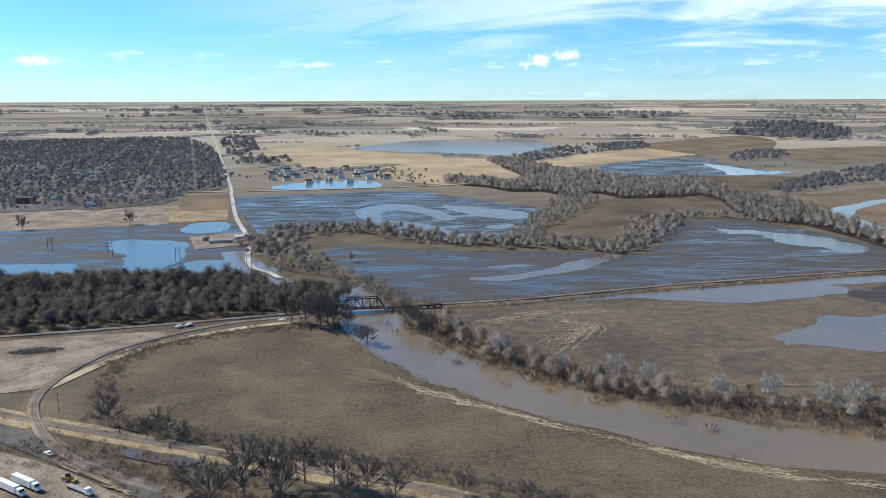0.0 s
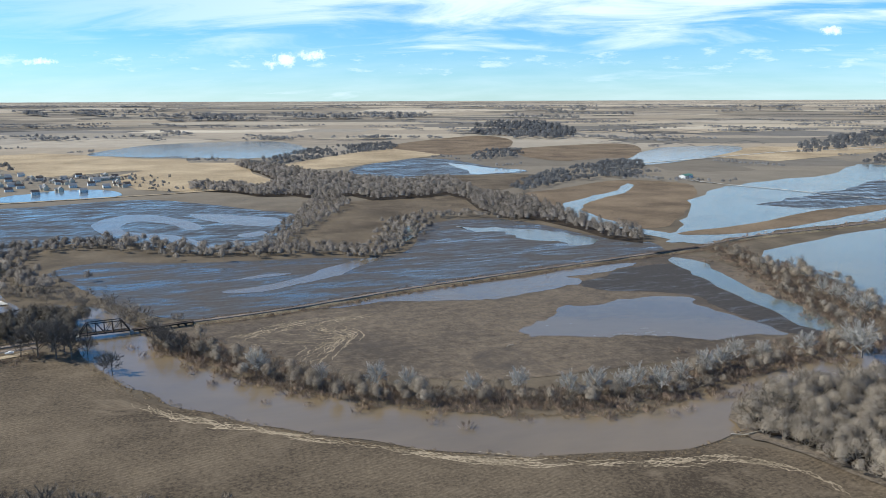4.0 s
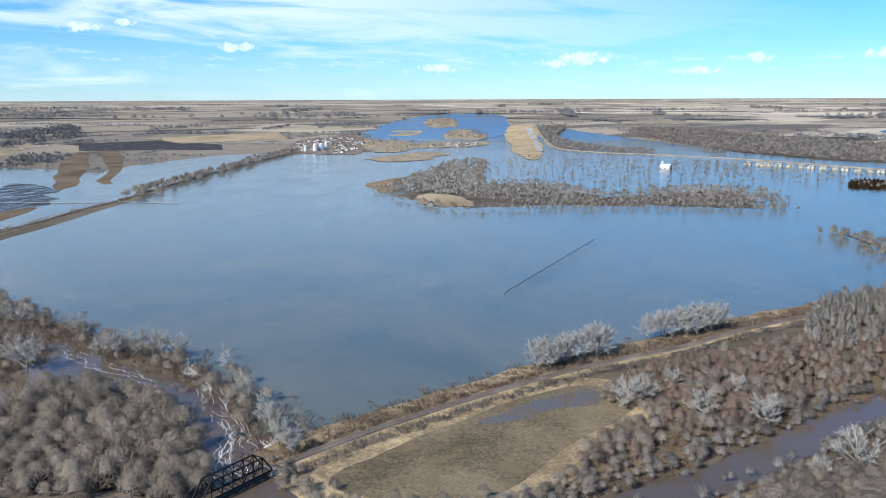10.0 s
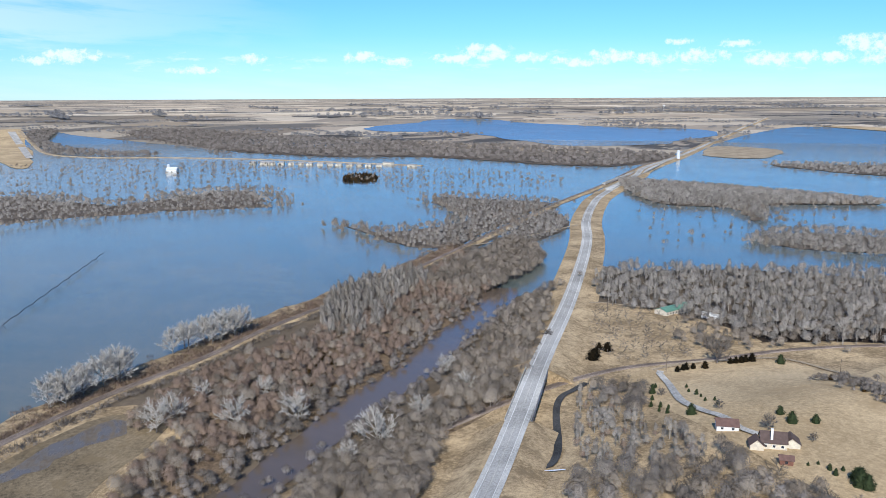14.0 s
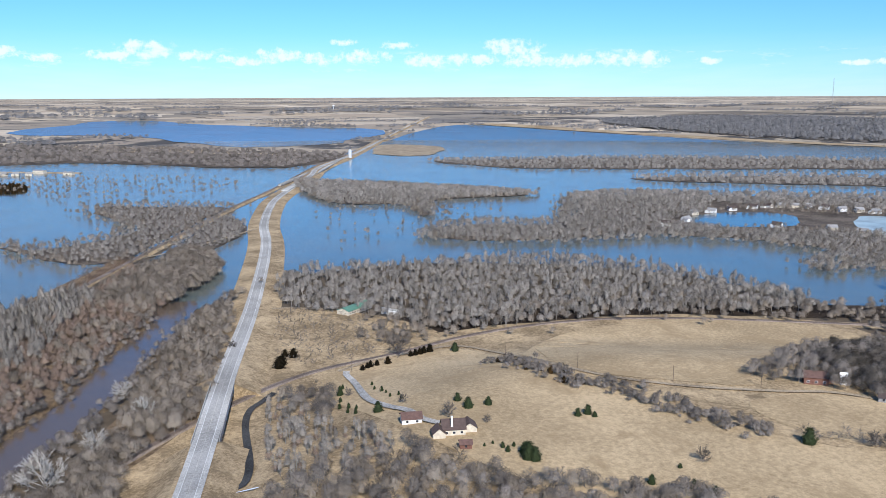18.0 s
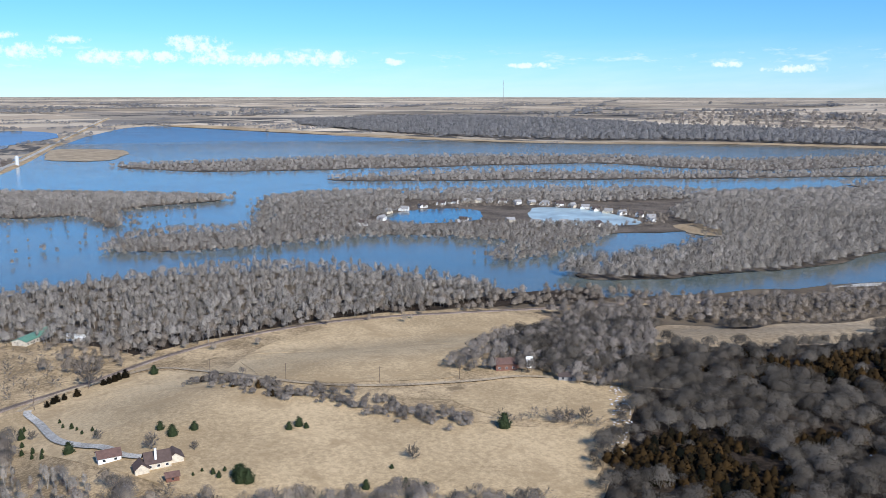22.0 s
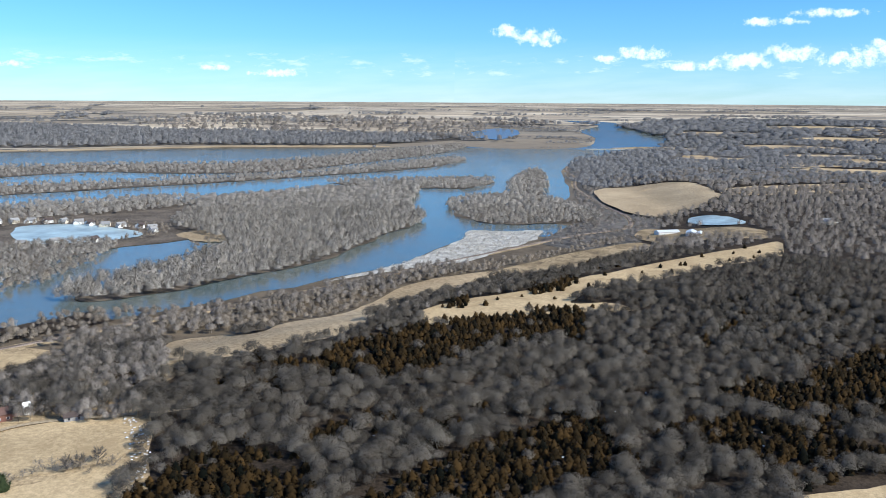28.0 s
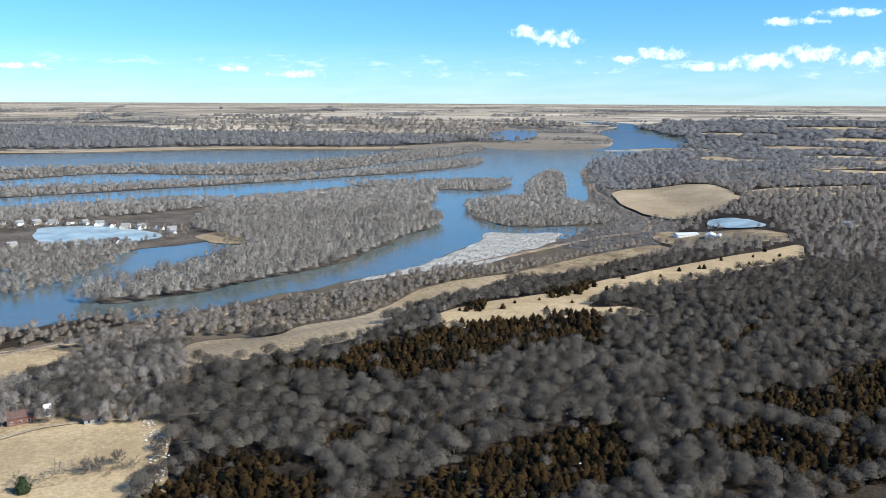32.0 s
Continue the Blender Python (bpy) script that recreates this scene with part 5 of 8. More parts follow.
def branching(height, limbs, branches, twigs, width, spread=1.0, solid=True):
    """A leafless crown that forks from limbs to branches to twigs."""
    out, n = [], limbs
    a = 2.4 * np.arange(n) + rng.random(n)
    start = np.stack([0 * a, 0 * a, height * (0.16 + 0.42 * np.arange(n) / n)], 1)
    way = unit(np.stack([np.cos(a) * spread, np.sin(a) * spread, 0.55 + 1.1 * np.arange(n) / n], 1))
    size = height * (0.50 - 0.14 * np.arange(n) / n) * (0.85 + 0.3 * rng.random(n))
    for s, w, q in zip(start, way, size):
        if solid:
            out.append(prism(s, s + w * q, height * 0.011, height * 0.003))
    t = 0.3 + 0.7 * rng.random((n, branches))
    bs = start[:, None] + way[:, None] * (size[:, None] * t)[..., None]
    bw = unit(way[:, None] + 0.6 * rng.normal(size=(n, branches, 3)) + np.array([0, 0, 0.2]))
    bl = height * 0.19 * (0.7 + 0.6 * rng.random((n, branches)))
    bs, bw, bl = bs.reshape(-1, 3), bw.reshape(-1, 3), bl.ravel()
    mid = np.array([0, 0, height * 0.5])
    out.append(blades(bs, bw, bl, np.full(len(bl), width * 1.5), unit(unit(bs - mid) + np.array([0, 0, 0.9]))))
    t = 0.15 + 0.85 * rng.random((len(bl), twigs))
    ts = bs[:, None] + bw[:, None] * (bl[:, None] * t)[..., None]
    tw = unit(bw[:, None] + 0.7 * rng.normal(size=ts.shape) + np.array([0, 0, 0.15]))
    tl = height * 0.075 * (0.6 + 0.8 * rng.random(ts.shape[:2]))
    ts, tw = ts.reshape(-1, 3), tw.reshape(-1, 3)
    out.append(blades(ts, tw, tl.ravel(), width * (0.6 + 0.8 * rng.random(len(ts))), unit(unit(ts - mid) + np.array([0, 0, 0.9]))))
    return gather(out)


def stem(height, thick):
    return gather([prism((0, 0, -0.3), (0.02 * height, 0, height * 0.45), thick, thick * 0.6, 4), prism((0.02 * height, 0, height * 0.45), (-0.01 * height, 0.02 * height, height * 0.8), thick * 0.6, thick * 0.2, 4)])


def cedar_shape(height, rx, sprays, width, sides=7):
    """A dense conifer: a solid uneven core under short outward sprays."""
    h = rng.random(sprays) ** 1.15
    a = rng.random(sprays) * 6.283
    r = rx * (1 - h ** 1.7) ** 0.75 * (1 + 0.2 * np.sin(a * 3 + h * 9))
    p = np.stack([np.cos(a) * r * 0.74, np.sin(a) * r * 0.74, height * (0.08 + 0.84 * h)], 1)
    way = np.stack([np.cos(a), np.sin(a), 0.1 + 0.5 * rng.random(sprays)], 1) + 0.35 * rng.normal(size=(sprays, 3))
    way /= np.linalg.norm(way, axis=1, keepdims=True)
    out = [blades(p, way, rx * (0.22 + 0.22 * rng.random(sprays)), width * (0.6 + 0.8 * rng.random(sprays)), unit(way + np.array([0, 0, 0.4])))]
    V, F, rings = [], [], 4
    for i in range(rings):
        for k in range(sides):
            q = rx * 0.74 * (1 - (i / rings) ** 1.7) ** 0.75 * (0.8 + 0.4 * rng.random())
            b = (k + 0.5 * (i % 2)) * 6.283 / sides
            V.append((q * math.cos(b), q * math.sin(b), height * (0.04 + 0.84 * i / rings)))
    V.append((0, 0, height * 0.95))
    for i in range(rings - 1):
        for k in range(sides):
            u, n = i * sides + k, i * sides + (k + 1) % sides
            F += [(u, n, u + sides), (n, n + sides, u + sides)]
    F += [((rings - 1) * sides + k, (rings - 1) * sides + (k + 1) % sides, len(V) - 1) for k in range(sides)]
    V = np.array(V)
    out.append((V, np.array(F), unit(V * np.array([1, 1, 0.0]) + np.array([0, 0, rx * 0.5]))))
    return gather(out)


def clump_shape(height, rx, twigs, width):
    """Low brush."""
    a, q = rng.random(twigs) * 6.283, np.sqrt(rng.random(twigs)) * rx
    p = np.stack([np.cos(a) * q, np.sin(a) * q, 0.05 + height * 0.5 * rng.random(twigs) * (1 - (q / rx) ** 2 * 0.6)], 1)
    way = np.stack([np.cos(a) * 0.5, np.sin(a) * 0.5, np.ones(twigs)], 1) + 0.4 * rng.normal(size=(twigs, 3))
    way /= np.linalg.norm(way, axis=1, keepdims=True)
    return gather([blades(p, way, height * (0.35 + 0.35 * rng.random(twigs)), width * (0.6 + 0.8 * rng.random(twigs)), unit(np.stack([np.cos(a) * q, np.sin(a) * q, 0 * q + rx * 0.5], 1)))])


def grove(name, spots, shapes, mat, label, category, size=(0.75, 1.2), dz=0.3, flat=1.0):
    """Many plants as one object; each spot takes one of the shapes, turned and scaled."""
    if not len(spots):
        return None
    spots = np.asarray(spots, float)
    P, k = lie(spots[:, 0], spots[:, 1], dz)
    V, F, T, N, L, o = [], [], [], [], [], 0
    which = rng.integers(0, len(shapes), len(spots))
    for s, (sv, sf, sn, sl) in enumerate(shapes):
        at = np.where(which == s)[0]
        if not len(at):
            continue
        a = rng.random(len(at)) * 6.283
        z = (size[0] + (size[1] - size[0]) * rng.random(len(at))) * k[at]
        wide = z * (0.85 + 0.3 * rng.random(len(at)))
        c, q = np.cos(a), np.sin(a)
        x = (sv[None, :, 0] * c[:, None] - sv[None, :, 1] * q[:, None]) * wide[:, None] + P[at, 0:1]
        y = (sv[None, :, 0] * q[:, None] + sv[None, :, 1] * c[:, None]) * wide[:, None] + P[at, 1:2]
        h = sv[None, :, 2] * z[:, None] * flat + P[at, 2:3]
        V.append(np.stack([x, y, h], -1).reshape(-1, 3))
        F.append((sf[None] + (np.arange(len(at)) * len(sv))[:, None, None] + o).reshape(-1, 3))
        T.append(np.repeat(rng.random(len(at)), len(sv)))
        L.append(np.tile(sl, len(at)))
        N.append(np.stack([sn[None, :, 0] * c[:, None] - sn[None, :, 1] * q[:, None], sn[None, :, 0] * q[:, None] + sn[None, :, 1] * c[:, None], sn[None, :, 2] + 0 * c[:, None]], -1).reshape(-1, 3))
        o += len(at) * len(sv)
    V, F, T = np.concatenate(V).astype(np.float32), np.concatenate(F).astype(np.int32), np.concatenate(T).astype(np.float32)
    me = bpy.data.meshes.new(name)
    me.vertices.add(len(V))
    me.vertices.foreach_set("co", V.ravel())
    me.loops.add(F.size)
    me.loops.foreach_set("vertex_index", F.ravel())
    me.polygons.add(len(F))
    me.polygons.foreach_set("loop_start", np.arange(0, F.size, 3, dtype=np.int32))
    me.polygons.foreach_set("loop_total", np.full(len(F), 3, np.int32))
    me.attributes.new("tint", "FLOAT", "POINT").data.foreach_set("value", T)
    me.attributes.new("loose", "FLOAT", "POINT").data.foreach_set("value", np.concatenate(L).astype(np.float32))
    me.attributes.new("custom_normal", "FLOAT_VECTOR", "POINT").data.foreach_set("vector", np.concatenate(N).astype(np.float32).ravel())
    me.materials.append(mat)
    me.update(calc_edges=True)
    return tagged(new(name, me), label, category, "", "stuff")


def fill(outline, gap, jitter=0.45, keep=None, step=5, smooth=True):
    """Spots on a jittered grid inside an outline; gap may grow with the distance."""
    o = np.array(curve_through(outline, step) if smooth else outline)
    x0, y0 = o.min(0)
    x1, y1 = o.max(0)
    X, Y = np.meshgrid(np.arange(x0, x1, gap), np.arange(y0, y1, gap * 0.87))
    X = X + (np.arange(X.shape[0]) % 2)[:, None] * gap / 2
    X, Y = X + rng.normal(size=X.shape) * gap * jitter * 0.6, Y + rng.normal(size=X.shape) * gap * jitter * 0.6
    ok = inside(X, Y, o)
    S = np.stack([X[ok], Y[ok]], -1)
    return S[keep(S)] if keep is not None and len(S) else S


def beside(pts, gap, spread, off=0.0, thin=1.0):
    """Spots scattered along a line."""
    out = []
    for x, y, h in along(pts, gap):
        if rng.random() < thin:
            q = off + rng.normal() * spread * 0.5
            out.append((x - math.sin(h) * q + rng.normal() * gap * 0.3, y + math.cos(h) * q + rng.normal() * gap * 0.3))
    return np.array(out)


def seen(S, a0, a1, d0=0.0, d1=1e9):
    """Spots within a span of headings (degrees clockwise from +y) and distances."""
    d = S - np.array(PATH_MID)
    az = np.degrees(np.arctan2(d[:, 0], d[:, 1])) % 360
    r = np.hypot(d[:, 0], d[:, 1])
    return ((az - a0) % 360 < (a1 - a0)) & (r >= d0) & (r < d1)


NEAR_BARE = [branching(h, 7, 7, 9, 0.15, s) for h, s in ((12, 1.0), (11, 1.3), (14, 0.8), (12, 1.2), (13, 1.0))]
CROWN_BARE = [bare_crown(h, r, 130, 0.17, 2, 9, 3) for h, r in ((12, 6.3), (11, 6.7), (13, 6.1), (9.5, 5.5), (10.5, 5.8))]
MID_BARE = [bare_crown(h, r, 40, 0.3, 1, 7, 3) for h, r in ((12, 5.8), (10, 5.4), (14, 5.9), (11, 5.2))]
SCRUB = [branching(h, 4, 5, 5, 0.32, s) for h, s in ((12, 1.3), (11, 1.5), (12, 1.0))]
FAR_BARE = [bare_crown(h, r, 8, 0.8, 0, 6, 2) for h, r in ((12, 6.2), (10, 5.6), (11, 5.0))]
TINY_BARE = [bare_crown(h, r, 3, 1.6, 0, 4, 2) for h, r in ((11, 8.0), (9, 7.0), (12, 6.5))]
POPLAR = [bare_crown(h, r, 90, 0.2, 2, 5, 3, 0.7) for h, r in ((15, 2.8), (17, 3.1), (13, 2.6))]
NEAR_CEDAR = [cedar_shape(h, r, 60, 0.5) for h, r in ((5.6, 3.1), (4.8, 3.0), (6.6, 3.2))]
FAR_CEDAR = [cedar_shape(h, r, 24, 0.8, 5) for h, r in ((5.6, 3.2), (6.4, 3.4))]
BRUSH = [clump_shape(h, r, 62, 0.15) for h, r in ((2.6, 2.2), (3.4, 2.6), (2.0, 2.4))]
FAR_BRUSH = [clump_shape(h, r, 22, 0.6) for h, r in ((3.0, 4.0), (3.6, 4.5))]
TUFT = [clump_shape(0.9, 1.3, 16, 0.16)]

CEDAR_LOTS = [[(168, -325), (167, -353), (160, -369), (148, -387), (122, -386), (103, -381), (97, -355), (96, -325)], [(107, -403), (94, -425), (81, -421), (79, -403), (93, -397)],
              [(101, -579), (77, -607), (46, -629), (4, -654), (-62, -681), (-74, -655), (-63, -573), (-47, -593), (-22, -573), (0, -573), (23, -536), (46, -506), (65, -493), (89, -503), (115, -503), (139, -506), (165, -506), (144, -532), (120, -535), (114, -566)],
              [(71, -327), (63, -353), (45, -369), (35, -381), (19, -397), (-3, -417), (-27, -429), (-47, -429), (-55, -418), (-48, -404), (-58, -387), (-60, -375), (-43, -363), (-22, -353), (-12, -347), (0, -327)],
              [(-99, -421), (-120, -437), (-136, -433), (-155, -414), (-181, -400), (-199, -397), (-189, -378), (-166, -375), (-145, -378), (-124, -369), (-110, -369), (-107, -387), (-94, -397)],
              [(-137, -470), (-155, -494), (-176, -489), (-204, -526), (-233, -543), (-266, -568), (-294, -575), (-311, -575), (-238, -445), (-218, -433), (-197, -433), (-174, -441), (-154, -441)],
              [(251, -515), (238, -525), (212, -500), (218, -481), (239, -486)]]
OPEN_LAND = [TANSTRIP, TAN2, YARD2, MEADOW3, MARSH, SHEDYARD, [(-346, -1350), (-380, -1345), (-402, -1260), (-390, -1185), (-350, -1190), (-323, -1265)], [(-120, -345), (-185, -370), (-230, -340), (-150, -310)],
             [(239, -477), (235, -511), (229, -546), (212, -526), (212, -480)], [(-513, -1633), (-608, -1679), (-774, -1742), (-936, -1784), (-963, -1835), (-807, -1816), (-638, -1760), (-523, -1698)]] + CLEARINGS


def open_wood(S):
    ok = np.ones(len(S), bool)
    for o in OPEN_LAND + CEDAR_LOTS:
        ok &= ~inside(S[:, 0], S[:, 1], np.array(curve_through(o, 4)))
    return ok


def wood(S, name, label, size=(0.75, 1.2), mat=None, near=620, mid=800, flat=1.0):
    """Woodland with finer trees close by and coarser ones far off."""
    r = np.hypot(S[:, 0] - PATH_MID[0], S[:, 1] - PATH_MID[1])
    for a, b, shapes in ((0, near, CROWN_BARE), (near, mid, MID_BARE), (mid, 1500, FAR_BARE), (1500, 1e9, TINY_BARE)):
        grove(name, S[(r >= a) & (r < b)], shapes, mat or (M_TWIG_PALE if "island" in name else M_TWIG), label, "woodland", size, flat=flat)


# bluff woods
S = fill(WOODS_FLOOR, 9.2, step=3)
S = S[seen(S, 140, 213, 0, 1000)]
wood(S[open_wood(S)], "woodland", "bare grey-brown oak wood on a bluff", (0.65, 1.45), M_TWIG_SHADED, near=560, flat=0.72)
S = fill(WOODS_FLOOR, 15, step=3)
S = S[seen(S, 145, 215, 1000, 2200)]
wood(S[open_wood(S)], "woodland", "bare grey-brown woods on far bluffs", (0.9, 1.3))
S = fill(SOUTH_WOODS, 15, step=3)
S = S[seen(S, 175, 215, 1120, 1900) & ~inside(S[:, 0], S[:, 1], np.array(curve_through(WOODS_FLOOR, 3))) & (gap_to(S[:, 0], S[:, 1], LOWRAIL[20:]) > 8)]
wood(S[open_wood(S)], "woodland", "bare grey-brown woods beside a railway", (0.7, 1.1), flat=0.8)
for gap, d0, d1, size, flat in ((22, 1900, 2900, (1.2, 2.0), 0.75), (42, 2900, 4600, (2.2, 3.6), 0.55), (85, 4600, 9500, (4.5, 7.5), 0.4)):
    S = fill(SOUTH_WOODS, gap, step=3)
    S = S[seen(S, 172, 218, d0, d1)]
    S = S[open_wood(S) & (gap_to(S[:, 0], S[:, 1], LOWRAIL[20:]) > 12)]
    grove("far_wood", S, TINY_BARE, M_TWIG_HAZY, "dark bare woods on far hills above a river", "woodland", size, flat=flat)
for lot in CEDAR_LOTS:
    S = fill(lot, 4.9)
    S = S[np.array([noise.noise((x * 0.05, y * 0.05, 2.0)) > -0.42 for x, y in S])]
    r = np.hypot(S[:, 0], S[:, 1])
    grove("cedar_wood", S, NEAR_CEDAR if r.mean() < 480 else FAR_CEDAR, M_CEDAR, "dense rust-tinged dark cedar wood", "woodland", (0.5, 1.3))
    grove("lot_trees", fill(lot, 34), CROWN_BARE, M_TWIG_SHADED, "bare oaks standing among cedars", "trees", (0.5, 0.85))
S = fill([(190, -560), (150, -440), (100, -330), (-150, -330), (-420, -430), (-520, -700), (-300, -760), (-60, -620)], 7.5)
S = S[open_wood(S)]
S = S[np.array([noise.noise((x * 0.018, y * 0.018, 8.0)) > (0.16 if x > -120 else -0.12) for x, y in S])]
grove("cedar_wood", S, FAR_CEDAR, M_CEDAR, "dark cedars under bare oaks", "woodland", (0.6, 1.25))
# river belt and islands
grove("riverside_wood", fill([(684, -287), (806, -351), (771, -456), (703, -640), (507, -689), (413, -655), (460, -560), (516, -434), (535, -363), (625, -329)], 8.6), MID_BARE + POPLAR[:2], M_TWIG_PALE, "pale bare riverside wood beside floodwater", "woodland", (0.55, 1.05))
RAIL_BELT = [(396, -683), (372, -736), (275, -751), (185, -833), (110, -888), (-11, -986), (-110, -1071), (-204, -1177), (-163, -1042), (-55, -946), (36, -861), (99, -769), (127, -660), (188, -666), (272, -667), (377, -647)]
for o, gap, mat in ((RAIL_BELT, 9.2, M_TWIG_MID), ([(92, -684), (36, -823), (-52, -917), (-93, -940), (-39, -764), (16, -667), (52, -635)], 12.0, M_TWIG)):
    S = fill(o, gap)
    S = S[open_wood(S) & (gap_to(S[:, 0], S[:, 1], LOWRAIL) > 6)]
    grove("riverside_wood", S, MID_BARE, mat, "bare wood between railway and river", "woodland", (0.4, 0.8))
S = beside(LOWRAIL[12:18], 1.3, 40, 34)
grove("riverside_wood", S[open_wood(S)], MID_BARE, M_TWIG_MID, "bare wood below a railway", "woodland", (0.5, 0.9))
S = beside(LOWRAIL[17:22], 1.3, 34, -32)
grove("riverside_wood", S[open_wood(S)], MID_BARE, M_TWIG, "bare wood below a bluff meadow", "woodland", (0.6, 1.0))
wood(fill([(917, -582), (995, -713), (930, -832), (1138, -1084), (1030, -1279), (860, -1100), (820, -960), (740, -960), (560, -930), (700, -860), (790, -690)], 10), "island_wood", "bare trees on a flooded island", (0.7, 1.1))
wood(fill([(527, -829), (560, -921), (700, -960), (600, -1080), (490, -1120), (461, -931), (485, -814)], 8), "island_wood", "bare brush and trees round a lake", (0.5, 0.95))
wood(fill([(1030, -1279), (682, -1610), (517, -1640), (480, -1560), (600, -1400), (720, -1300), (860, -1190)], 12), "island_wood", "bare trees behind lakeside houses", (0.7, 1.1))
wood(fill([(480, -1600), (138, -1880), (112, -1525), (78, -1339), (128, -1175), (194, -978), (324, -805), (402, -770), (422, -831), (360, -953), (330, -1100), (470, -1280), (480, -1450)], 10), "island_wood", "dense bare cottonwood on a river island", (1.0, 1.6))
for o, g in (([(2003, -1340), (1907, -1607), (1678, -1997), (1207, -2431), (612, -2652), (46, -3708), (42, -3153), (519, -2231), (976, -2172), (1327, -1746), (1642, -1376)], 19),
             ([(1309, -1447), (1111, -1780), (747, -1998), (389, -2309), (40, -2866), (37, -2521), (417, -2072), (794, -1752), (1179, -1423)], 16),
             ([(335, -1972), (-42, -2092), (-21, -1860), (117, -1854)], 13), ([(40, -1597), (-101, -1730), (-193, -1562), (-214, -1374), (-86, -1306), (2, -1334)], 10), ([(-84, -1863), (-164, -2317), (-215, -2321), (-160, -1753)], 14),
             ([(1666, -788), (1353, -983), (1187, -1029), (1221, -834), (1069, -715), (1221, -740), (1307, -662)], 10)):
    wood(fill(o, g), "island_wood", "bare trees on a river strip", (0.7, 1.15))
grove("far_wood", fill([(4380, -4571), (3977, -6160), (2301, -5538), (1657, -4987), (746, -4684), (-2, -4410), (469, -3570), (1098, -3560), (1750, -3240), (2900, -3480)], 36), TINY_BARE, M_TWIG_HAZY, "dark bare woods along far bluffs", "woodland", (1.6, 2.8))
S = fill([(-250, -3900), (-100, -5000), (-700, -7800), (2600, -9000), (2000, -5200), (700, -4700)], 90)
grove("far_wood", S[rng.random(len(S)) < 0.4], TINY_BARE, M_TWIG, "dark bare woods on far hills", "woodland", (2.0, 4.0))
# north-side belts
SOUTH_BELT = [(-21, 608), (28, 532), (72, 480), (115, 446), (169, 424), (226, 410), (275, 420), (329, 442), (380, 450), (440, 458)]
EAST_BELT = [(574, 815), (545, 719), (518, 629), (486, 552), (462, 487), (445, 450)]
EAST_BELT_2 = [(573, 715), (559, 636), (524, 544), (503, 483), (480, 430), (469, 397), (457, 350), (435, 300), (396, 255), (372, 222)]
for o, gap, spread, size in ((SOUTH_BELT, 1.5, 18, (0.5, 1.0)), (EAST_BELT, 2.0, 18, (0.55, 1.0)), (EAST_BELT_2, 3, 16, (0.55, 1.1))):
    grove("riverside_trees", beside(o, gap * 1.9, spread), CROWN_BARE + NEAR_BARE, M_TWIG_MID, "bare riverside trees and brush", "trees", size)
    grove("riverside_brush", beside(o, gap * 0.35, spread * 1.3), BRUSH, M_TWIG_RED, "brown leafless brush on a river bank", "brush", (0.9, 1.9))
grove("island_trees", fill([(268, 352), (292, 381), (360, 397), (404, 372), (387, 300), (340, 247), (300, 228), (288, 265), (277, 318)], 6.6), CROWN_BARE + NEAR_BARE[:3], M_TWIG_MID, "dense bare grey trees on an island", "trees", (0.6, 1.35))
grove("riverside_wood", fill([(-600, 520), (-320, 575), (-200, 605), (-95, 640), (-80, 680), (-110, 705), (-150, 700), (-170, 750), (-300, 745), (-600, 720)], 8.0), MID_BARE, M_TWIG_SHADED, "dark bare wood beside a railway", "woodland", (0.8, 1.3))
grove("river_bend_wood", beside([(-170, 800), (-130, 780), (-90, 745), (-60, 700), (-40, 660), (-20, 635)], 2.0, 16), NEAR_BARE, M_TWIG, "bare trees on a river bank", "trees", (0.5, 1.0))
grove("river_bend_wood", beside([(-220, 960), (-190, 900), (-150, 850), (-120, 800)], 2.0, 24), MID_BARE, M_TWIG, "bare trees on a river bank", "trees", (0.6, 1.1))
grove("river_bend_wood", beside([(199, 900), (227, 939), (267, 1020), (306, 1126), (338, 1158), (392, 1145), (453, 1085)], 3.0, 20), MID_BARE, M_TWIG, "bare trees along a field's edge", "trees", (0.6, 1.0))
grove("river_bend_wood", beside([(207, 966), (240, 1038), (279, 1126), (311, 1147)], 3.5, 14), MID_BARE, M_TWIG, "bare trees round narrow ponds", "trees", (0.6, 0.9))
grove("river_bend_wood", beside([(-203, 902), (-193, 997), (-159, 1034), (-119, 1050), (-59, 1020), (-1, 955), (62, 935), (138, 925), (171, 900), (197, 882)], 1.5, 30), MID_BARE, M_TWIG, "bare trees along a field's edge", "trees", (0.6, 1.1))
wood(fill(RIVER_WOOD, 10, smooth=False), "river_wood", "bare dark river-bottom wood", (0.6, 1.35), mat=M_TWIG)
S = fill([(206, 1418), (259, 1391), (215, 1247), (166, 1140), (123, 1032), (94, 950), (65, 950), (97, 1056), (138, 1199)], 11)
wood(S, "river_wood", "bare trees between two fields", (0.6, 1.2), mat=M_TWIG)
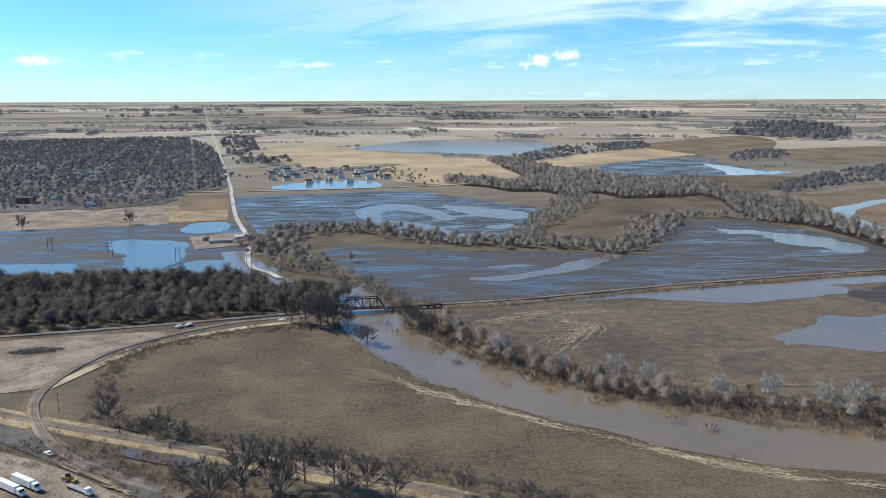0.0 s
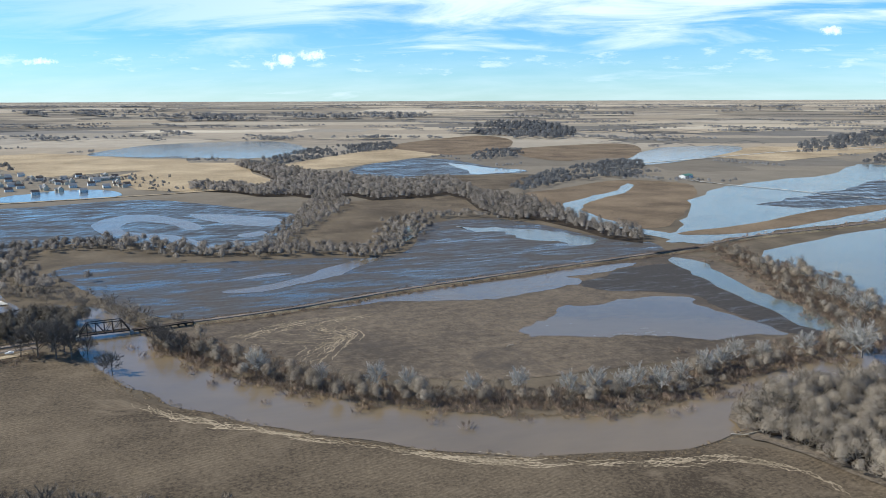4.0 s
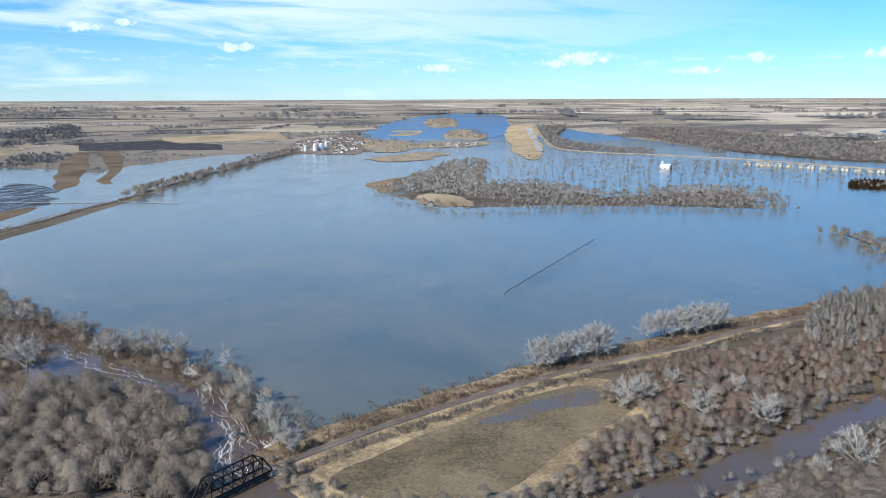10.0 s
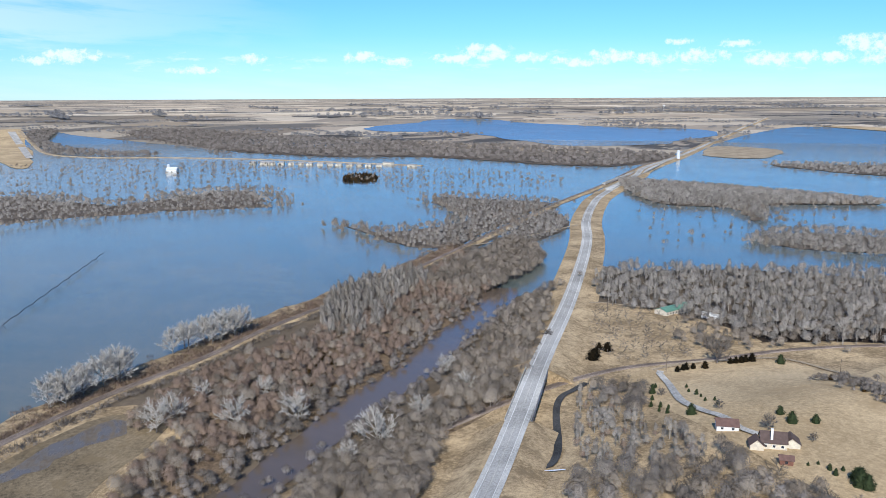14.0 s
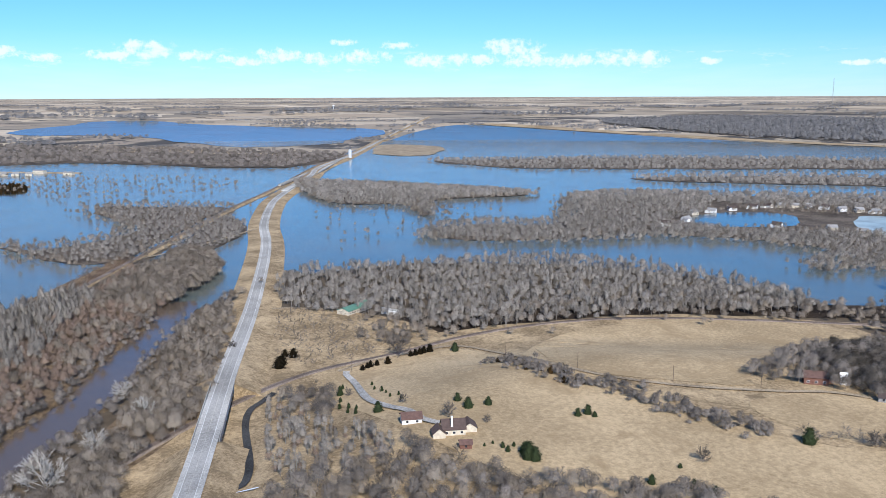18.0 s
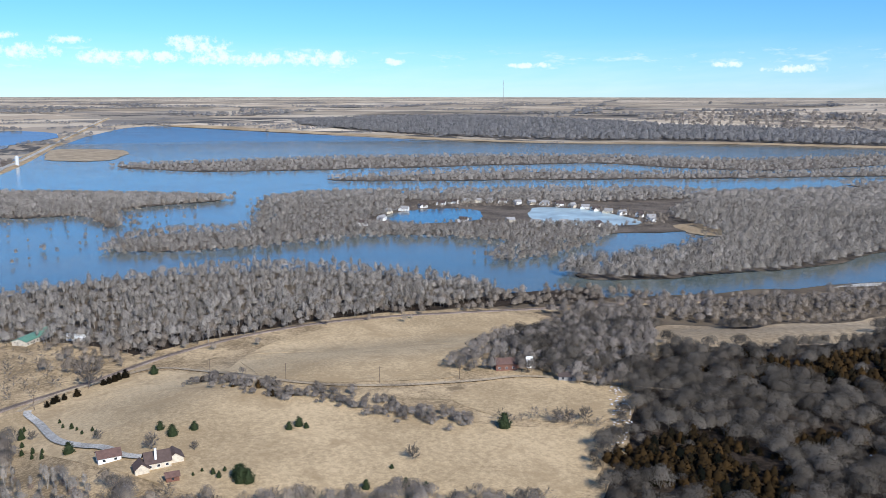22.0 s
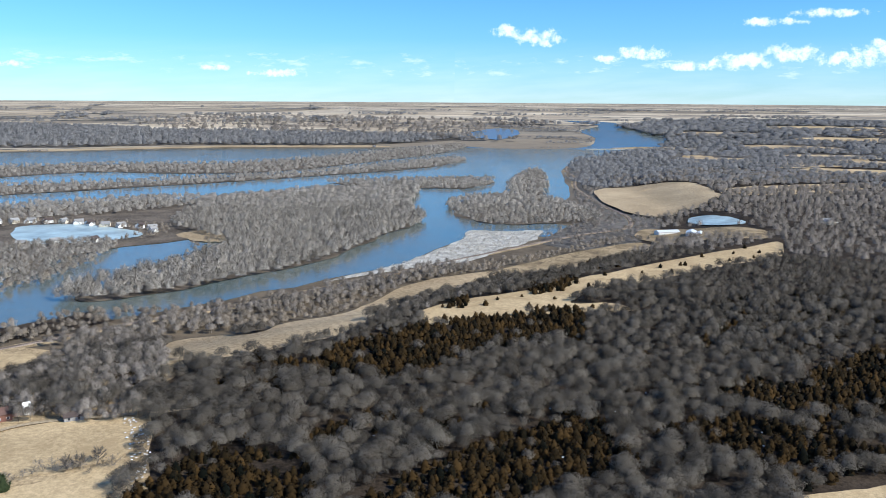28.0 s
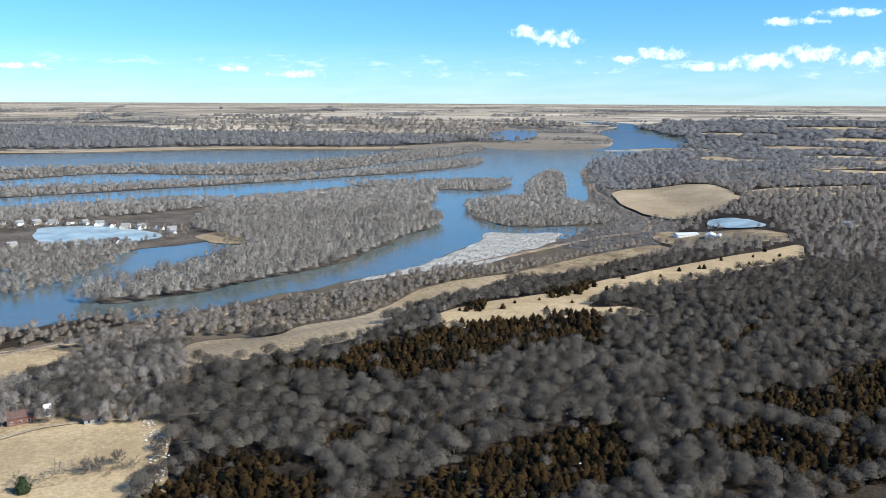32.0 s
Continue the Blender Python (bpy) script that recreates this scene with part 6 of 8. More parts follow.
for o, gap in (([(128, 2238), (258, 2482), (406, 2818), (711, 3083), (660, 2737), (508, 2572), (337, 2334), (192, 2117)], 17), ([(753, 2224), (877, 2495), (1033, 2593), (932, 2299), (797, 2181)], 18), ([(1272, 3701), (1771, 5065), (2240, 5472), (2062, 4454), (1624, 3404), (1314, 3200)], 45),
               ([(596, 1512), (788, 1762), (1044, 1986), (1137, 1981), (922, 1601), (846, 1604), (720, 1536), (590, 1421)], 13), ([(1980, 2404), (2841, 3095), (4159, 3818), (3051, 2765), (2238, 2346), (1755, 2089)], 34), ([(1666, 1772), (1942, 1985), (2103, 1962), (1948, 1801), (1691, 1685)], 16),
               ([(-902, 3474), (-819, 3566), (-630, 2891), (-552, 2506), (-619, 2436)], 30), ([(-566, 2256), (-492, 2337), (-405, 2289), (-381, 2166), (-520, 2100)], 24)):
    big = 1.0 + max(0.0, (gap - 16) / 22)
    S = fill(o, gap, 0.7)
    S = S[np.array([noise.noise((x / gap * 0.16, y / gap * 0.16, 3.0)) > -0.2 for x, y in S])]
    wood(S, "far_grove", "dark bare wood between far fields", (0.7 * big, 1.2 * big), mat=M_TWIG_DARK)
wood(beside([(-436, 1739), (-383, 1814), (-302, 1837), (-251, 1922), (-123, 1947), (-75, 1723), (-1, 1620)], 9, 60), "far_grove", "trees and conifers round a long building", (0.5, 0.9), mat=M_TWIG_DARK)
S = fill([(-1800, 3300), *TOWN[3:], (-1100, 1300)], 14.5, smooth=False)
q = S @ np.array([[math.cos(0.29), -math.sin(0.29)], [math.sin(0.29), math.cos(0.29)]])
S = S[((q[:, 0] % 105) > 8) & ((q[:, 1] % 140) > 8) & (rng.random(len(S)) < 0.74)]
wood(S, "town_trees", "dark bare street trees over a small town", (0.55, 1.1), mat=M_TWIG_DARK)
wood(beside([(1230, 1010), (1322, 1048), (1467, 1090), (1777, 1175), (2122, 1270), (2482, 1370)], 4, 26), "embankment_trees", "bare trees along a railway bank", (0.8, 1.4), mat=M_TWIG)
wood(beside([(548, 815), (644, 862), (818, 900), (1061, 968), (1212, 1000)], 4, 10), "embankment_trees", "brown brush along a railway bank", (0.2, 0.5), mat=M_TWIG_RED)
for o, g in (([(1500, 640), (1900, 690), (2150, 680), (1660, 490), (1670, 380), (1520, 215), (1660, 104), (1665, -15), (1430, -20), (1400, 146), (1340, 300), (1430, 470)], 12.5), ([(1205, -120), (1130, -170), (1209, -290), (1400, -310), (1480, -350), (1370, -490), (1282, -450), (1005, -253), (995, -190), (1053, -158)], 9.5),
             ([(1020, -300), (1170, -385), (1235, -455), (1136, -445), (1010, -360)], 8.5)):
    wood(fill(o, g), "flood_wood", "bare brown trees standing in floodwater", (0.45, 0.9), mat=M_TWIG_PALE)
for o in (FAR_BANK, [(4713, 1043), (5113, 972), (3613, 727), (3021, 456), (2833, 260), (2686, 265), (2801, 537), (3285, 696)]):
    S = fill(o, 24)
    grove("far_wood", S[rng.random(len(S)) < 0.9], TINY_BARE, M_TWIG, "bare woods on the far bank", "woodland", (1.1, 1.9), flat=0.75)
for o in (SPIT, [(1205, -115), (1119, -170), (1209, -302), (1413, -297), (1489, -345), (1370, -500), (1282, -458), (998, -253), (988, -182), (1053, -151), (1205, -115)],
          [(1666, -788), (1353, -983), (1187, -1029), (1221, -834), (1069, -715), (1221, -740), (1307, -662), (1666, -788)], [(917, -582), (995, -713), (930, -832), (1138, -1084), (1030, -1279)], [(800, -676), (738, -846), (560, -921), (527, -829), (485, -814), (461, -931), (493, -984)],
          [(370, -1135), (344, -953), (422, -831)], [(917, -582), (860, -620), (800, -676)]):
    wood(beside(o, 5.5, 22), "shore_trees", "bare trees along a flooded shore", (0.5, 1.0), mat=M_TWIG_MID)
wood(fill([(860, -1000), (860, -1160), (820, -1270), (720, -1310), (600, -1300), (470, -1260), (440, -1190), (470, -1130), (700, -1000)], 13, keep=lambda q: ~inside(q[:, 0], q[:, 1], np.array([(850, -1000), (835, -1125), (765, -1180), (690, -1240), (610, -1280), (480, -1206), (485, -1130), (600, -1085), (690, -1060), (700, -1030), (760, -965)]))), "lake_trees", "bare trees among lakeside houses", (0.5, 0.9), mat=M_TWIG_MID)
# scrub by the creek
S = fill([(486, 80), (560, 45), (654, -44), (760, -125), (930, -228), (844, -248), (747, -205), (584, -90), (500, -28), (432, 30), (391, 62), (400, 80), (463, 50)], 6.4)
pick = rng.random(len(S))
wood(S[pick < 0.68], "creek_scrub", "brown leafless scrub beside a creek", (0.45, 0.9), M_TWIG_RED, near=520)
wood(S[pick > 0.76], "creek_scrub", "grey leafless trees beside a creek", (0.5, 1.05), M_TWIG_MID, near=520)
S = fill([(385, -15), (438, -62), (544, -128), (700, -222), (790, -320), (741, -268), (631, -217), (498, -152), (437, -85)], 7.2)
wood(S, "creek_scrub", "grey leafless scrub beside a creek", (0.55, 1.1), M_TWIG_MID, near=520)
for off in (19, -19):
    wood(beside(CHANNEL[7:14], 2.4, 10, off), "creek_scrub", "grey leafless brush on a creek bank", (0.35, 0.7), M_TWIG, near=520)
wood(beside([(350, 205), (325, 192), (318, 150), (342, 90), (415, 64), (488, 40)], 3.2, 10), "field_edge_trees", "grey leafless trees round a small field", (0.35, 0.75), M_TWIG_MID)
S = fill([(401, -24), (424, -53), (454, -92), (421, -79), (360, -54), (330, -20), (372, -4)], 6.5)
grove("creek_scrub", S, CROWN_BARE, M_TWIG_MID, "grey bare trees between highway and railway", "trees", (0.7, 1.1))
grove("swamp_wood", fill([(790, -158), (879, -221), (974, -288), (970, -321), (869, -304), (791, -247), (749, -206), (754, -166)], 6.5), MID_BARE, M_TWIG_MID, "grey bare trees beside a flooded creek", "woodland", (0.8, 1.3))
grove("poplar_stand", fill([(637, -41), (745, -61), (809, -107), (830, -150), (790, -158), (717, -117), (633, -79)], 6.6), POPLAR, M_TWIG_PALE, "stand of slim pale poplars", "trees", (0.8, 1.2))
grove("embankment_brush", beside(EASTRAIL[:8], 0.8, 14, 15, 0.9), BRUSH, M_TWIG_RED, "brown brush on a bank beside floodwater", "brush", (0.7, 1.5))
grove("embankment_brush", beside(EASTRAIL[:8], 1.5, 3, 8, 0.85), BRUSH, M_TWIG_RED, "brown brush along a railway bank", "brush", (0.8, 1.6))
grove("embankment_brush", beside(EASTRAIL[:8], 1.3, 4, -9, 0.85), BRUSH, M_TWIG, "dark brush along a railway bank", "brush", (0.8, 1.6))
LANE = [(490, -190), (479, -176), (471, -166), (449, -154), (393, -133), (368, -121), (361, -113), (364, -104)]
S = fill([(180, -280), (300, -200), (360, -190), (400, -180), (440, -205), (480, -215), (480, -185), (440, -158), (350, -125), (300, -100), (200, -120), (100, -200)], 8.2)
S = S[gap_to(S[:, 0], S[:, 1], LANE) > 8]
by_lane = (S[:, 0] > 335) & (S[:, 1] > -185)
grove("poplar_stand", S[by_lane], POPLAR + MID_BARE[:1], M_TWIG_PALE, "slim pale bare trees beside a lane", "trees", (0.45, 0.8))
grove("hillside_scrub", S[by_lane][1::3], CROWN_BARE, M_TWIG_RED, "brown brush between pale trees", "scrub", (0.25, 0.5))
S = S[~by_lane]
grove("hillside_scrub", S[::2], CROWN_BARE + NEAR_BARE[:2], M_TWIG_MID, "pale grey bare trees on a hillside", "trees", (0.55, 0.95))
grove("hillside_scrub", S[1::2], CROWN_BARE, M_TWIG, "grey bare scrub on a hillside", "scrub", (0.6, 1.0))
S = fill([(560, -225), (660, -275), (640, -330), (560, -345), (525, -310), (520, -240)], 9)
grove("hillside_scrub", S, SCRUB, M_TWIG, "grey bare scrub on a bluff", "scrub", (0.35, 0.7))
HEDGE = [(436, -323), (382, -313), (349, -317), (332, -325), (311, -323), (279, -328), (248, -340)]
grove("hedge", beside(HEDGE, 0.9, 12), CROWN_BARE, M_TWIG, "leafless hedgerow between fields", "hedge", (0.25, 0.55))
grove("hedge", beside(HEDGE[:3], 5, 8), NEAR_CEDAR, M_CEDAR, "dark cedars in a hedgerow", "hedge", (0.5, 0.9))
grove("hedge", beside([(238, -350), (215, -360), (190, -369)], 2.5, 5), NEAR_BARE, M_TWIG, "leafless hedge at a field's edge", "hedge", (0.35, 0.6))
S = fill([(335, -585), (310, -425), (296, -405), (255, -425), (205, -432), (230, -560), (300, -660)], 7.5)
grove("farm_grove", S, MID_BARE, M_TWIG, "bare grove round a farmhouse", "trees", (0.6, 1.0))

# hedgerows, shelter belts and groves on the far plain
turn = radians(17)


def dry(S):
    ok = np.ones(len(S), bool)
    for o in LANDS:
        o = np.array(o, float)
        near_it = (S[:, 0] > o[:, 0].min()) & (S[:, 0] < o[:, 0].max()) & (S[:, 1] > o[:, 1].min()) & (S[:, 1] < o[:, 1].max())
        at = np.where(near_it & ok)[0]
        if len(at):
            ok[at] = ~inside(S[at, 0], S[at, 1], o)
    return S[ok & (gap_to(S[:, 0], S[:, 1], [(-3877, 13696), (-438, 1714)]) > 25)]


for d0, d1, count, size in ((1750, 3500, 150, (0.6, 1.05)), (3500, 7000, 300, (1.2, 2.1)), (7000, 24000, 230, (3.0, 5.5))):
    lines, gap = [], 9.0 * sum(size) / 2
    for k in range(count):
        d, az = d0 * (d1 / d0) ** rng.random(), radians(-42 + 265 * rng.random())
        x, y = d * math.sin(az), d * math.cos(az)
        if k % 4:
            run, h = (0.03 + 0.13 * rng.random()) * d, turn + (0 if rng.random() < 0.5 else math.pi / 2)
            m = max(4, int(run / gap))
            q = (np.arange(m) / m - 0.5) * run
            lines.append(np.stack([x + math.cos(h) * q, y + math.sin(h) * q], -1) + rng.normal(size=(m, 2)) * gap * (0.3 if k % 3 else 1.0))
        else:
            m, h = int(16 + 50 * rng.random()), -az + 0.4 * rng.normal()
            u, v = rng.normal(size=m) * gap * 6 * (0.5 + rng.random()), rng.normal(size=m) * gap * 1.8
            lines.append(np.stack([x + math.cos(h) * u - math.sin(h) * v, y + math.sin(h) * u + math.cos(h) * v], -1))
    grove("shelter_belt", dry(np.concatenate(lines)), TINY_BARE, M_TWIG_HAZY, "dark lines of bare trees between far fields", "trees", size, flat=0.75 if d0 > 3000 else 1.0)

S = np.concatenate([fill(o, g) for o, g in (([(-40, -778), (-55, -850), (-69, -890), (-88, -833), (-86, -782), (-62, -748), (-39, -737)], 5.5), ([(-121, -944), (-145, -1000), (-161, -935), (-142, -870), (-113, -869)], 8), ([(38, -689), (25, -735), (16, -697), (30, -679)], 6), ([(-5, -885), (-53, -919), (-42, -857)], 7), (TAN2, 34))])
grove("meadow_cedars", S, FAR_CEDAR, M_CEDAR, "dark cedars scattered on a meadow", "trees", (0.6, 1.2))
S = fill([(2276, 643), (2531, 387), (2302, 4), (1563, 3), (1531, 236), (1746, 471)], 30)
grove("drowned_trees", S[rng.random(len(S)) < 0.45], FAR_BARE, M_TWIG_MID, "bare trees standing in floodwater", "trees", (0.6, 1.0))
grove("conifer_clump", fill([(1785, -205), (1974, -235), (1946, -292), (1798, -272)], 9), FAR_CEDAR, M_CEDAR, "dark conifers standing in floodwater", "trees", (0.6, 1.1))
S = fill([(1584, -335), (1601, -587), (1829, -673), (2094, -406), (2452, 78), (2159, 72), (1762, -218)], 24)
grove("drowned_trees", S[rng.random(len(S)) < 0.5], FAR_BARE, M_TWIG_MID, "bare trees standing in floodwater", "trees", (0.6, 1.0))
S = fill([(1250, -600), (1650, -800), (1300, -1000), (1050, -850), (900, -480), (1050, -520)], 26)
grove("drowned_trees", S[rng.random(len(S)) < 0.3], FAR_BARE, M_TWIG_MID, "bare trees standing in floodwater", "trees", (0.5, 0.9))
S = np.concatenate([fill(o, 34) for o in ([(2486, 1389), (3073, 1664), (3811, 1727), (3219, 1411), (2773, 1249)], [(2797, 1142), (3105, 1126), (3218, 1001), (2924, 890)], [(3510, 1206), (4301, 1428), (4484, 1325), (3549, 1026)], [(3211, 1445), (3238, 1320), (2814, 1064), (2507, 1044)], [(4700, 1700), (6300, 2300), (6600, 2200), (5000, 1620)])])
grove("town_trees", S[rng.random(len(S)) < 0.6], TINY_BARE, M_TWIG_MID, "bare trees among lagoon houses", "trees", (0.6, 1.0))
S = beside([(4500, 560), (3900, 420), (3098, 150), (2700, 60)], 9, 50, 20)
grove("far_wood", S, TINY_BARE, M_TWIG, "bare trees along a far river bank", "woodland", (0.7, 1.2))

for off in (8, -8):
    grove("embankment_brush", beside(NORTHRAIL[:8], 1.3, 4, off, 0.8), BRUSH, M_TWIG_RED, "brown brush along a railway bank", "brush", (0.4, 1.1))

# ---- single trees ----
def part(name, vf, mat, parent, label="", smooth=False):
    """One mesh under a thing or a part."""
    me = bpy.data.meshes.new(name)
    me.from_pydata([tuple(map(float, v)) for v in vf[0]], [], [tuple(int(i) for i in f) for f in vf[1]])
    if len(vf) > 2:
        me.attributes.new("custom_normal", "FLOAT_VECTOR", "POINT").data.foreach_set("vector", np.asarray(vf[2], np.float32).ravel())
    me.materials.append(mat)
    ob = new(name, me)
    ob.parent = parent
    return tagged(ob, label)


def box(x0, x1, y0, y1, z0, z1):
    v = [(x, y, z) for z in (z0, z1) for x, y in ((x0, y0), (x1, y0), (x1, y1), (x0, y1))]
    return np.array(v, float), [(3, 2, 1, 0), (4, 5, 6, 7), (0, 1, 5, 4), (1, 2, 6, 5), (2, 3, 7, 6), (3, 0, 4, 7)]


def joined(*pieces):
    V, F, o = [], [], 0
    for v, f, *_ in pieces:
        V += [tuple(p) for p in v]
        F += [tuple(int(i) + o for i in q) for q in f]
        o += len(v)
    return V, F


def beam(a, b, w, h):
    """A square bar between two places."""
    a, b = Vector(a), Vector(b)
    d = (b - a).normalized()
    s = d.cross(Vector((0, 0, 1)))
    s = Vector((1, 0, 0)) if s.length < 1e-3 else s.normalized()
    u = s.cross(d)
    v = [p + s * i * w / 2 + u * j * h / 2 for p in (a, b) for i, j in ((-1, -1), (1, -1), (1, 1), (-1, 1))]
    return [tuple(q) for q in v], [(3, 2, 1, 0), (4, 5, 6, 7), (0, 1, 5, 4), (1, 2, 6, 5), (2, 3, 7, 6), (3, 0, 4, 7)]


def stand(x, y, dz=0.3):
    p, k = lie(np.array([x]), np.array([y]), dz)
    return p[0]


def template(name, label, category, group):
    ob = new(name)
    return tagged(ob, label, category, group)


def plant_all(make, spots, base_height):
    """Builds a tree once and copies it to the other spots, scaled to each height."""
    first = None
    for i, (x, y, h) in enumerate(spots):
        p = stand(x, y, 0.2)
        k = h / base_height
        m = pose(*p, 0, 0, (i * 137.5 + x) % 360)
        if first is None:
            first = make()
            first.matrix_world = m
            first.scale = (k, k, k)
        else:
            c = copy_thing(first, m)
            c.scale = (k, k, k)


def bare_tree(label, mat, spread, group):
    def make():
        ob = template("bare_tree", label, "tree", group)
        part("trunk", stem(20, 0.42), M_TRUNK, ob)
        part("crown", branching(20, 12, 12, 20, 0.19, spread), mat, ob)
        return ob
    return make


def conifer(label, mat, wide, group, name="cedar_tree"):
    def make():
        ob = template(name, label, "tree", group)
        part("trunk", prism((0, 0, -0.3), (0, 0, 3), 0.22, 0.15, 6), M_TRUNK, ob)
        part("crown", cedar_shape(8, wide, 420, 0.26, 9), mat, ob)
        return ob
    return make


plant_all(bare_tree("tall bare tree beside a railway", M_TWIG_MID, 0.8, "trees beside the tracks"), [(-83, 324, 26), (-72, 330, 23), (-60, 339, 21), (-47, 335, 18.6), (-32, 328, 17.5), (-66, 318, 20), (-95, 316, 22), (-20, 322, 14), (8, 326, 11), (34, 318, 11), (-40, 318, 15), (-110, 330, 14), (20, 310, 10), (60, 300, 12), (90, 292, 11), (130, 268, 12)], 20)
plant_all(bare_tree("bare spreading field tree", M_TWIG, 1.1, "trees at the field"), [(-170, 404, 17.7), (-138, 387, 15.6), (-146, 391, 11), (-126, 383, 10), (-51, 544, 14.8), (-57, 552, 12), (-415, 1103, 20), (-536, 1058, 20)], 20)
plant_all(bare_tree("bare dark tree at a railway bridge", M_TWIG, 1.0, "trees at the bridge"), [(-89, 589, 28), (-101, 595, 25), (-79, 584, 20), (-94, 606, 24), (-112, 600, 20), (-85, 598, 22), (-70, 590, 14), (-20, 586, 17.6), (-10, 571, 16.4), (-28, 600, 18)], 20)
plant_all(bare_tree("bare tree at the edge of a wood", M_TWIG, 0.9, "trees at the wood's edge"), [(-359, 681, 19), (-331, 681, 20), (-295, 686, 22), (-257, 684, 19), (-232, 695, 20), (-214, 699, 19), (-200, 699, 17), (-183, 732, 16), (-275, 690, 18), (-315, 685, 18), (-345, 690, 17)], 20)
plant_all(bare_tree("pale bare cottonwood on a river bank", M_TWIG_GREY, 1.0, "cottonwoods on the river bank"),
          [(34, 512, 17.7), (100, 467, 17), (116, 457, 15), (244, 420, 16.5), (255, 412, 17), (218, 420, 17), (202, 423, 15), (178, 439, 15), (331, 448, 16.5), (388, 451, 16), (300, 434, 16), (315, 440, 15), (350, 446, 14), (276, 424, 15), (232, 416, 15), (150, 440, 14), (70, 486, 13)], 20)
plant_all(bare_tree("pale bare cottonwood between floodwaters", M_TWIG_GREY, 0.95, "cottonwoods between the waters"),
          [(416, 432, 25), (420, 446, 21), (460, 399, 19), (466, 387, 20), (468, 371, 20), (472, 358, 17), (413, 271, 18), (379, 234, 15), (358, 211, 16), (512, 564, 16), (501, 520, 18), (489, 459, 17.5), (456, 408, 17), (474, 378, 17), (366, 222, 14), (388, 243, 14), (505, 540, 15), (520, 590, 15)], 20)
plant_all(bare_tree("silvery bare cottonwood beside a railway bank", M_TWIG_GREY, 0.85, "cottonwoods beside the railway"),
          [(524, 126, 20), (531, 119, 22), (541, 110, 21), (556, 101, 24), (568, 95, 23), (536, 123, 19), (548, 111, 20), (526, 117, 18), (562, 92, 21), (616, 64, 20), (624, 54, 21), (636, 44, 22), (648, 31, 23), (661, 17, 22), (630, 57, 20), (642, 41, 21), (655, 27, 22), (576, 90, 19), (634, 38, 19), (650, 22, 20)], 20)
plant_all(bare_tree("grey bare cottonwood in creek scrub", M_TWIG_GREY, 1.1, "cottonwoods in the scrub"), [(474, 63, 19), (485, 55, 18), (469, 22, 19), (470, -9, 19), (423, -47, 23), (517, 5, 13), (491, -112, 15), (459, -78, 15), (516, 41, 13), (405, -30, 14), (530, -110, 14)], 20)
plant_all(bare_tree("small bare garden tree", M_TWIG, 1.1, "bare trees on the hill field"), [(356, -225, 9), (339, -236, 5), (247, -285, 8), (508, -292, 18), (447, -218, 6), (397, -224, 6), (586, -201, 10), (212, -363, 8.5), (207, -367, 8), (201, -374, 8.5)], 20)
plant_all(conifer("rounded dark green cedar on a dry field", M_PINE, 3.6, "cedars on the hill field"), [(373, -243, 5.4), (361, -241, 6.9), (358, -252, 5.4), (397, -208, 7), (295, -225, 9.4), (300, -227, 6.6), (292, -226, 7.5), (319, -279, 5), (318, -285, 6), (313, -285, 3.8), (246, -250, 5), (233, -261, 5), (224, -263, 5), (249, -272, 2.8), (231, -342, 9), (496, -332, 7.5)], 8)
plant_all(conifer("rusty cedar on a grassy bluff", M_CEDAR, 4.4, "rusty cedars"), [(535, -214, 9), (541, -219, 7), (551, -232, 7.5), (556, -228, 6)], 8)
plant_all(conifer("dark cedar in a row beside a lane", M_CEDAR, 3.8, "cedars along the lane"), [(498, -257, 4.6), (500, -262, 4.7), (501, -265, 5.4), (501, -270, 4.7), (500, -278, 5.9), (505, -300, 5), (505, -304, 5.3), (505, -308, 5.7), (506, -312, 5.8), (506, -317, 6.6)], 8)
plant_all(conifer("young fir beside a drive", M_PINE, 2.8, "young firs", "fir_tree"), [(459, -241, 3.2), (446, -235, 3.1), (436, -234, 4.1), (428, -232, 2.7), (417, -228, 2.9), (414, -232, 3), (405, -228, 3.2), (456, -217, 6.9), (469, -226, 3.6), (441, -209, 4), (429, -202, 3.9), (424, -205, 3.9), (416, -200, 3.2), (417, -206, 3.2), (409, -201, 3.7), (317, -217, 2.4), (317, -222, 2.4), (311, -223, 3.8), (306, -222, 4), (309, -228, 3)], 8)

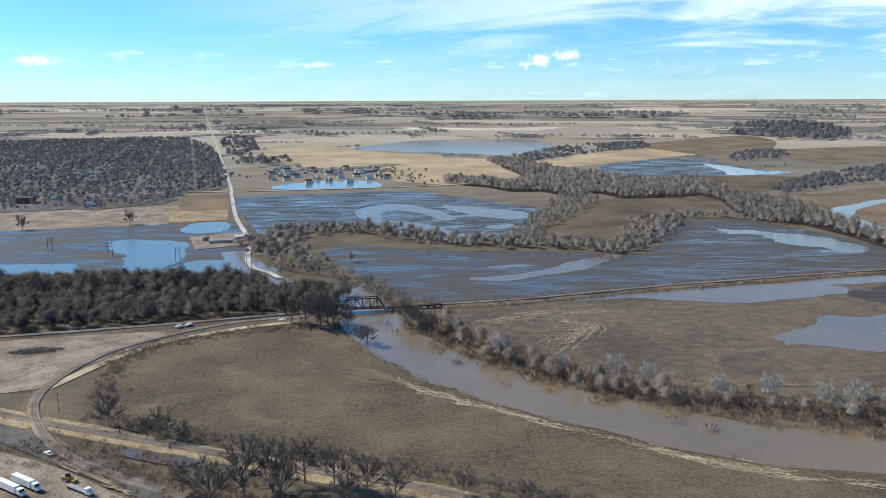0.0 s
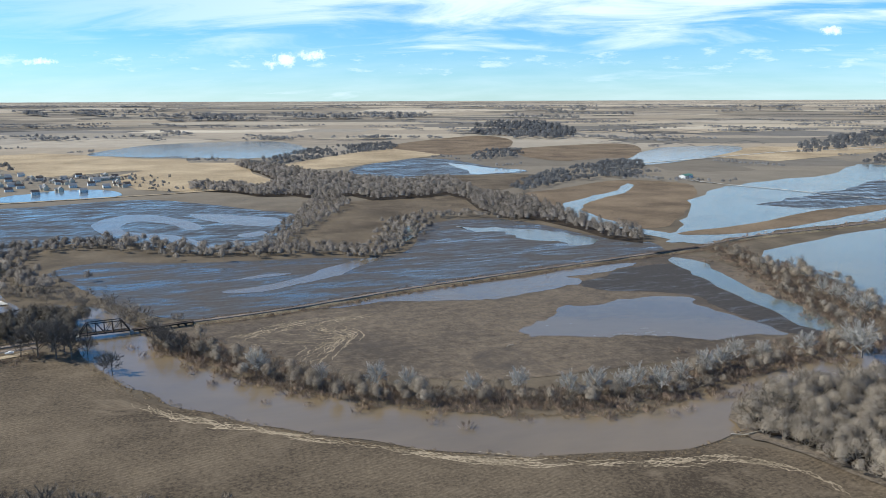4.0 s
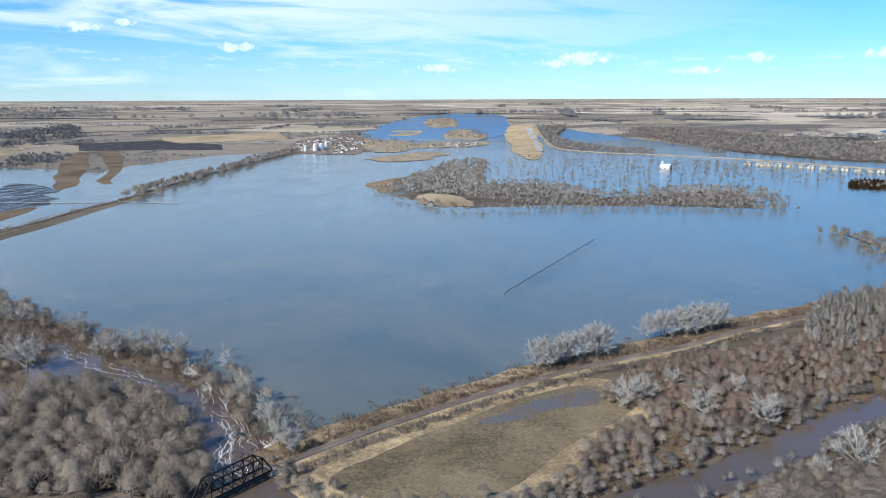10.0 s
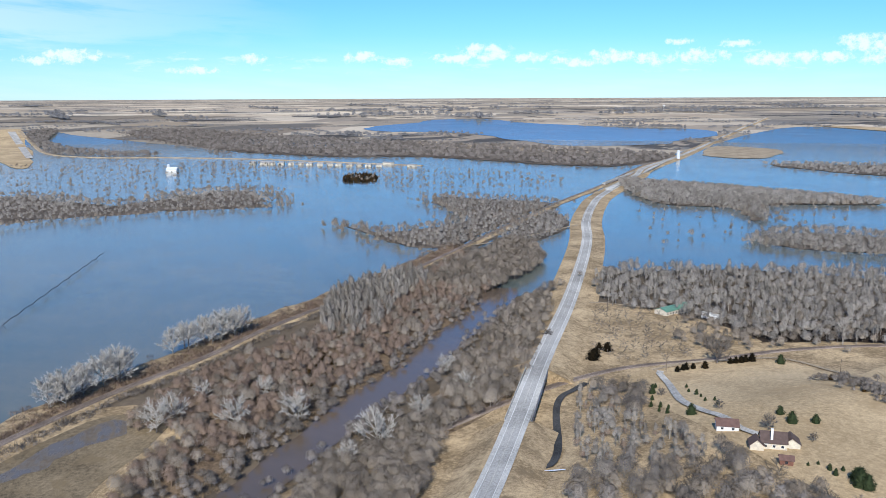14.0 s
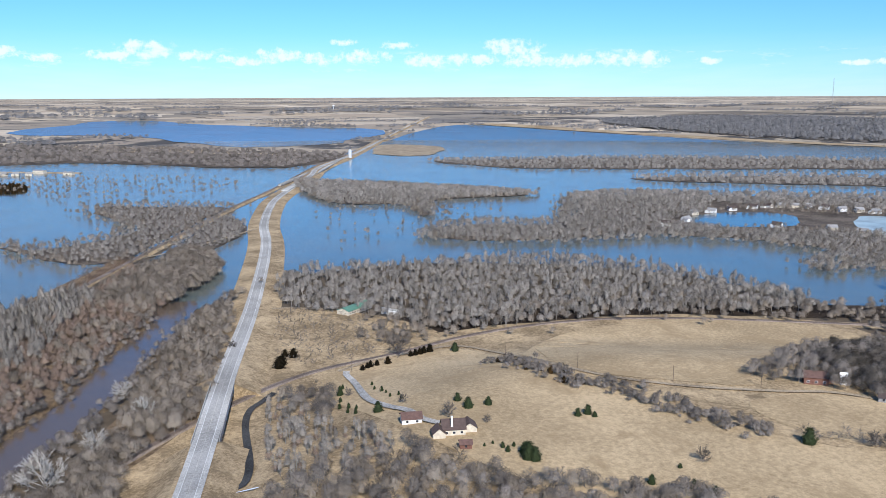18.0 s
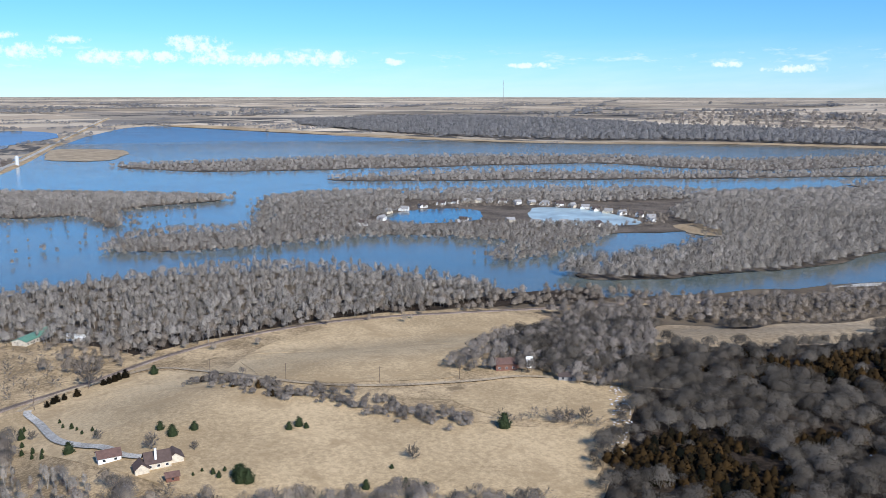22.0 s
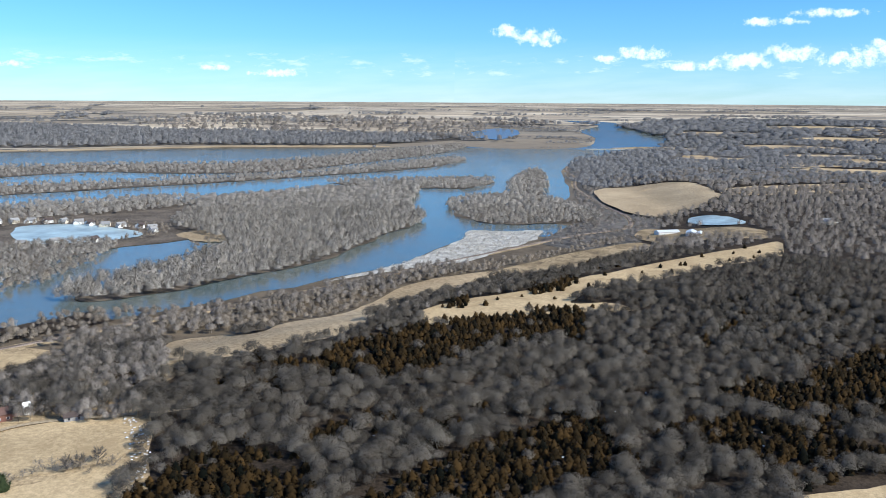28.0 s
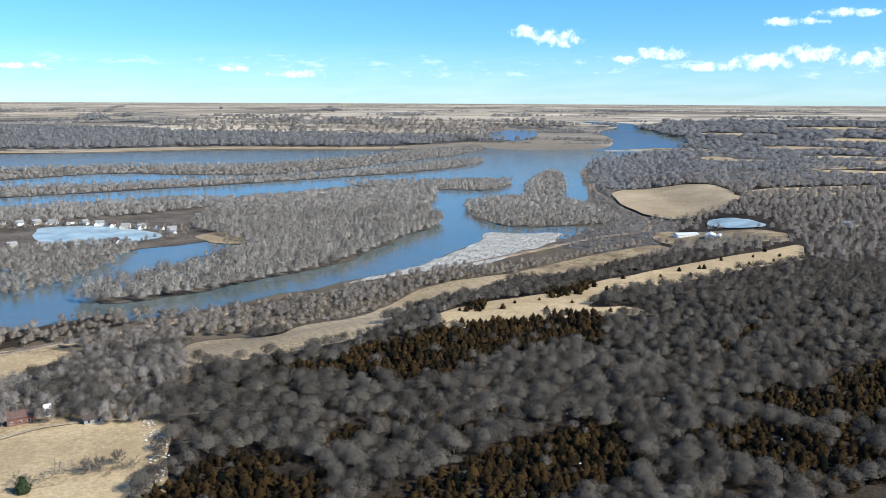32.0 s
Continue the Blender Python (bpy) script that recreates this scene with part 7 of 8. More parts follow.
# ---- bridges ----
def truss_bridge(a, b, z, high, panels, label, wide=6.0):
    """A steel through truss from a to b, its deck at z."""
    L = math.hypot(b[0] - a[0], b[1] - a[1])
    ob = template("truss_bridge", label, "bridge", "railway truss bridges")
    ob.matrix_world = pose(a[0], a[1], z, 0, 0, math.degrees(math.atan2(b[1] - a[1], b[0] - a[0])))
    step = L / panels
    for s in (-wide / 2, wide / 2):
        part("bottom_chord", beam((0, s, 0), (L, s, 0), 0.5, 0.7), M_BLACK, ob)
        part("top_chord", beam((step, s, high), (L - step, s, high), 0.5, 0.6), M_BLACK, ob)
        part("end_post", beam((0, s, 0), (step, s, high), 0.55, 0.6), M_BLACK, ob)
        part("end_post", beam((L, s, 0), (L - step, s, high), 0.55, 0.6), M_BLACK, ob)
        for k in range(1, panels):
            part("post", beam((k * step, s, 0), (k * step, s, high), 0.35, 0.4), M_BLACK, ob)
            if k < panels - 1:
                lo, hi = (k, k + 1) if k >= panels / 2 else (k + 1, k)
                part("diagonal", beam((lo * step, s, 0), (hi * step, s, high), 0.3, 0.35), M_BLACK, ob)
    for k in range(1, panels):
        part("cross_beam", beam((k * step, -wide / 2, high), (k * step, wide / 2, high), 0.35, 0.4), M_BLACK, ob)
        part("floor_beam", beam((k * step, -wide / 2, -0.5), (k * step, wide / 2, -0.5), 0.5, 0.7), M_BLACK, ob)
    part("deck", box(0, L, -2.2, 2.2, -0.2, 0.1), M_TIES, ob, "dark timber deck")
    for s in (-0.75, 0.75):
        part("rail", beam((0, s, 0.2), (L, s, 0.2), 0.16, 0.2), M_RUST, ob)
    for x in (-0.8, L + 0.8):
        part("pier", box(x - 1.2, x + 1.2, -wide / 2 - 0.6, wide / 2 + 0.6, -z - 0.5, -0.4), M_CONCRETE, ob, "weathered concrete pier")
    return ob


truss_bridge((-80, 632), (-46, 637.5), 3.2, 8.0, 6, "black steel railway truss bridge over a brown river")
truss_bridge((296, 222), (336, 211), 3.2, 8.0, 7, "black steel railway truss bridge beside river rapids")


def trestle(a, b, z, bents, label):
    """A low timber trestle on bents of piles."""
    L = math.hypot(b[0] - a[0], b[1] - a[1])
    ob = template("trestle_bridge", label, "bridge", "timber trestles")
    ob.matrix_world = pose(a[0], a[1], z, 0, 0, math.degrees(math.atan2(b[1] - a[1], b[0] - a[0])))
    part("deck", box(0, L, -2.3, 2.3, -0.3, 0.0), M_TIES, ob)
    for s in (-1.2, 1.2):
        part("stringer", beam((0, s, -0.8), (L, s, -0.8), 0.6, 1.0), M_BLACK, ob)
    for s in (-0.75, 0.75):
        part("rail", beam((0, s, 0.1), (L, s, 0.1), 0.16, 0.2), M_RUST, ob)
    for k in range(1, bents):
        x = L * k / bents
        part("cap", beam((x, -2.6, -1.5), (x, 2.6, -1.5), 0.5, 0.5), M_BLACK, ob)
        for s in (-2.2, 0, 2.2):
            part("pile", beam((x, s, -1.6), (x, s * 1.25, -z - 0.5), 0.45, 0.45), M_BLACK, ob)


trestle((-45, 638), (-2, 650), 3.0, 8, "low dark timber railway trestle by a river")
trestle((480, 797), (545, 814), 3.4, 11, "dark timber railway trestle over floodwater")
trestle((220, 243), (295, 222.5), 3.1, 10, "dark girder railway approach to a truss bridge")


def road_bridge(pts, z, wide, thick, label, group, piers, solid=1.1):
    """A concrete road bridge: deck, parapets and piers."""
    (x0, y0), (x1, y1) = pts
    L = math.hypot(x1 - x0, y1 - y0)
    ob = template("road_bridge", label, "bridge", group)
    ob.matrix_world = pose(x0, y0, z, 0, 0, math.degrees(math.atan2(y1 - y0, x1 - x0)))
    part("deck", box(0, L, -wide / 2, wide / 2, -thick, 0), M_CONCRETE, ob)
    for s in (-wide / 2, wide / 2):
        part("parapet", box(0, L, s - 0.2, s + 0.2, 0.02, solid), M_CONCRETE, ob)
    for k in range(1, piers + 1):
        x = L * k / (piers + 1)
        part("pier", box(x - 0.6, x + 0.6, -wide / 2 + 1, wide / 2 - 1, -z - 1, -thick - 0.02), M_CONCRETE, ob)
    return ob


road_bridge([(424, -122.5), (505, -163)], 7.2, 13.8, 2.2, "pale concrete highway bridge over a railway", "road bridges", 2, 2.4)
road_bridge([(1500, -671), (2160, -1152)], 4.6, 14, 1.6, "long low highway bridge over a wide river", "road bridges", 14)
ob = road_bridge([(1600, -706), (2230, -1208)], 4.0, 6, 2.0, "long dark railway bridge over a wide river", "railway bridges", 16, 1.6)
ob = road_bridge([(-483, -3300), (-760, -3330)], 9.0, 12, 3.0, "far low bridge across a wide river", "road bridges", 10)

# ---- buildings ----
M_ROOF_D = plain("dark_shingles", (0.085, 0.065, 0.058), 0.85)
M_ROOF_H = plain("weathered_brown_shingles", (0.105, 0.074, 0.064), 0.9)
M_ROOF_B = plain("brown_shingles", (0.14, 0.085, 0.07), 0.85)
M_ROOF_G = plain("grey_shingles", (0.30, 0.29, 0.28), 0.8)
M_ROOF_W = plain("pale_metal_roof", (0.72, 0.73, 0.73), 0.45, 0.2, 0.1)
M_ROOF_N = plain("green_metal_roof", (0.12, 0.24, 0.17), 0.5)
M_BRICK = plain("red_brick", (0.19, 0.095, 0.07), 0.85)
M_CREAM = plain("cream_siding", (0.62, 0.56, 0.45), 0.7)
M_GLASS = plain("dark_glass", (0.03, 0.035, 0.045), 0.15)


def gable(w, d, h, rise, over=0.5):
    """Walls and roof of a gabled block, centred at the origin."""
    walls = ([(-w / 2, -d / 2, -0.6), (w / 2, -d / 2, -0.6), (w / 2, d / 2, -0.6), (-w / 2, d / 2, -0.6), (-w / 2, -d / 2, h), (w / 2, -d / 2, h), (w / 2, d / 2, h), (-w / 2, d / 2, h), (-w / 2, 0, h + rise), (w / 2, 0, h + rise)],
             [(0, 1, 5, 4), (1, 2, 6, 9, 5), (2, 3, 7, 6), (3, 0, 4, 8, 7), (3, 2, 1, 0)])
    x, y, e = w / 2 + over, d / 2 + over, rise * over / (d / 2)
    roof = []
    for s in (1, -1):
        lo, hi = [(-x, s * y, h - e + 0.03), (x, s * y, h - e + 0.03)], [(x, 0, h + rise + 0.03), (-x, 0, h + rise + 0.03)]
        v = lo + hi + [(a, b, c + 0.25) for a, b, c in lo + hi]
        f = [(0, 1, 2, 3), (4, 7, 6, 5), (0, 4, 5, 1), (1, 5, 6, 2), (2, 6, 7, 3), (3, 7, 4, 0)]
        roof.append((v, f))
    return walls, roof


def house(name, x, y, turn_deg, blocks, wall, roof, label, group="", chimney=None, category="house", windows=True, dz=0.5):
    """A building of gabled blocks (offset x, offset y, turn, width, depth, wall height, roof rise)."""
    ob = template(name, label, category, group)
    ob.matrix_world = pose(*stand(x, y, dz), 0, 0, turn_deg)
    for ox, oy, t, w, d, h, rise in blocks:
        m = pose(ox, oy, 0, 0, 0, t)
        body, slopes = gable(w, d, h, rise)
        p = part("wall", body, wall, ob)
        p.matrix_basis = m
        for s in slopes:
            q = part("roof", s, roof, ob)
            q.matrix_basis = m
        if windows:
            n = max(1, int(w // 3.5))
            for s in (-1, 1):
                for k in range(n):
                    cx = -w / 2 + (k + 0.5) * w / n
                    tall = (0.05, 2.1) if k == 0 and s < 0 else (1.0, 2.2)
                    if category in ("house", "garage") and name != "town_house":
                        q = part("window_frame", box(cx - 0.75, cx + 0.75, s * (d / 2 + 0.03) - 0.03, s * (d / 2 + 0.03) + 0.03, tall[0], tall[1] + 0.15), M_PAINT_W, ob)
                        q.matrix_basis = m
                        part("pane", box(cx - 0.6, cx + 0.6, s * (d / 2 + 0.07) - 0.03, s * (d / 2 + 0.07) + 0.03, tall[0] + 0.12, tall[1]), M_GLASS, q, "dark window glass")
                        continue
                    q = part("door" if k == 0 and s < 0 else "window", box(cx - 0.55, cx + 0.55, s * (d / 2 + 0.03) - 0.04, s * (d / 2 + 0.03) + 0.04, *tall), M_GLASS, ob)
                    q.matrix_basis = m
    if chimney:
        part("chimney", box(chimney[0] - 0.5, chimney[0] + 0.5, chimney[1] - 0.5, chimney[1] + 0.5, 2, chimney[2]), M_PAINT_W, ob)
    return ob


def copies(ob, spots, dz=0.5):
    for x, y, a in spots:
        k = float(lie(np.array([x]), np.array([y]))[1][0])
        c = copy_thing(ob, pose(*stand(x, y, dz), 0, 0, a))
        c.scale = (k, k, k)


house("farmhouse", 339, -215, 62, [(0, 0, 0, 11, 8.5, 3.4, 3.6), (-8, -2.5, 90, 8, 7, 2.4, 2.6), (7.5, 3.6, 90, 7, 6, 2.5, 2.6), (-3, -6, 0, 6, 5, 2.3, 2.0)], M_CREAM, M_ROOF_H, "white hill house with dark gabled roofs and a chimney", chimney=(1, 3.0, 9.5), dz=0.6)
house("garage", 365, -208, 64, [(0, 0, 0, 10, 8, 3.0, 2.2)], M_PAINT_W, M_ROOF_B, "white garage with a maroon-brown roof beside a drive", category="garage", dz=0.6)
house("garden_shed", 321, -209, 60, [(0, 0, 0, 5.5, 4, 2.6, 1.4)], M_BRICK, M_ROOF_B, "small red shed on dry grass", category="shed", dz=0.6)
house("farmhouse", 277, -424, 40, [(0, 0, 0, 13, 8, 4.2, 2.6), (-7, -4, 90, 7, 6, 3, 2)], M_BRICK, M_ROOF_B, "red-brown farmhouse in a bare grove", dz=0.6)
house("farm_shed", 266, -434, 40, [(0, 0, 0, 3.2, 3.0, 4.8, 2.0)], M_PAINT_W, M_ROOF_W, "tall narrow white farm shed among trees", category="shed", windows=False, dz=0.6)
house("farm_shed", 237, -427, 30, [(0, 0, 0, 10, 6, 2.8, 1.6)], M_ROOF_G, M_ROOF_D, "low grey shed beside a lane", category="shed", dz=0.6)
house("cottage", 643, -190, 20, [(0, 0, 0, 9, 6.5, 3.0, 2.4)], M_PAINT_W, M_ROOF_G, "small white cottage on a creek bank", dz=0.6)
house("long_shed", 640, -332, 115, [(0, 0, 0, 34, 12, 3.6, 2.2)], M_CREAM, M_ROOF_N, "long low shed with a green roof", category="shed")
camper = house("camper", 622, -352, 30, [(0, 0, 0, 7.5, 2.5, 2.7, 0.2)], M_PAINT_W, M_PAINT_W, "white parked camper trailer", "parked campers", category="camper")
copies(camper, [(617, -349, 30), (613, -356, 30), (608, -352, 35)])
house("machine_shed", -281, -1215, 15, [(0, 0, 0, 34, 14, 4.5, 2.2)], M_PAINT_W, M_ROOF_W, "long white metal machine shed", category="shed")
house("machine_shed", -304, -1172, 70, [(0, 0, 0, 24, 13, 4.5, 2.6), (0, 12, 0, 22, 9, 3.5, 2)], M_PAINT_W, M_ROOF_W, "white metal sheds side by side", category="shed")
house("villa", -515, -1215, 20, [(0, 0, 0, 26, 11, 4.2, 3.0), (10, 8, 90, 14, 8, 4, 3)], M_CREAM, M_ROOF_G, "grey-roofed house in bare woods")
house("low_shed", -258, 957, 15, [(0, 0, 0, 24, 10, 3.2, 1.5)], M_CREAM, M_ROOF_G, "low tan shed on a sandy pad", category="shed")
house("low_shed", -240, 985, 15, [(0, 0, 0, 14, 8, 3.0, 1.2)], M_CREAM, M_ROOF_W, "small pale shed on a sandy pad", category="shed")
house("low_shed", -278, 972, 100, [(0, 0, 0, 12, 7, 3.0, 1.2)], M_ROOF_G, M_ROOF_D, "grey shed on a sandy pad", category="shed")
house("brick_block", -671, 1344, 10, [(0, 0, 0, 26, 16, 9, 1.5)], M_BRICK, M_ROOF_D, "dark red brick block at a town's edge", category="building")
house("long_building", -170, 1902, 15, [(0, 0, 0, 60, 16, 5, 2)], M_CREAM, M_ROOF_G, "long grey-roofed building at a town's edge", category="building")
house("farmstead_shed", 1011, 1566, 30, [(0, 0, 0, 34, 15, 5, 3)], M_PAINT_W, M_ROOF_N, "white shed with a green roof among conifers", category="shed")
house("barn", 2140, 165, 70, [(0, 0, 0, 26, 14, 7, 5)], M_PAINT_W, M_ROOF_W, "white barn standing in floodwater", category="barn")
house("marina_house", 1285, 470, 20, [(0, 0, 0, 12, 9, 4, 3)], M_ROOF_G, M_ROOF_D, "grey house standing in floodwater")
house("motel", 2226, -375, 40, [(0, 0, 0, 30, 12, 6, 2)], M_CREAM, M_ROOF_G, "cream block of flats by a flooded river", category="building")
house("motel", 2145, -423, 40, [(0, 0, 0, 24, 12, 5, 2)], M_CREAM, M_ROOF_G, "cream block of flats among flooded trees", category="building")
KINDS = [house("town_house", *xy, [(0, 0, 0, 13, 9, 4.5, 3.4), (5, 5, 90, 8, 7, 3.5, 2.6)], wall, roof, label, "town houses") for xy, wall, roof, label in (
    ((838, -1186, 20), M_PAINT_W, M_ROOF_D, "white lakeside house with a dark roof"), ((804, -1250, 40), M_CREAM, M_ROOF_G, "cream lakeside house with a grey roof"), ((736, -1271, 60), M_PAINT_W, M_ROOF_G, "white lakeside house with a grey roof"),
    ((-375, 1840, 15), M_CREAM, M_ROOF_D, "cream town house with a dark roof"), ((2326, -69, 65), M_CREAM, M_ROOF_G, "cream riverside house in floodwater"))]
ring = [(830, -1215), (820, -1235), (790, -1262), (765, -1272), (715, -1283), (690, -1288), (665, -1290), (640, -1288), (612, -1280), (590, -1268), (560, -1255), (535, -1250), (505, -1246), (480, -1230), (470, -1205), (700, -1040), (640, -1075), (812, -985), (799, -925), (850, -1050), (846, -1090), (845, -1140), (600, -1080), (565, -1100), (520, -1118)]
for i, (x, y) in enumerate(ring):
    copies(KINDS[i % 3], [(x, y, i * 37 % 90)])
S = fill([(-1700, 3200), *TOWN[3:], (-1050, 1350)], 58, 0.5, smooth=False)
for i, (x, y) in enumerate(S[rng.permutation(len(S))[:150]]):
    copies(KINDS[(i * 7) % 4], [(float(x), float(y), 17 + 90 * (i % 2))])
S = fill([(-400, 2050), (-150, 1980), (-90, 1720), (-330, 1640)], 55)
for i, (x, y) in enumerate(S):
    copies(KINDS[(i * 5) % 4], [(float(x), float(y), 17 + 90 * (i % 2))])
for i in range(14):
    copies(KINDS[4], [(2345 - 13 * i, -30 - 24 * i, 65 + 20 * (i % 3))])
S = np.concatenate([fill(o, 62) for o in ([(2400, 1180), (2486, 1370), (3073, 1640), (3300, 1560), (2773, 1249)], [(2797, 1142), (3105, 1126), (3218, 1001), (2924, 890)], [(2217, 1002), (2413, 987), (2588, 941), (2259, 823)], [(3211, 1445), (3238, 1320), (2814, 1064), (2507, 1044)])])
for i, (x, y) in enumerate(S[:70]):
    copies(KINDS[(i * 3) % 5], [(float(x), float(y), (i * 53) % 180)])


def silo(x, y, r, h, label):
    ob = template("grain_silo", label, "silo", "grain silos")
    ob.matrix_world = pose(*stand(x, y, 0.5))
    part("shell", prism((0, 0, -0.5), (0, 0, h), r, r, 20), M_ROOF_W, ob)
    part("cone_roof", prism((0, 0, h), (0, 0, h + r * 0.6), r * 1.04, 0.2, 20), M_ROOF_W, ob)
    return ob


for x, y, r, h in ((2490, 1300, 8, 22), (2512, 1290, 8, 22), (2535, 1282, 6, 28), (2470, 1325, 5, 18), (2160, 175, 3.5, 16), (2212, -1214, 5, 24)):
    silo(x, y, r, h, "pale metal grain silo beside floodwater")


def water_tower(x, y, h, label):
    ob = template("water_tower", label, "water tower", "")
    p, k = lie(np.array([x]), np.array([y]), 0)
    ob.matrix_world = pose(*p[0])
    ob.scale = (float(k[0]),) * 3
    part("stem", prism((0, 0, 0), (0, 0, h * 0.75), h * 0.05, h * 0.05, 12), M_PAINT_W, ob)
    part("tank", joined(prism((0, 0, h * 0.7), (0, 0, h * 0.82), h * 0.06, h * 0.2, 16), prism((0, 0, h * 0.82), (0, 0, h * 0.92), h * 0.2, h * 0.2, 16), prism((0, 0, h * 0.92), (0, 0, h), h * 0.2, h * 0.05, 16)), M_PAINT_W, ob)


water_tower(9000, -4800, 75, "white water tower over a far town")


def mast(x, y, h, label):
    ob = template("radio_mast", label, "mast", "")
    p, k = lie(np.array([x]), np.array([y]), 0)
    ob.matrix_world = pose(*p[0])
    ob.scale = (float(k[0]),) * 3
    part("lattice", joined(beam((-3, -3, 0), (-3, -3, h), 1.6, 1.6), beam((3, -3, 0), (3, -3, h), 1.6, 1.6), beam((0, 3, 0), (0, 3, h), 1.6, 1.6)), M_ROOF_G, ob)
    for k in range(5):
        part("cross_bar", beam((-3, -3, h * (k + 0.5) / 5), (3, -3, h * (k + 0.5) / 5), 1.2, 1.2), M_ROOF_G, ob)


mast(5230, -9000, 360, "tall thin radio mast on the far plain")


def pivot_sprinkler(a, b, spans):
    """A centre-pivot irrigator standing in the flood."""
    L = math.hypot(b[0] - a[0], b[1] - a[1])
    ob = template("pivot_sprinkler", "long thin irrigation sprinkler standing in floodwater", "irrigation machine", "")
    ob.matrix_world = pose(a[0], a[1], 0.3, 0, 0, math.degrees(math.atan2(b[1] - a[1], b[0] - a[0])))
    for k in range(spans):
        x = L * k / spans
        part("pipe", joined(beam((x, 0, 2.6), (x + L / spans / 2, 0, 3.5), 0.4, 0.4), beam((x + L / spans / 2, 0, 3.5), (x + L / spans, 0, 2.6), 0.4, 0.4)), M_BLACK, ob)
        part("tower", joined(beam((x, 0, 2.6), (x, 2, -0.4), 0.3, 0.3), beam((x, 0, 2.6), (x, -2, -0.4), 0.3, 0.3)), M_BLACK, ob)


pivot_sprinkler((720, 197), (1029, 166), 9)

# ---- vehicles ----
M_TYRE = plain("tyre_rubber", (0.02, 0.02, 0.02), 0.9)
M_BLUE = plain("blue_paint", (0.25, 0.38, 0.5), 0.4)
M_YELLOW = plain("yellow_paint", (0.5, 0.33, 0.08), 0.5)


def wheel(x, y, r, ob):
    tyre = part("wheel", prism((x, y - 0.15, r), (x, y + 0.15, r), r, r, 12), M_TYRE, ob)
    part("rim", prism((x, y - 0.17, r), (x, y + 0.17, r), r * 0.6, r * 0.5, 12), M_ROOF_G, tyre, "grey steel rim")


def semi_truck():
    ob = template("semi_truck", "white semi truck with a long box trailer on gravel", "truck", "parked trucks")
    part("trailer", box(-12, 2.0, -1.3, 1.3, 1.2, 4.1), M_PAINT_W, ob)
    part("frame", box(-12, 6.0, -0.5, 0.5, 0.8, 1.18), M_BLACK, ob)
    part("cab", joined(box(2.8, 5.2, -1.2, 1.2, 1.2, 3.6), box(5.2, 6.6, -1.1, 1.1, 1.0, 2.2)), M_PAINT_W, ob)
    part("windscreen", box(5.21, 5.27, -1.0, 1.0, 2.4, 3.3), M_GLASS, ob)
    for x in (-11, -9.7, 2.2, 3.4, 5.8):
        for s in (-1.05, 1.05):
            wheel(x, s, 0.5, ob)
    return ob


t1 = semi_truck()
t1.matrix_world = pose(*stand(-176, 334, 0.35), 0, 0, -33)
copy_thing(t1, pose(*stand(-180, 329, 0.35), 0, 0, -33))


def flatbed():
    ob = template("flatbed_truck", "flatbed truck parked on gravel", "truck", "parked trucks")
    part("bed", box(-10, 2, -1.25, 1.25, 1.0, 1.35), M_ROOF_G, ob)
    part("cab", joined(box(2.6, 4.6, -1.2, 1.2, 0.9, 3.2), box(4.6, 6.0, -1.1, 1.1, 0.9, 2.0)), M_PAINT_W, ob)
    for x in (-9, -7.7, 2.0, 5.2):
        for s in (-1.05, 1.05):
            wheel(x, s, 0.5, ob)
    ob.matrix_world = pose(*stand(-152, 330, 0.35), 0, 0, -33)


flatbed()


def loader():
    ob = template("wheel_loader", "yellow wheel loader on a gravel yard", "machine", "")
    part("body", box(-2.5, 1.5, -1.1, 1.1, 0.9, 2.2), M_YELLOW, ob)
    part("cab", box(-0.8, 0.8, -0.8, 0.8, 2.2, 3.4), M_GLASS, ob)
    part("bucket", box(3.0, 4.2, -1.4, 1.4, 0.2, 1.3), M_YELLOW, ob)
    part("arm", joined(beam((1.2, -0.8, 1.6), (3.2, -0.8, 0.8), 0.3, 0.4), beam((1.2, 0.8, 1.6), (3.2, 0.8, 0.8), 0.3, 0.4)), M_YELLOW, ob)
    for x in (-1.7, 1.3):
        for s in (-1.1, 1.1):
            wheel(x, s, 0.75, ob)
    ob.matrix_world = pose(*stand(-163, 341, 0.35), 0, 0, -20)


loader()


def car(spots):
    ob = template("pickup", "white pickup on a road", "car", "vehicles")
    part("body", joined(box(-2.7, 2.7, -0.95, 0.95, 0.45, 1.05)), M_PAINT_W, ob)
    part("cabin", joined(box(-0.6, 1.3, -0.85, 0.85, 1.05, 1.75)), M_PAINT_W, ob)
    part("window", box(1.31, 1.36, -0.75, 0.75, 1.15, 1.65), M_GLASS, ob)
    for x in (-1.7, 1.7):
        for s in (-0.85, 0.85):
            wheel(x, s, 0.38, ob)
    x, y, a = spots[0]
    ob.matrix_world = pose(*stand(x, y, 0.7), 0, 0, a)
    for x, y, a in spots[1:]:
        copy_thing(ob, pose(*stand(x, y, 0.7), 0, 0, a))


car([(-184, 368, -33), (-192, 590, 40), (-186, 594, 40), (-120, 606, 15), (-250, 968, 20)])

# ---- foam, silt and drift ----
M_FOAM = plain("white_foam", (0.85, 0.84, 0.8), 0.6, 0, 0.1, 2.0)


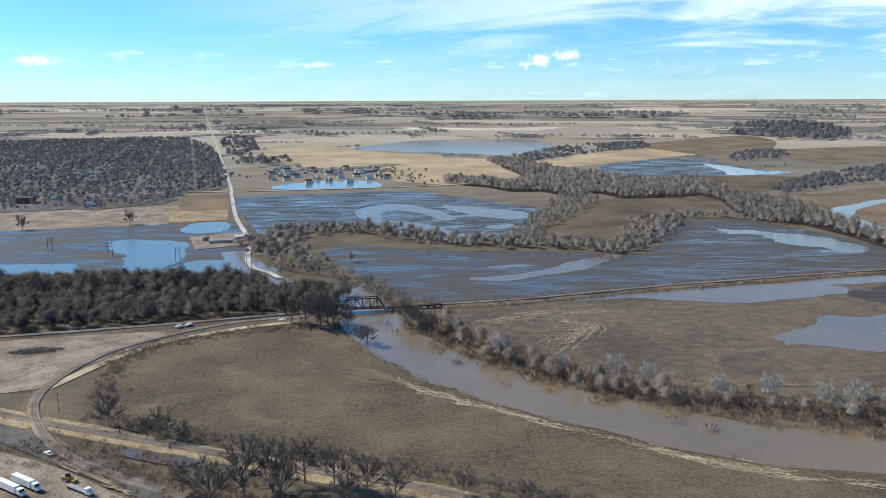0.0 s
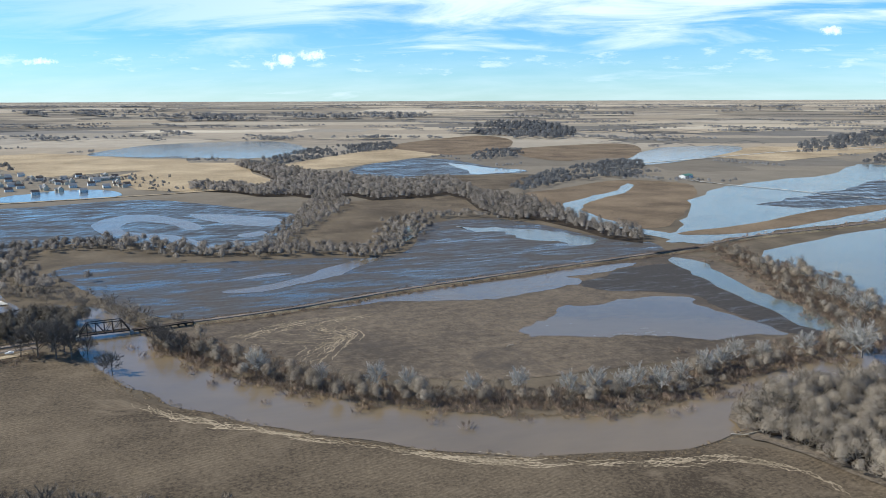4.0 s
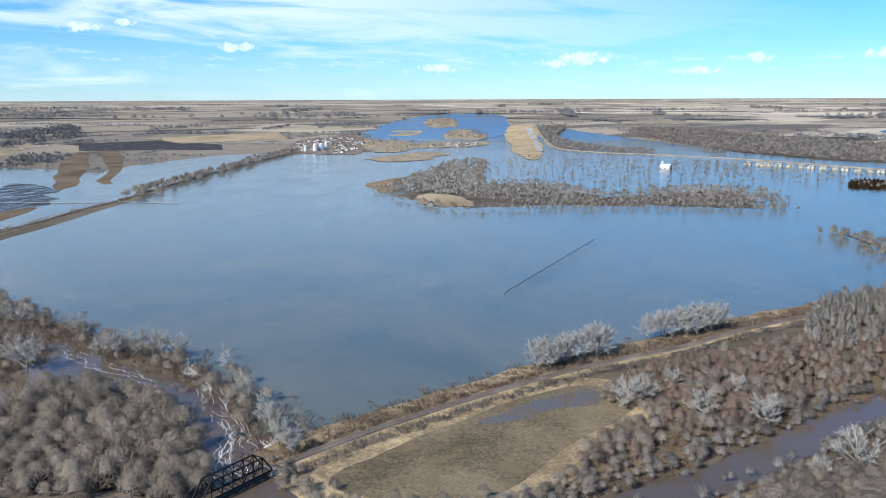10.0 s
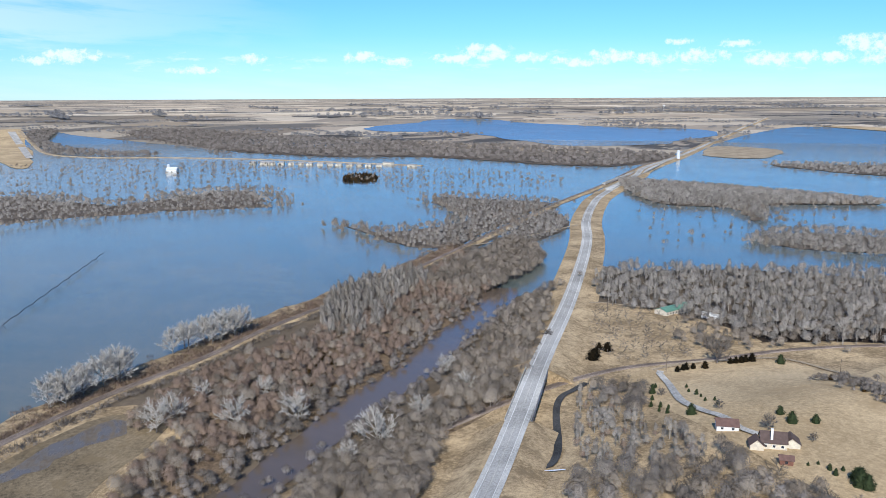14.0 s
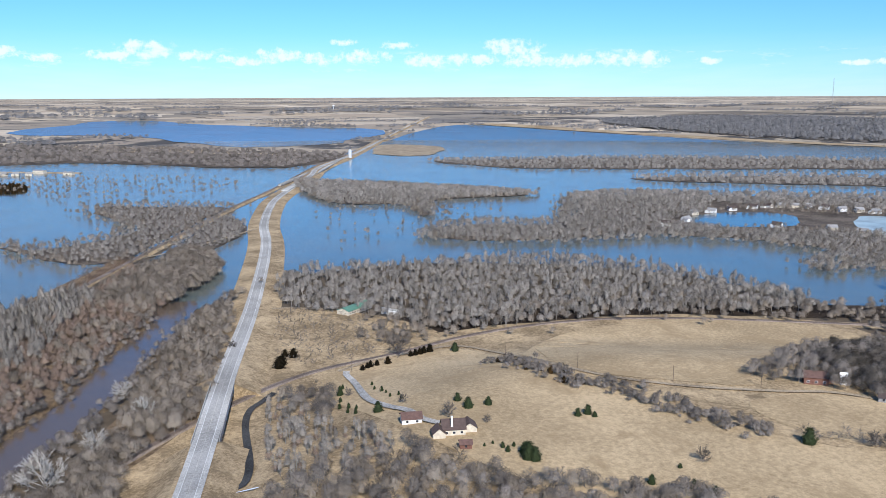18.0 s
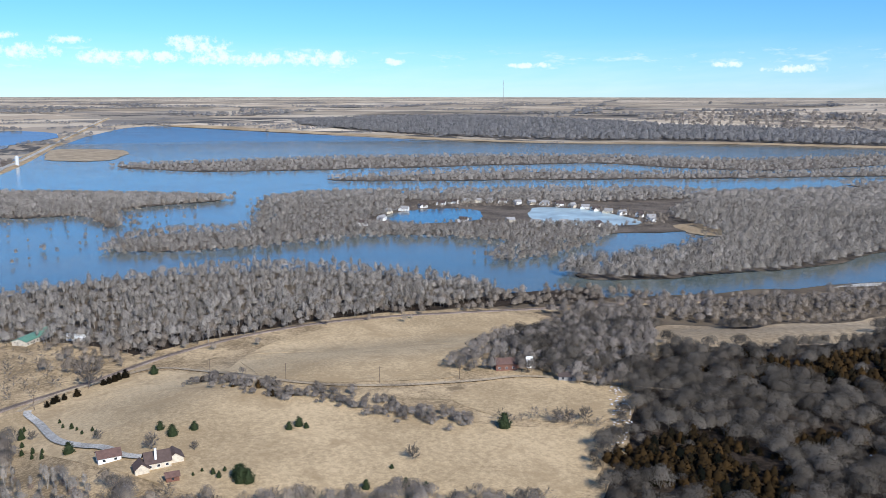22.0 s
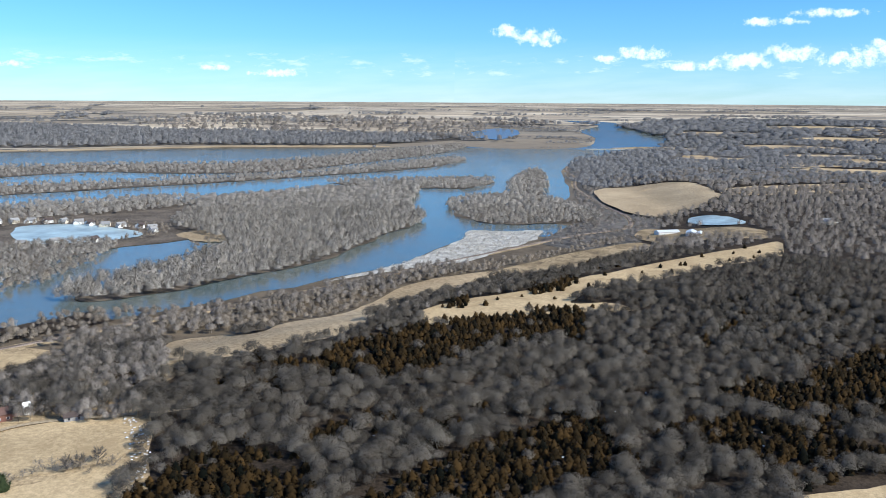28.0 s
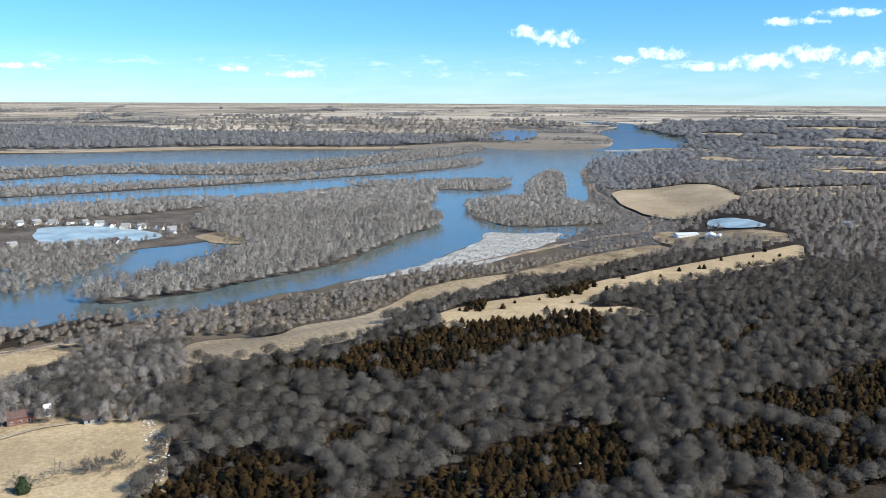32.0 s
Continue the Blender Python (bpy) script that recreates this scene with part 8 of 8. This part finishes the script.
def foam(line, count, wide, spread, mat=None, label="white foam streaks on river rapids", name="foam", up=0.85):
    """Thin winding lines of white water that follow the stream and cross one another."""
    V, F = [], []
    stops = along(line, 0.9)
    for k in range(count):
        n = int(14 + 26 * rng.random())
        i = int(rng.integers(0, max(1, len(stops) - n)))
        off, lean, b, seg = rng.normal() * spread, rng.normal() * 0.12, len(V), stops[i:i + n]
        for j, (x, y, h) in enumerate(seg):
            q = off + lean * (j - n / 2) + 3.2 * noise.noise((x * 0.13, y * 0.13, k * 0.7)) + 1.3 * noise.noise((x * 0.5, y * 0.5, k))
            w = wide * (0.25 + 0.75 * math.sin(math.pi * (j + 0.5) / len(seg))) * (0.15 + 1.5 * abs(noise.noise((x * 0.6, y * 0.6, k + 3.3))))
            for s in (-1, 1):
                V.append((x - math.sin(h) * (q + s * w / 2), y + math.cos(h) * (q + s * w / 2), 0.0006 * k))
        F += [(b + 2 * j, b + 2 * j + 1, b + 2 * j + 3, b + 2 * j + 2) for j in range(len(seg) - 1)]
    V = np.array(V)
    P, _ = lie(V[:, 0], V[:, 1], up)
    P[:, 2] += V[:, 2]
    mesh_of(name, P, F, mat or M_FOAM, label=label, category=name.replace("_", " "), kind="stuff")


foam([(466, 455), (450, 425), (436, 392), (423, 358), (415, 330)], 26, 0.45, 4.5)
foam([(446, 330), (438, 316), (419, 292), (396, 276), (378, 256), (358, 243), (338, 232), (322, 208)], 70, 0.55, 5.0)
foam([(472, 352), (455, 340), (446, 330), (438, 322)], 26, 1.1, 1.6)
foam([(372, 230), (362, 224), (350, 221), (340, 215)], 22, 1.1, 1.5)
grove("rapids_trees", [(438, 288), (402, 252), (374, 225), (479, 325), (431, 281), (462, 315), (395, 246)], NEAR_BARE, M_TWIG_GREY, "large pale bare trees beside rapids", "trees", (0.9, 1.25))
grove("marsh_reeds", fill(MARSH, 6), FAR_BRUSH, M_TWIG_GREY, "pale grey reeds on a marsh", "reeds", (0.4, 0.8))
M_SILT_DRY = soil("dried_silt", (0.22, 0.17, 0.11), (0.36, 0.285, 0.195), 0.05, 0.5)


def streaks(name, line, count, run, wide, spread, label, dz=0.42):
    """Ragged pale streaks laid along a line."""
    V, F = [], []
    stops = along(line, 2.5)
    for k in range(count):
        i = int(rng.integers(0, max(1, len(stops) - 4)))
        n = int(run * (0.4 + rng.random()) / 2.5) + 3
        off, b, seg = rng.normal() * spread, len(V), stops[i:i + n]
        for j, (x, y, h) in enumerate(seg):
            q = off + 2.5 * noise.noise((x * 0.08, y * 0.08, k))
            w = wide * math.sin(math.pi * (j + 0.3) / len(seg)) * (0.3 + 1.2 * abs(noise.noise((x * 0.3, y * 0.3, k + 3.3))))
            for s in (-1, 1):
                V.append((x - math.sin(h) * (q + s * w / 2), y + math.cos(h) * (q + s * w / 2), 0.003 * k))
        F += [(b + 2 * j, b + 2 * j + 1, b + 2 * j + 3, b + 2 * j + 2) for j in range(len(seg) - 1)]
    V = np.array(V)
    P, _ = lie(V[:, 0], V[:, 1], dz)
    P[:, 2] += V[:, 2]
    mesh_of(name, P, F, M_SILT_DRY, label=label, category="silt", kind="stuff")


foam([(-34, 488), (-20, 462), (10, 438), (60, 400), (100, 372), (134, 352), (175, 338), (217, 328), (245, 318), (262, 300), (268, 270)], 110, 1.9, 2.2, M_SILT_DRY, "pale broken line of dried silt along a field", "silt_streaks", 0.31)
foam([(20, 592), (45, 612), (75, 626), (110, 634), (140, 640)], 42, 1.7, 6.0, M_SILT_DRY, "pale winding veins of dried silt on a field", "silt_streaks", 0.25)
foam([(104, 628), (84, 606), (100, 585), (88, 560), (70, 538), (60, 524)], 42, 1.7, 6.5, M_SILT_DRY, "pale winding veins of dried silt on a field", "silt_streaks", 0.25)
foam([(30, 600), (60, 585), (95, 580), (120, 590)], 20, 1.5, 7.0, M_SILT_DRY, "pale winding veins of dried silt on a field", "silt_streaks", 0.25)
patch("ditch_pond", [(-166, 378), (-136, 371), (-113, 361), (-122, 354), (-150, 366)], M_CREEK, 0.5, "narrow dark blue ditch pond", "pond", 5, 3)
S = np.concatenate([beside([(-180, 375), (-130, 350), (-80, 330)], 0.8, 16), beside([(-200, 440), (-215, 520), (-190, 560), (-140, 590), (-100, 606)], 0.8, 10, -10), beside([(-205, 385), (-120, 345), (-60, 320)], 0.9, 14, -4)])
grove("track_brush", S, BRUSH, M_TWIG_RED, "brown brush and reeds between tracks", "brush", (0.5, 1.1))
grove("track_brush", beside([(-190, 412), (-150, 396), (-110, 380), (-60, 362), (0, 338), (60, 310)], 0.9, 8, 6), BRUSH, M_TWIG, "dark brush along a field's edge", "brush", (0.6, 1.2))
grove("bank_reeds", beside([(p[0], p[1]) for p in RIVER[4:]], 1.2, 4, 27), BRUSH, M_REED, "dry reeds along a river bank", "reeds", (0.3, 0.6))
grove("bank_reeds", beside([(p[0], p[1]) for p in RIVER[4:]], 1.4, 4, -26), BRUSH, M_REED, "dry reeds along a river bank", "reeds", (0.25, 0.5))
grove("bank_reeds", beside(CHANNEL[6:14], 1.4, 5, 17), BRUSH, M_REED, "dry reeds along a creek", "reeds", (0.4, 0.8))
grove("bank_reeds", beside(CHANNEL[6:14], 1.4, 5, -17), BRUSH, M_REED, "dry reeds along a creek", "reeds", (0.4, 0.8))
grove("cedar_scrub", fill([(500, 25), (540, 0), (585, -25), (575, -50), (530, -30), (500, -5)], 5.5), NEAR_CEDAR, M_CEDAR, "rusty cedar scrub beside a creek", "scrub", (0.4, 0.75))
S = np.concatenate([fill([(205, -428), (182, -392), (172, -350), (176, -345), (190, -385), (212, -428)], 2.2)])
snow = [(float(x), float(y)) for x, y in S if rng.random() < 0.5]
V, F = [], []
for x, y in snow + [(float(a), float(b)) for a, b in fill([(100, -420), (-60, -480), (-200, -620), (-300, -560), (-100, -380)], 16) if rng.random() < 0.4]:
    p = stand(x, y, 1.4 + 0.002 * len(F))
    b, n = len(V), 7
    for k in range(n):
        q = (0.3 + 0.7 * rng.random())
        V.append((p[0] + q * math.cos(k * 6.283 / n), p[1] + q * math.sin(k * 6.283 / n), p[2]))
    F.append(tuple(range(b, b + n)))
mesh_of("snow_patches", V, F, M_SNOW, label="last patches of old snow under trees", category="snow", kind="stuff")

# ---- poles, drift and roadside snow ----
def power_pole(x, y, h, a):
    """A wooden frame of two poles with a cross arm."""
    ob = template("power_pole", "tall wooden power pole frame in a flooded meadow", "power pole", "power poles")
    ob.matrix_world = pose(*stand(x, y, 0.2), 0, 0, a)
    for s in (-2.2, 2.2):
        part("pole", prism((s, 0, -0.5), (s, 0, h), 0.3, 0.2, 8), M_TIES, ob)
    part("cross_arm", beam((-4.5, 0, h - 1.5), (4.5, 0, h - 1.5), 0.35, 0.35), M_TIES, ob)
    part("brace", joined(beam((-2.2, 0, h * 0.5), (2.2, 0, h - 1.6), 0.2, 0.2), beam((2.2, 0, h * 0.5), (-2.2, 0, h - 1.6), 0.2, 0.2)), M_TIES, ob)
    return ob


pole = power_pole(-351, 871, 16, 20)
for x, y in ((-430, 905), (-270, 840), (-520, 940), (-190, 806)):
    copy_thing(pole, pose(*stand(x, y, 0.2), 0, 0, 20))


def utility_pole(spots):
    ob = template("utility_pole", "thin wooden utility pole beside a road", "utility pole", "utility poles")
    part("pole", prism((0, 0, -0.5), (0, 0, 10), 0.17, 0.12, 8), M_TIES, ob)
    part("cross_arm", beam((-1.2, 0, 9.3), (1.2, 0, 9.3), 0.16, 0.16), M_TIES, ob)
    ob.matrix_world = pose(*stand(*spots[0], 0.5), 0, 0, 60)
    for x, y in spots[1:]:
        copy_thing(ob, pose(*stand(x, y, 0.5), 0, 0, 60))


utility_pole([(500, -250), (506, -290), (455, -345), (375, -334), (325, -360), (290, -392), (655, -280), (640, -262), (420, -130), (-205, 425), (-160, 392)])
streaks("roadside_snow", [(-200, 376), (-176, 360), (-150, 342), (-128, 327)], 14, 18, 2.2, 0.8, "dirty roadside snow strip", 0.75)
pile = fill([(-285, 530), (-270, 541), (-252, 538), (-258, 529), (-275, 525)], 1.6)
grove("brush_pile", pile, BRUSH, M_TWIG_DARK, "dark pile of dumped brush on bare ground", "brush pile", (0.35, 0.6))


def driftwood(x, y, a, length):
    ob = template("driftwood_log", "pale stranded driftwood log on a river bank", "log", "driftwood")
    ob.matrix_world = pose(*stand(x, y, 0.9), 0, 0, a)
    part("trunk", joined(prism((0, 0, 0.2), (length, 0, 0.3), 0.35, 0.18, 8)), M_PAINT_LOG, ob)
    part("branch", joined(prism((length * 0.4, 0, 0.3), (length * 0.6, 1.8, 0.7), 0.12, 0.05, 6), prism((length * 0.6, 0, 0.3), (length * 0.85, -1.4, 0.5), 0.12, 0.05, 6)), M_PAINT_LOG, ob)


M_PAINT_LOG = plain("bleached_wood", (0.45, 0.38, 0.29), 0.85)
driftwood(262, 344, 10, 12)
driftwood(256, 347, -25, 9)
driftwood(330, 430, 20, 8)
driftwood(203, 523, 30, 7)
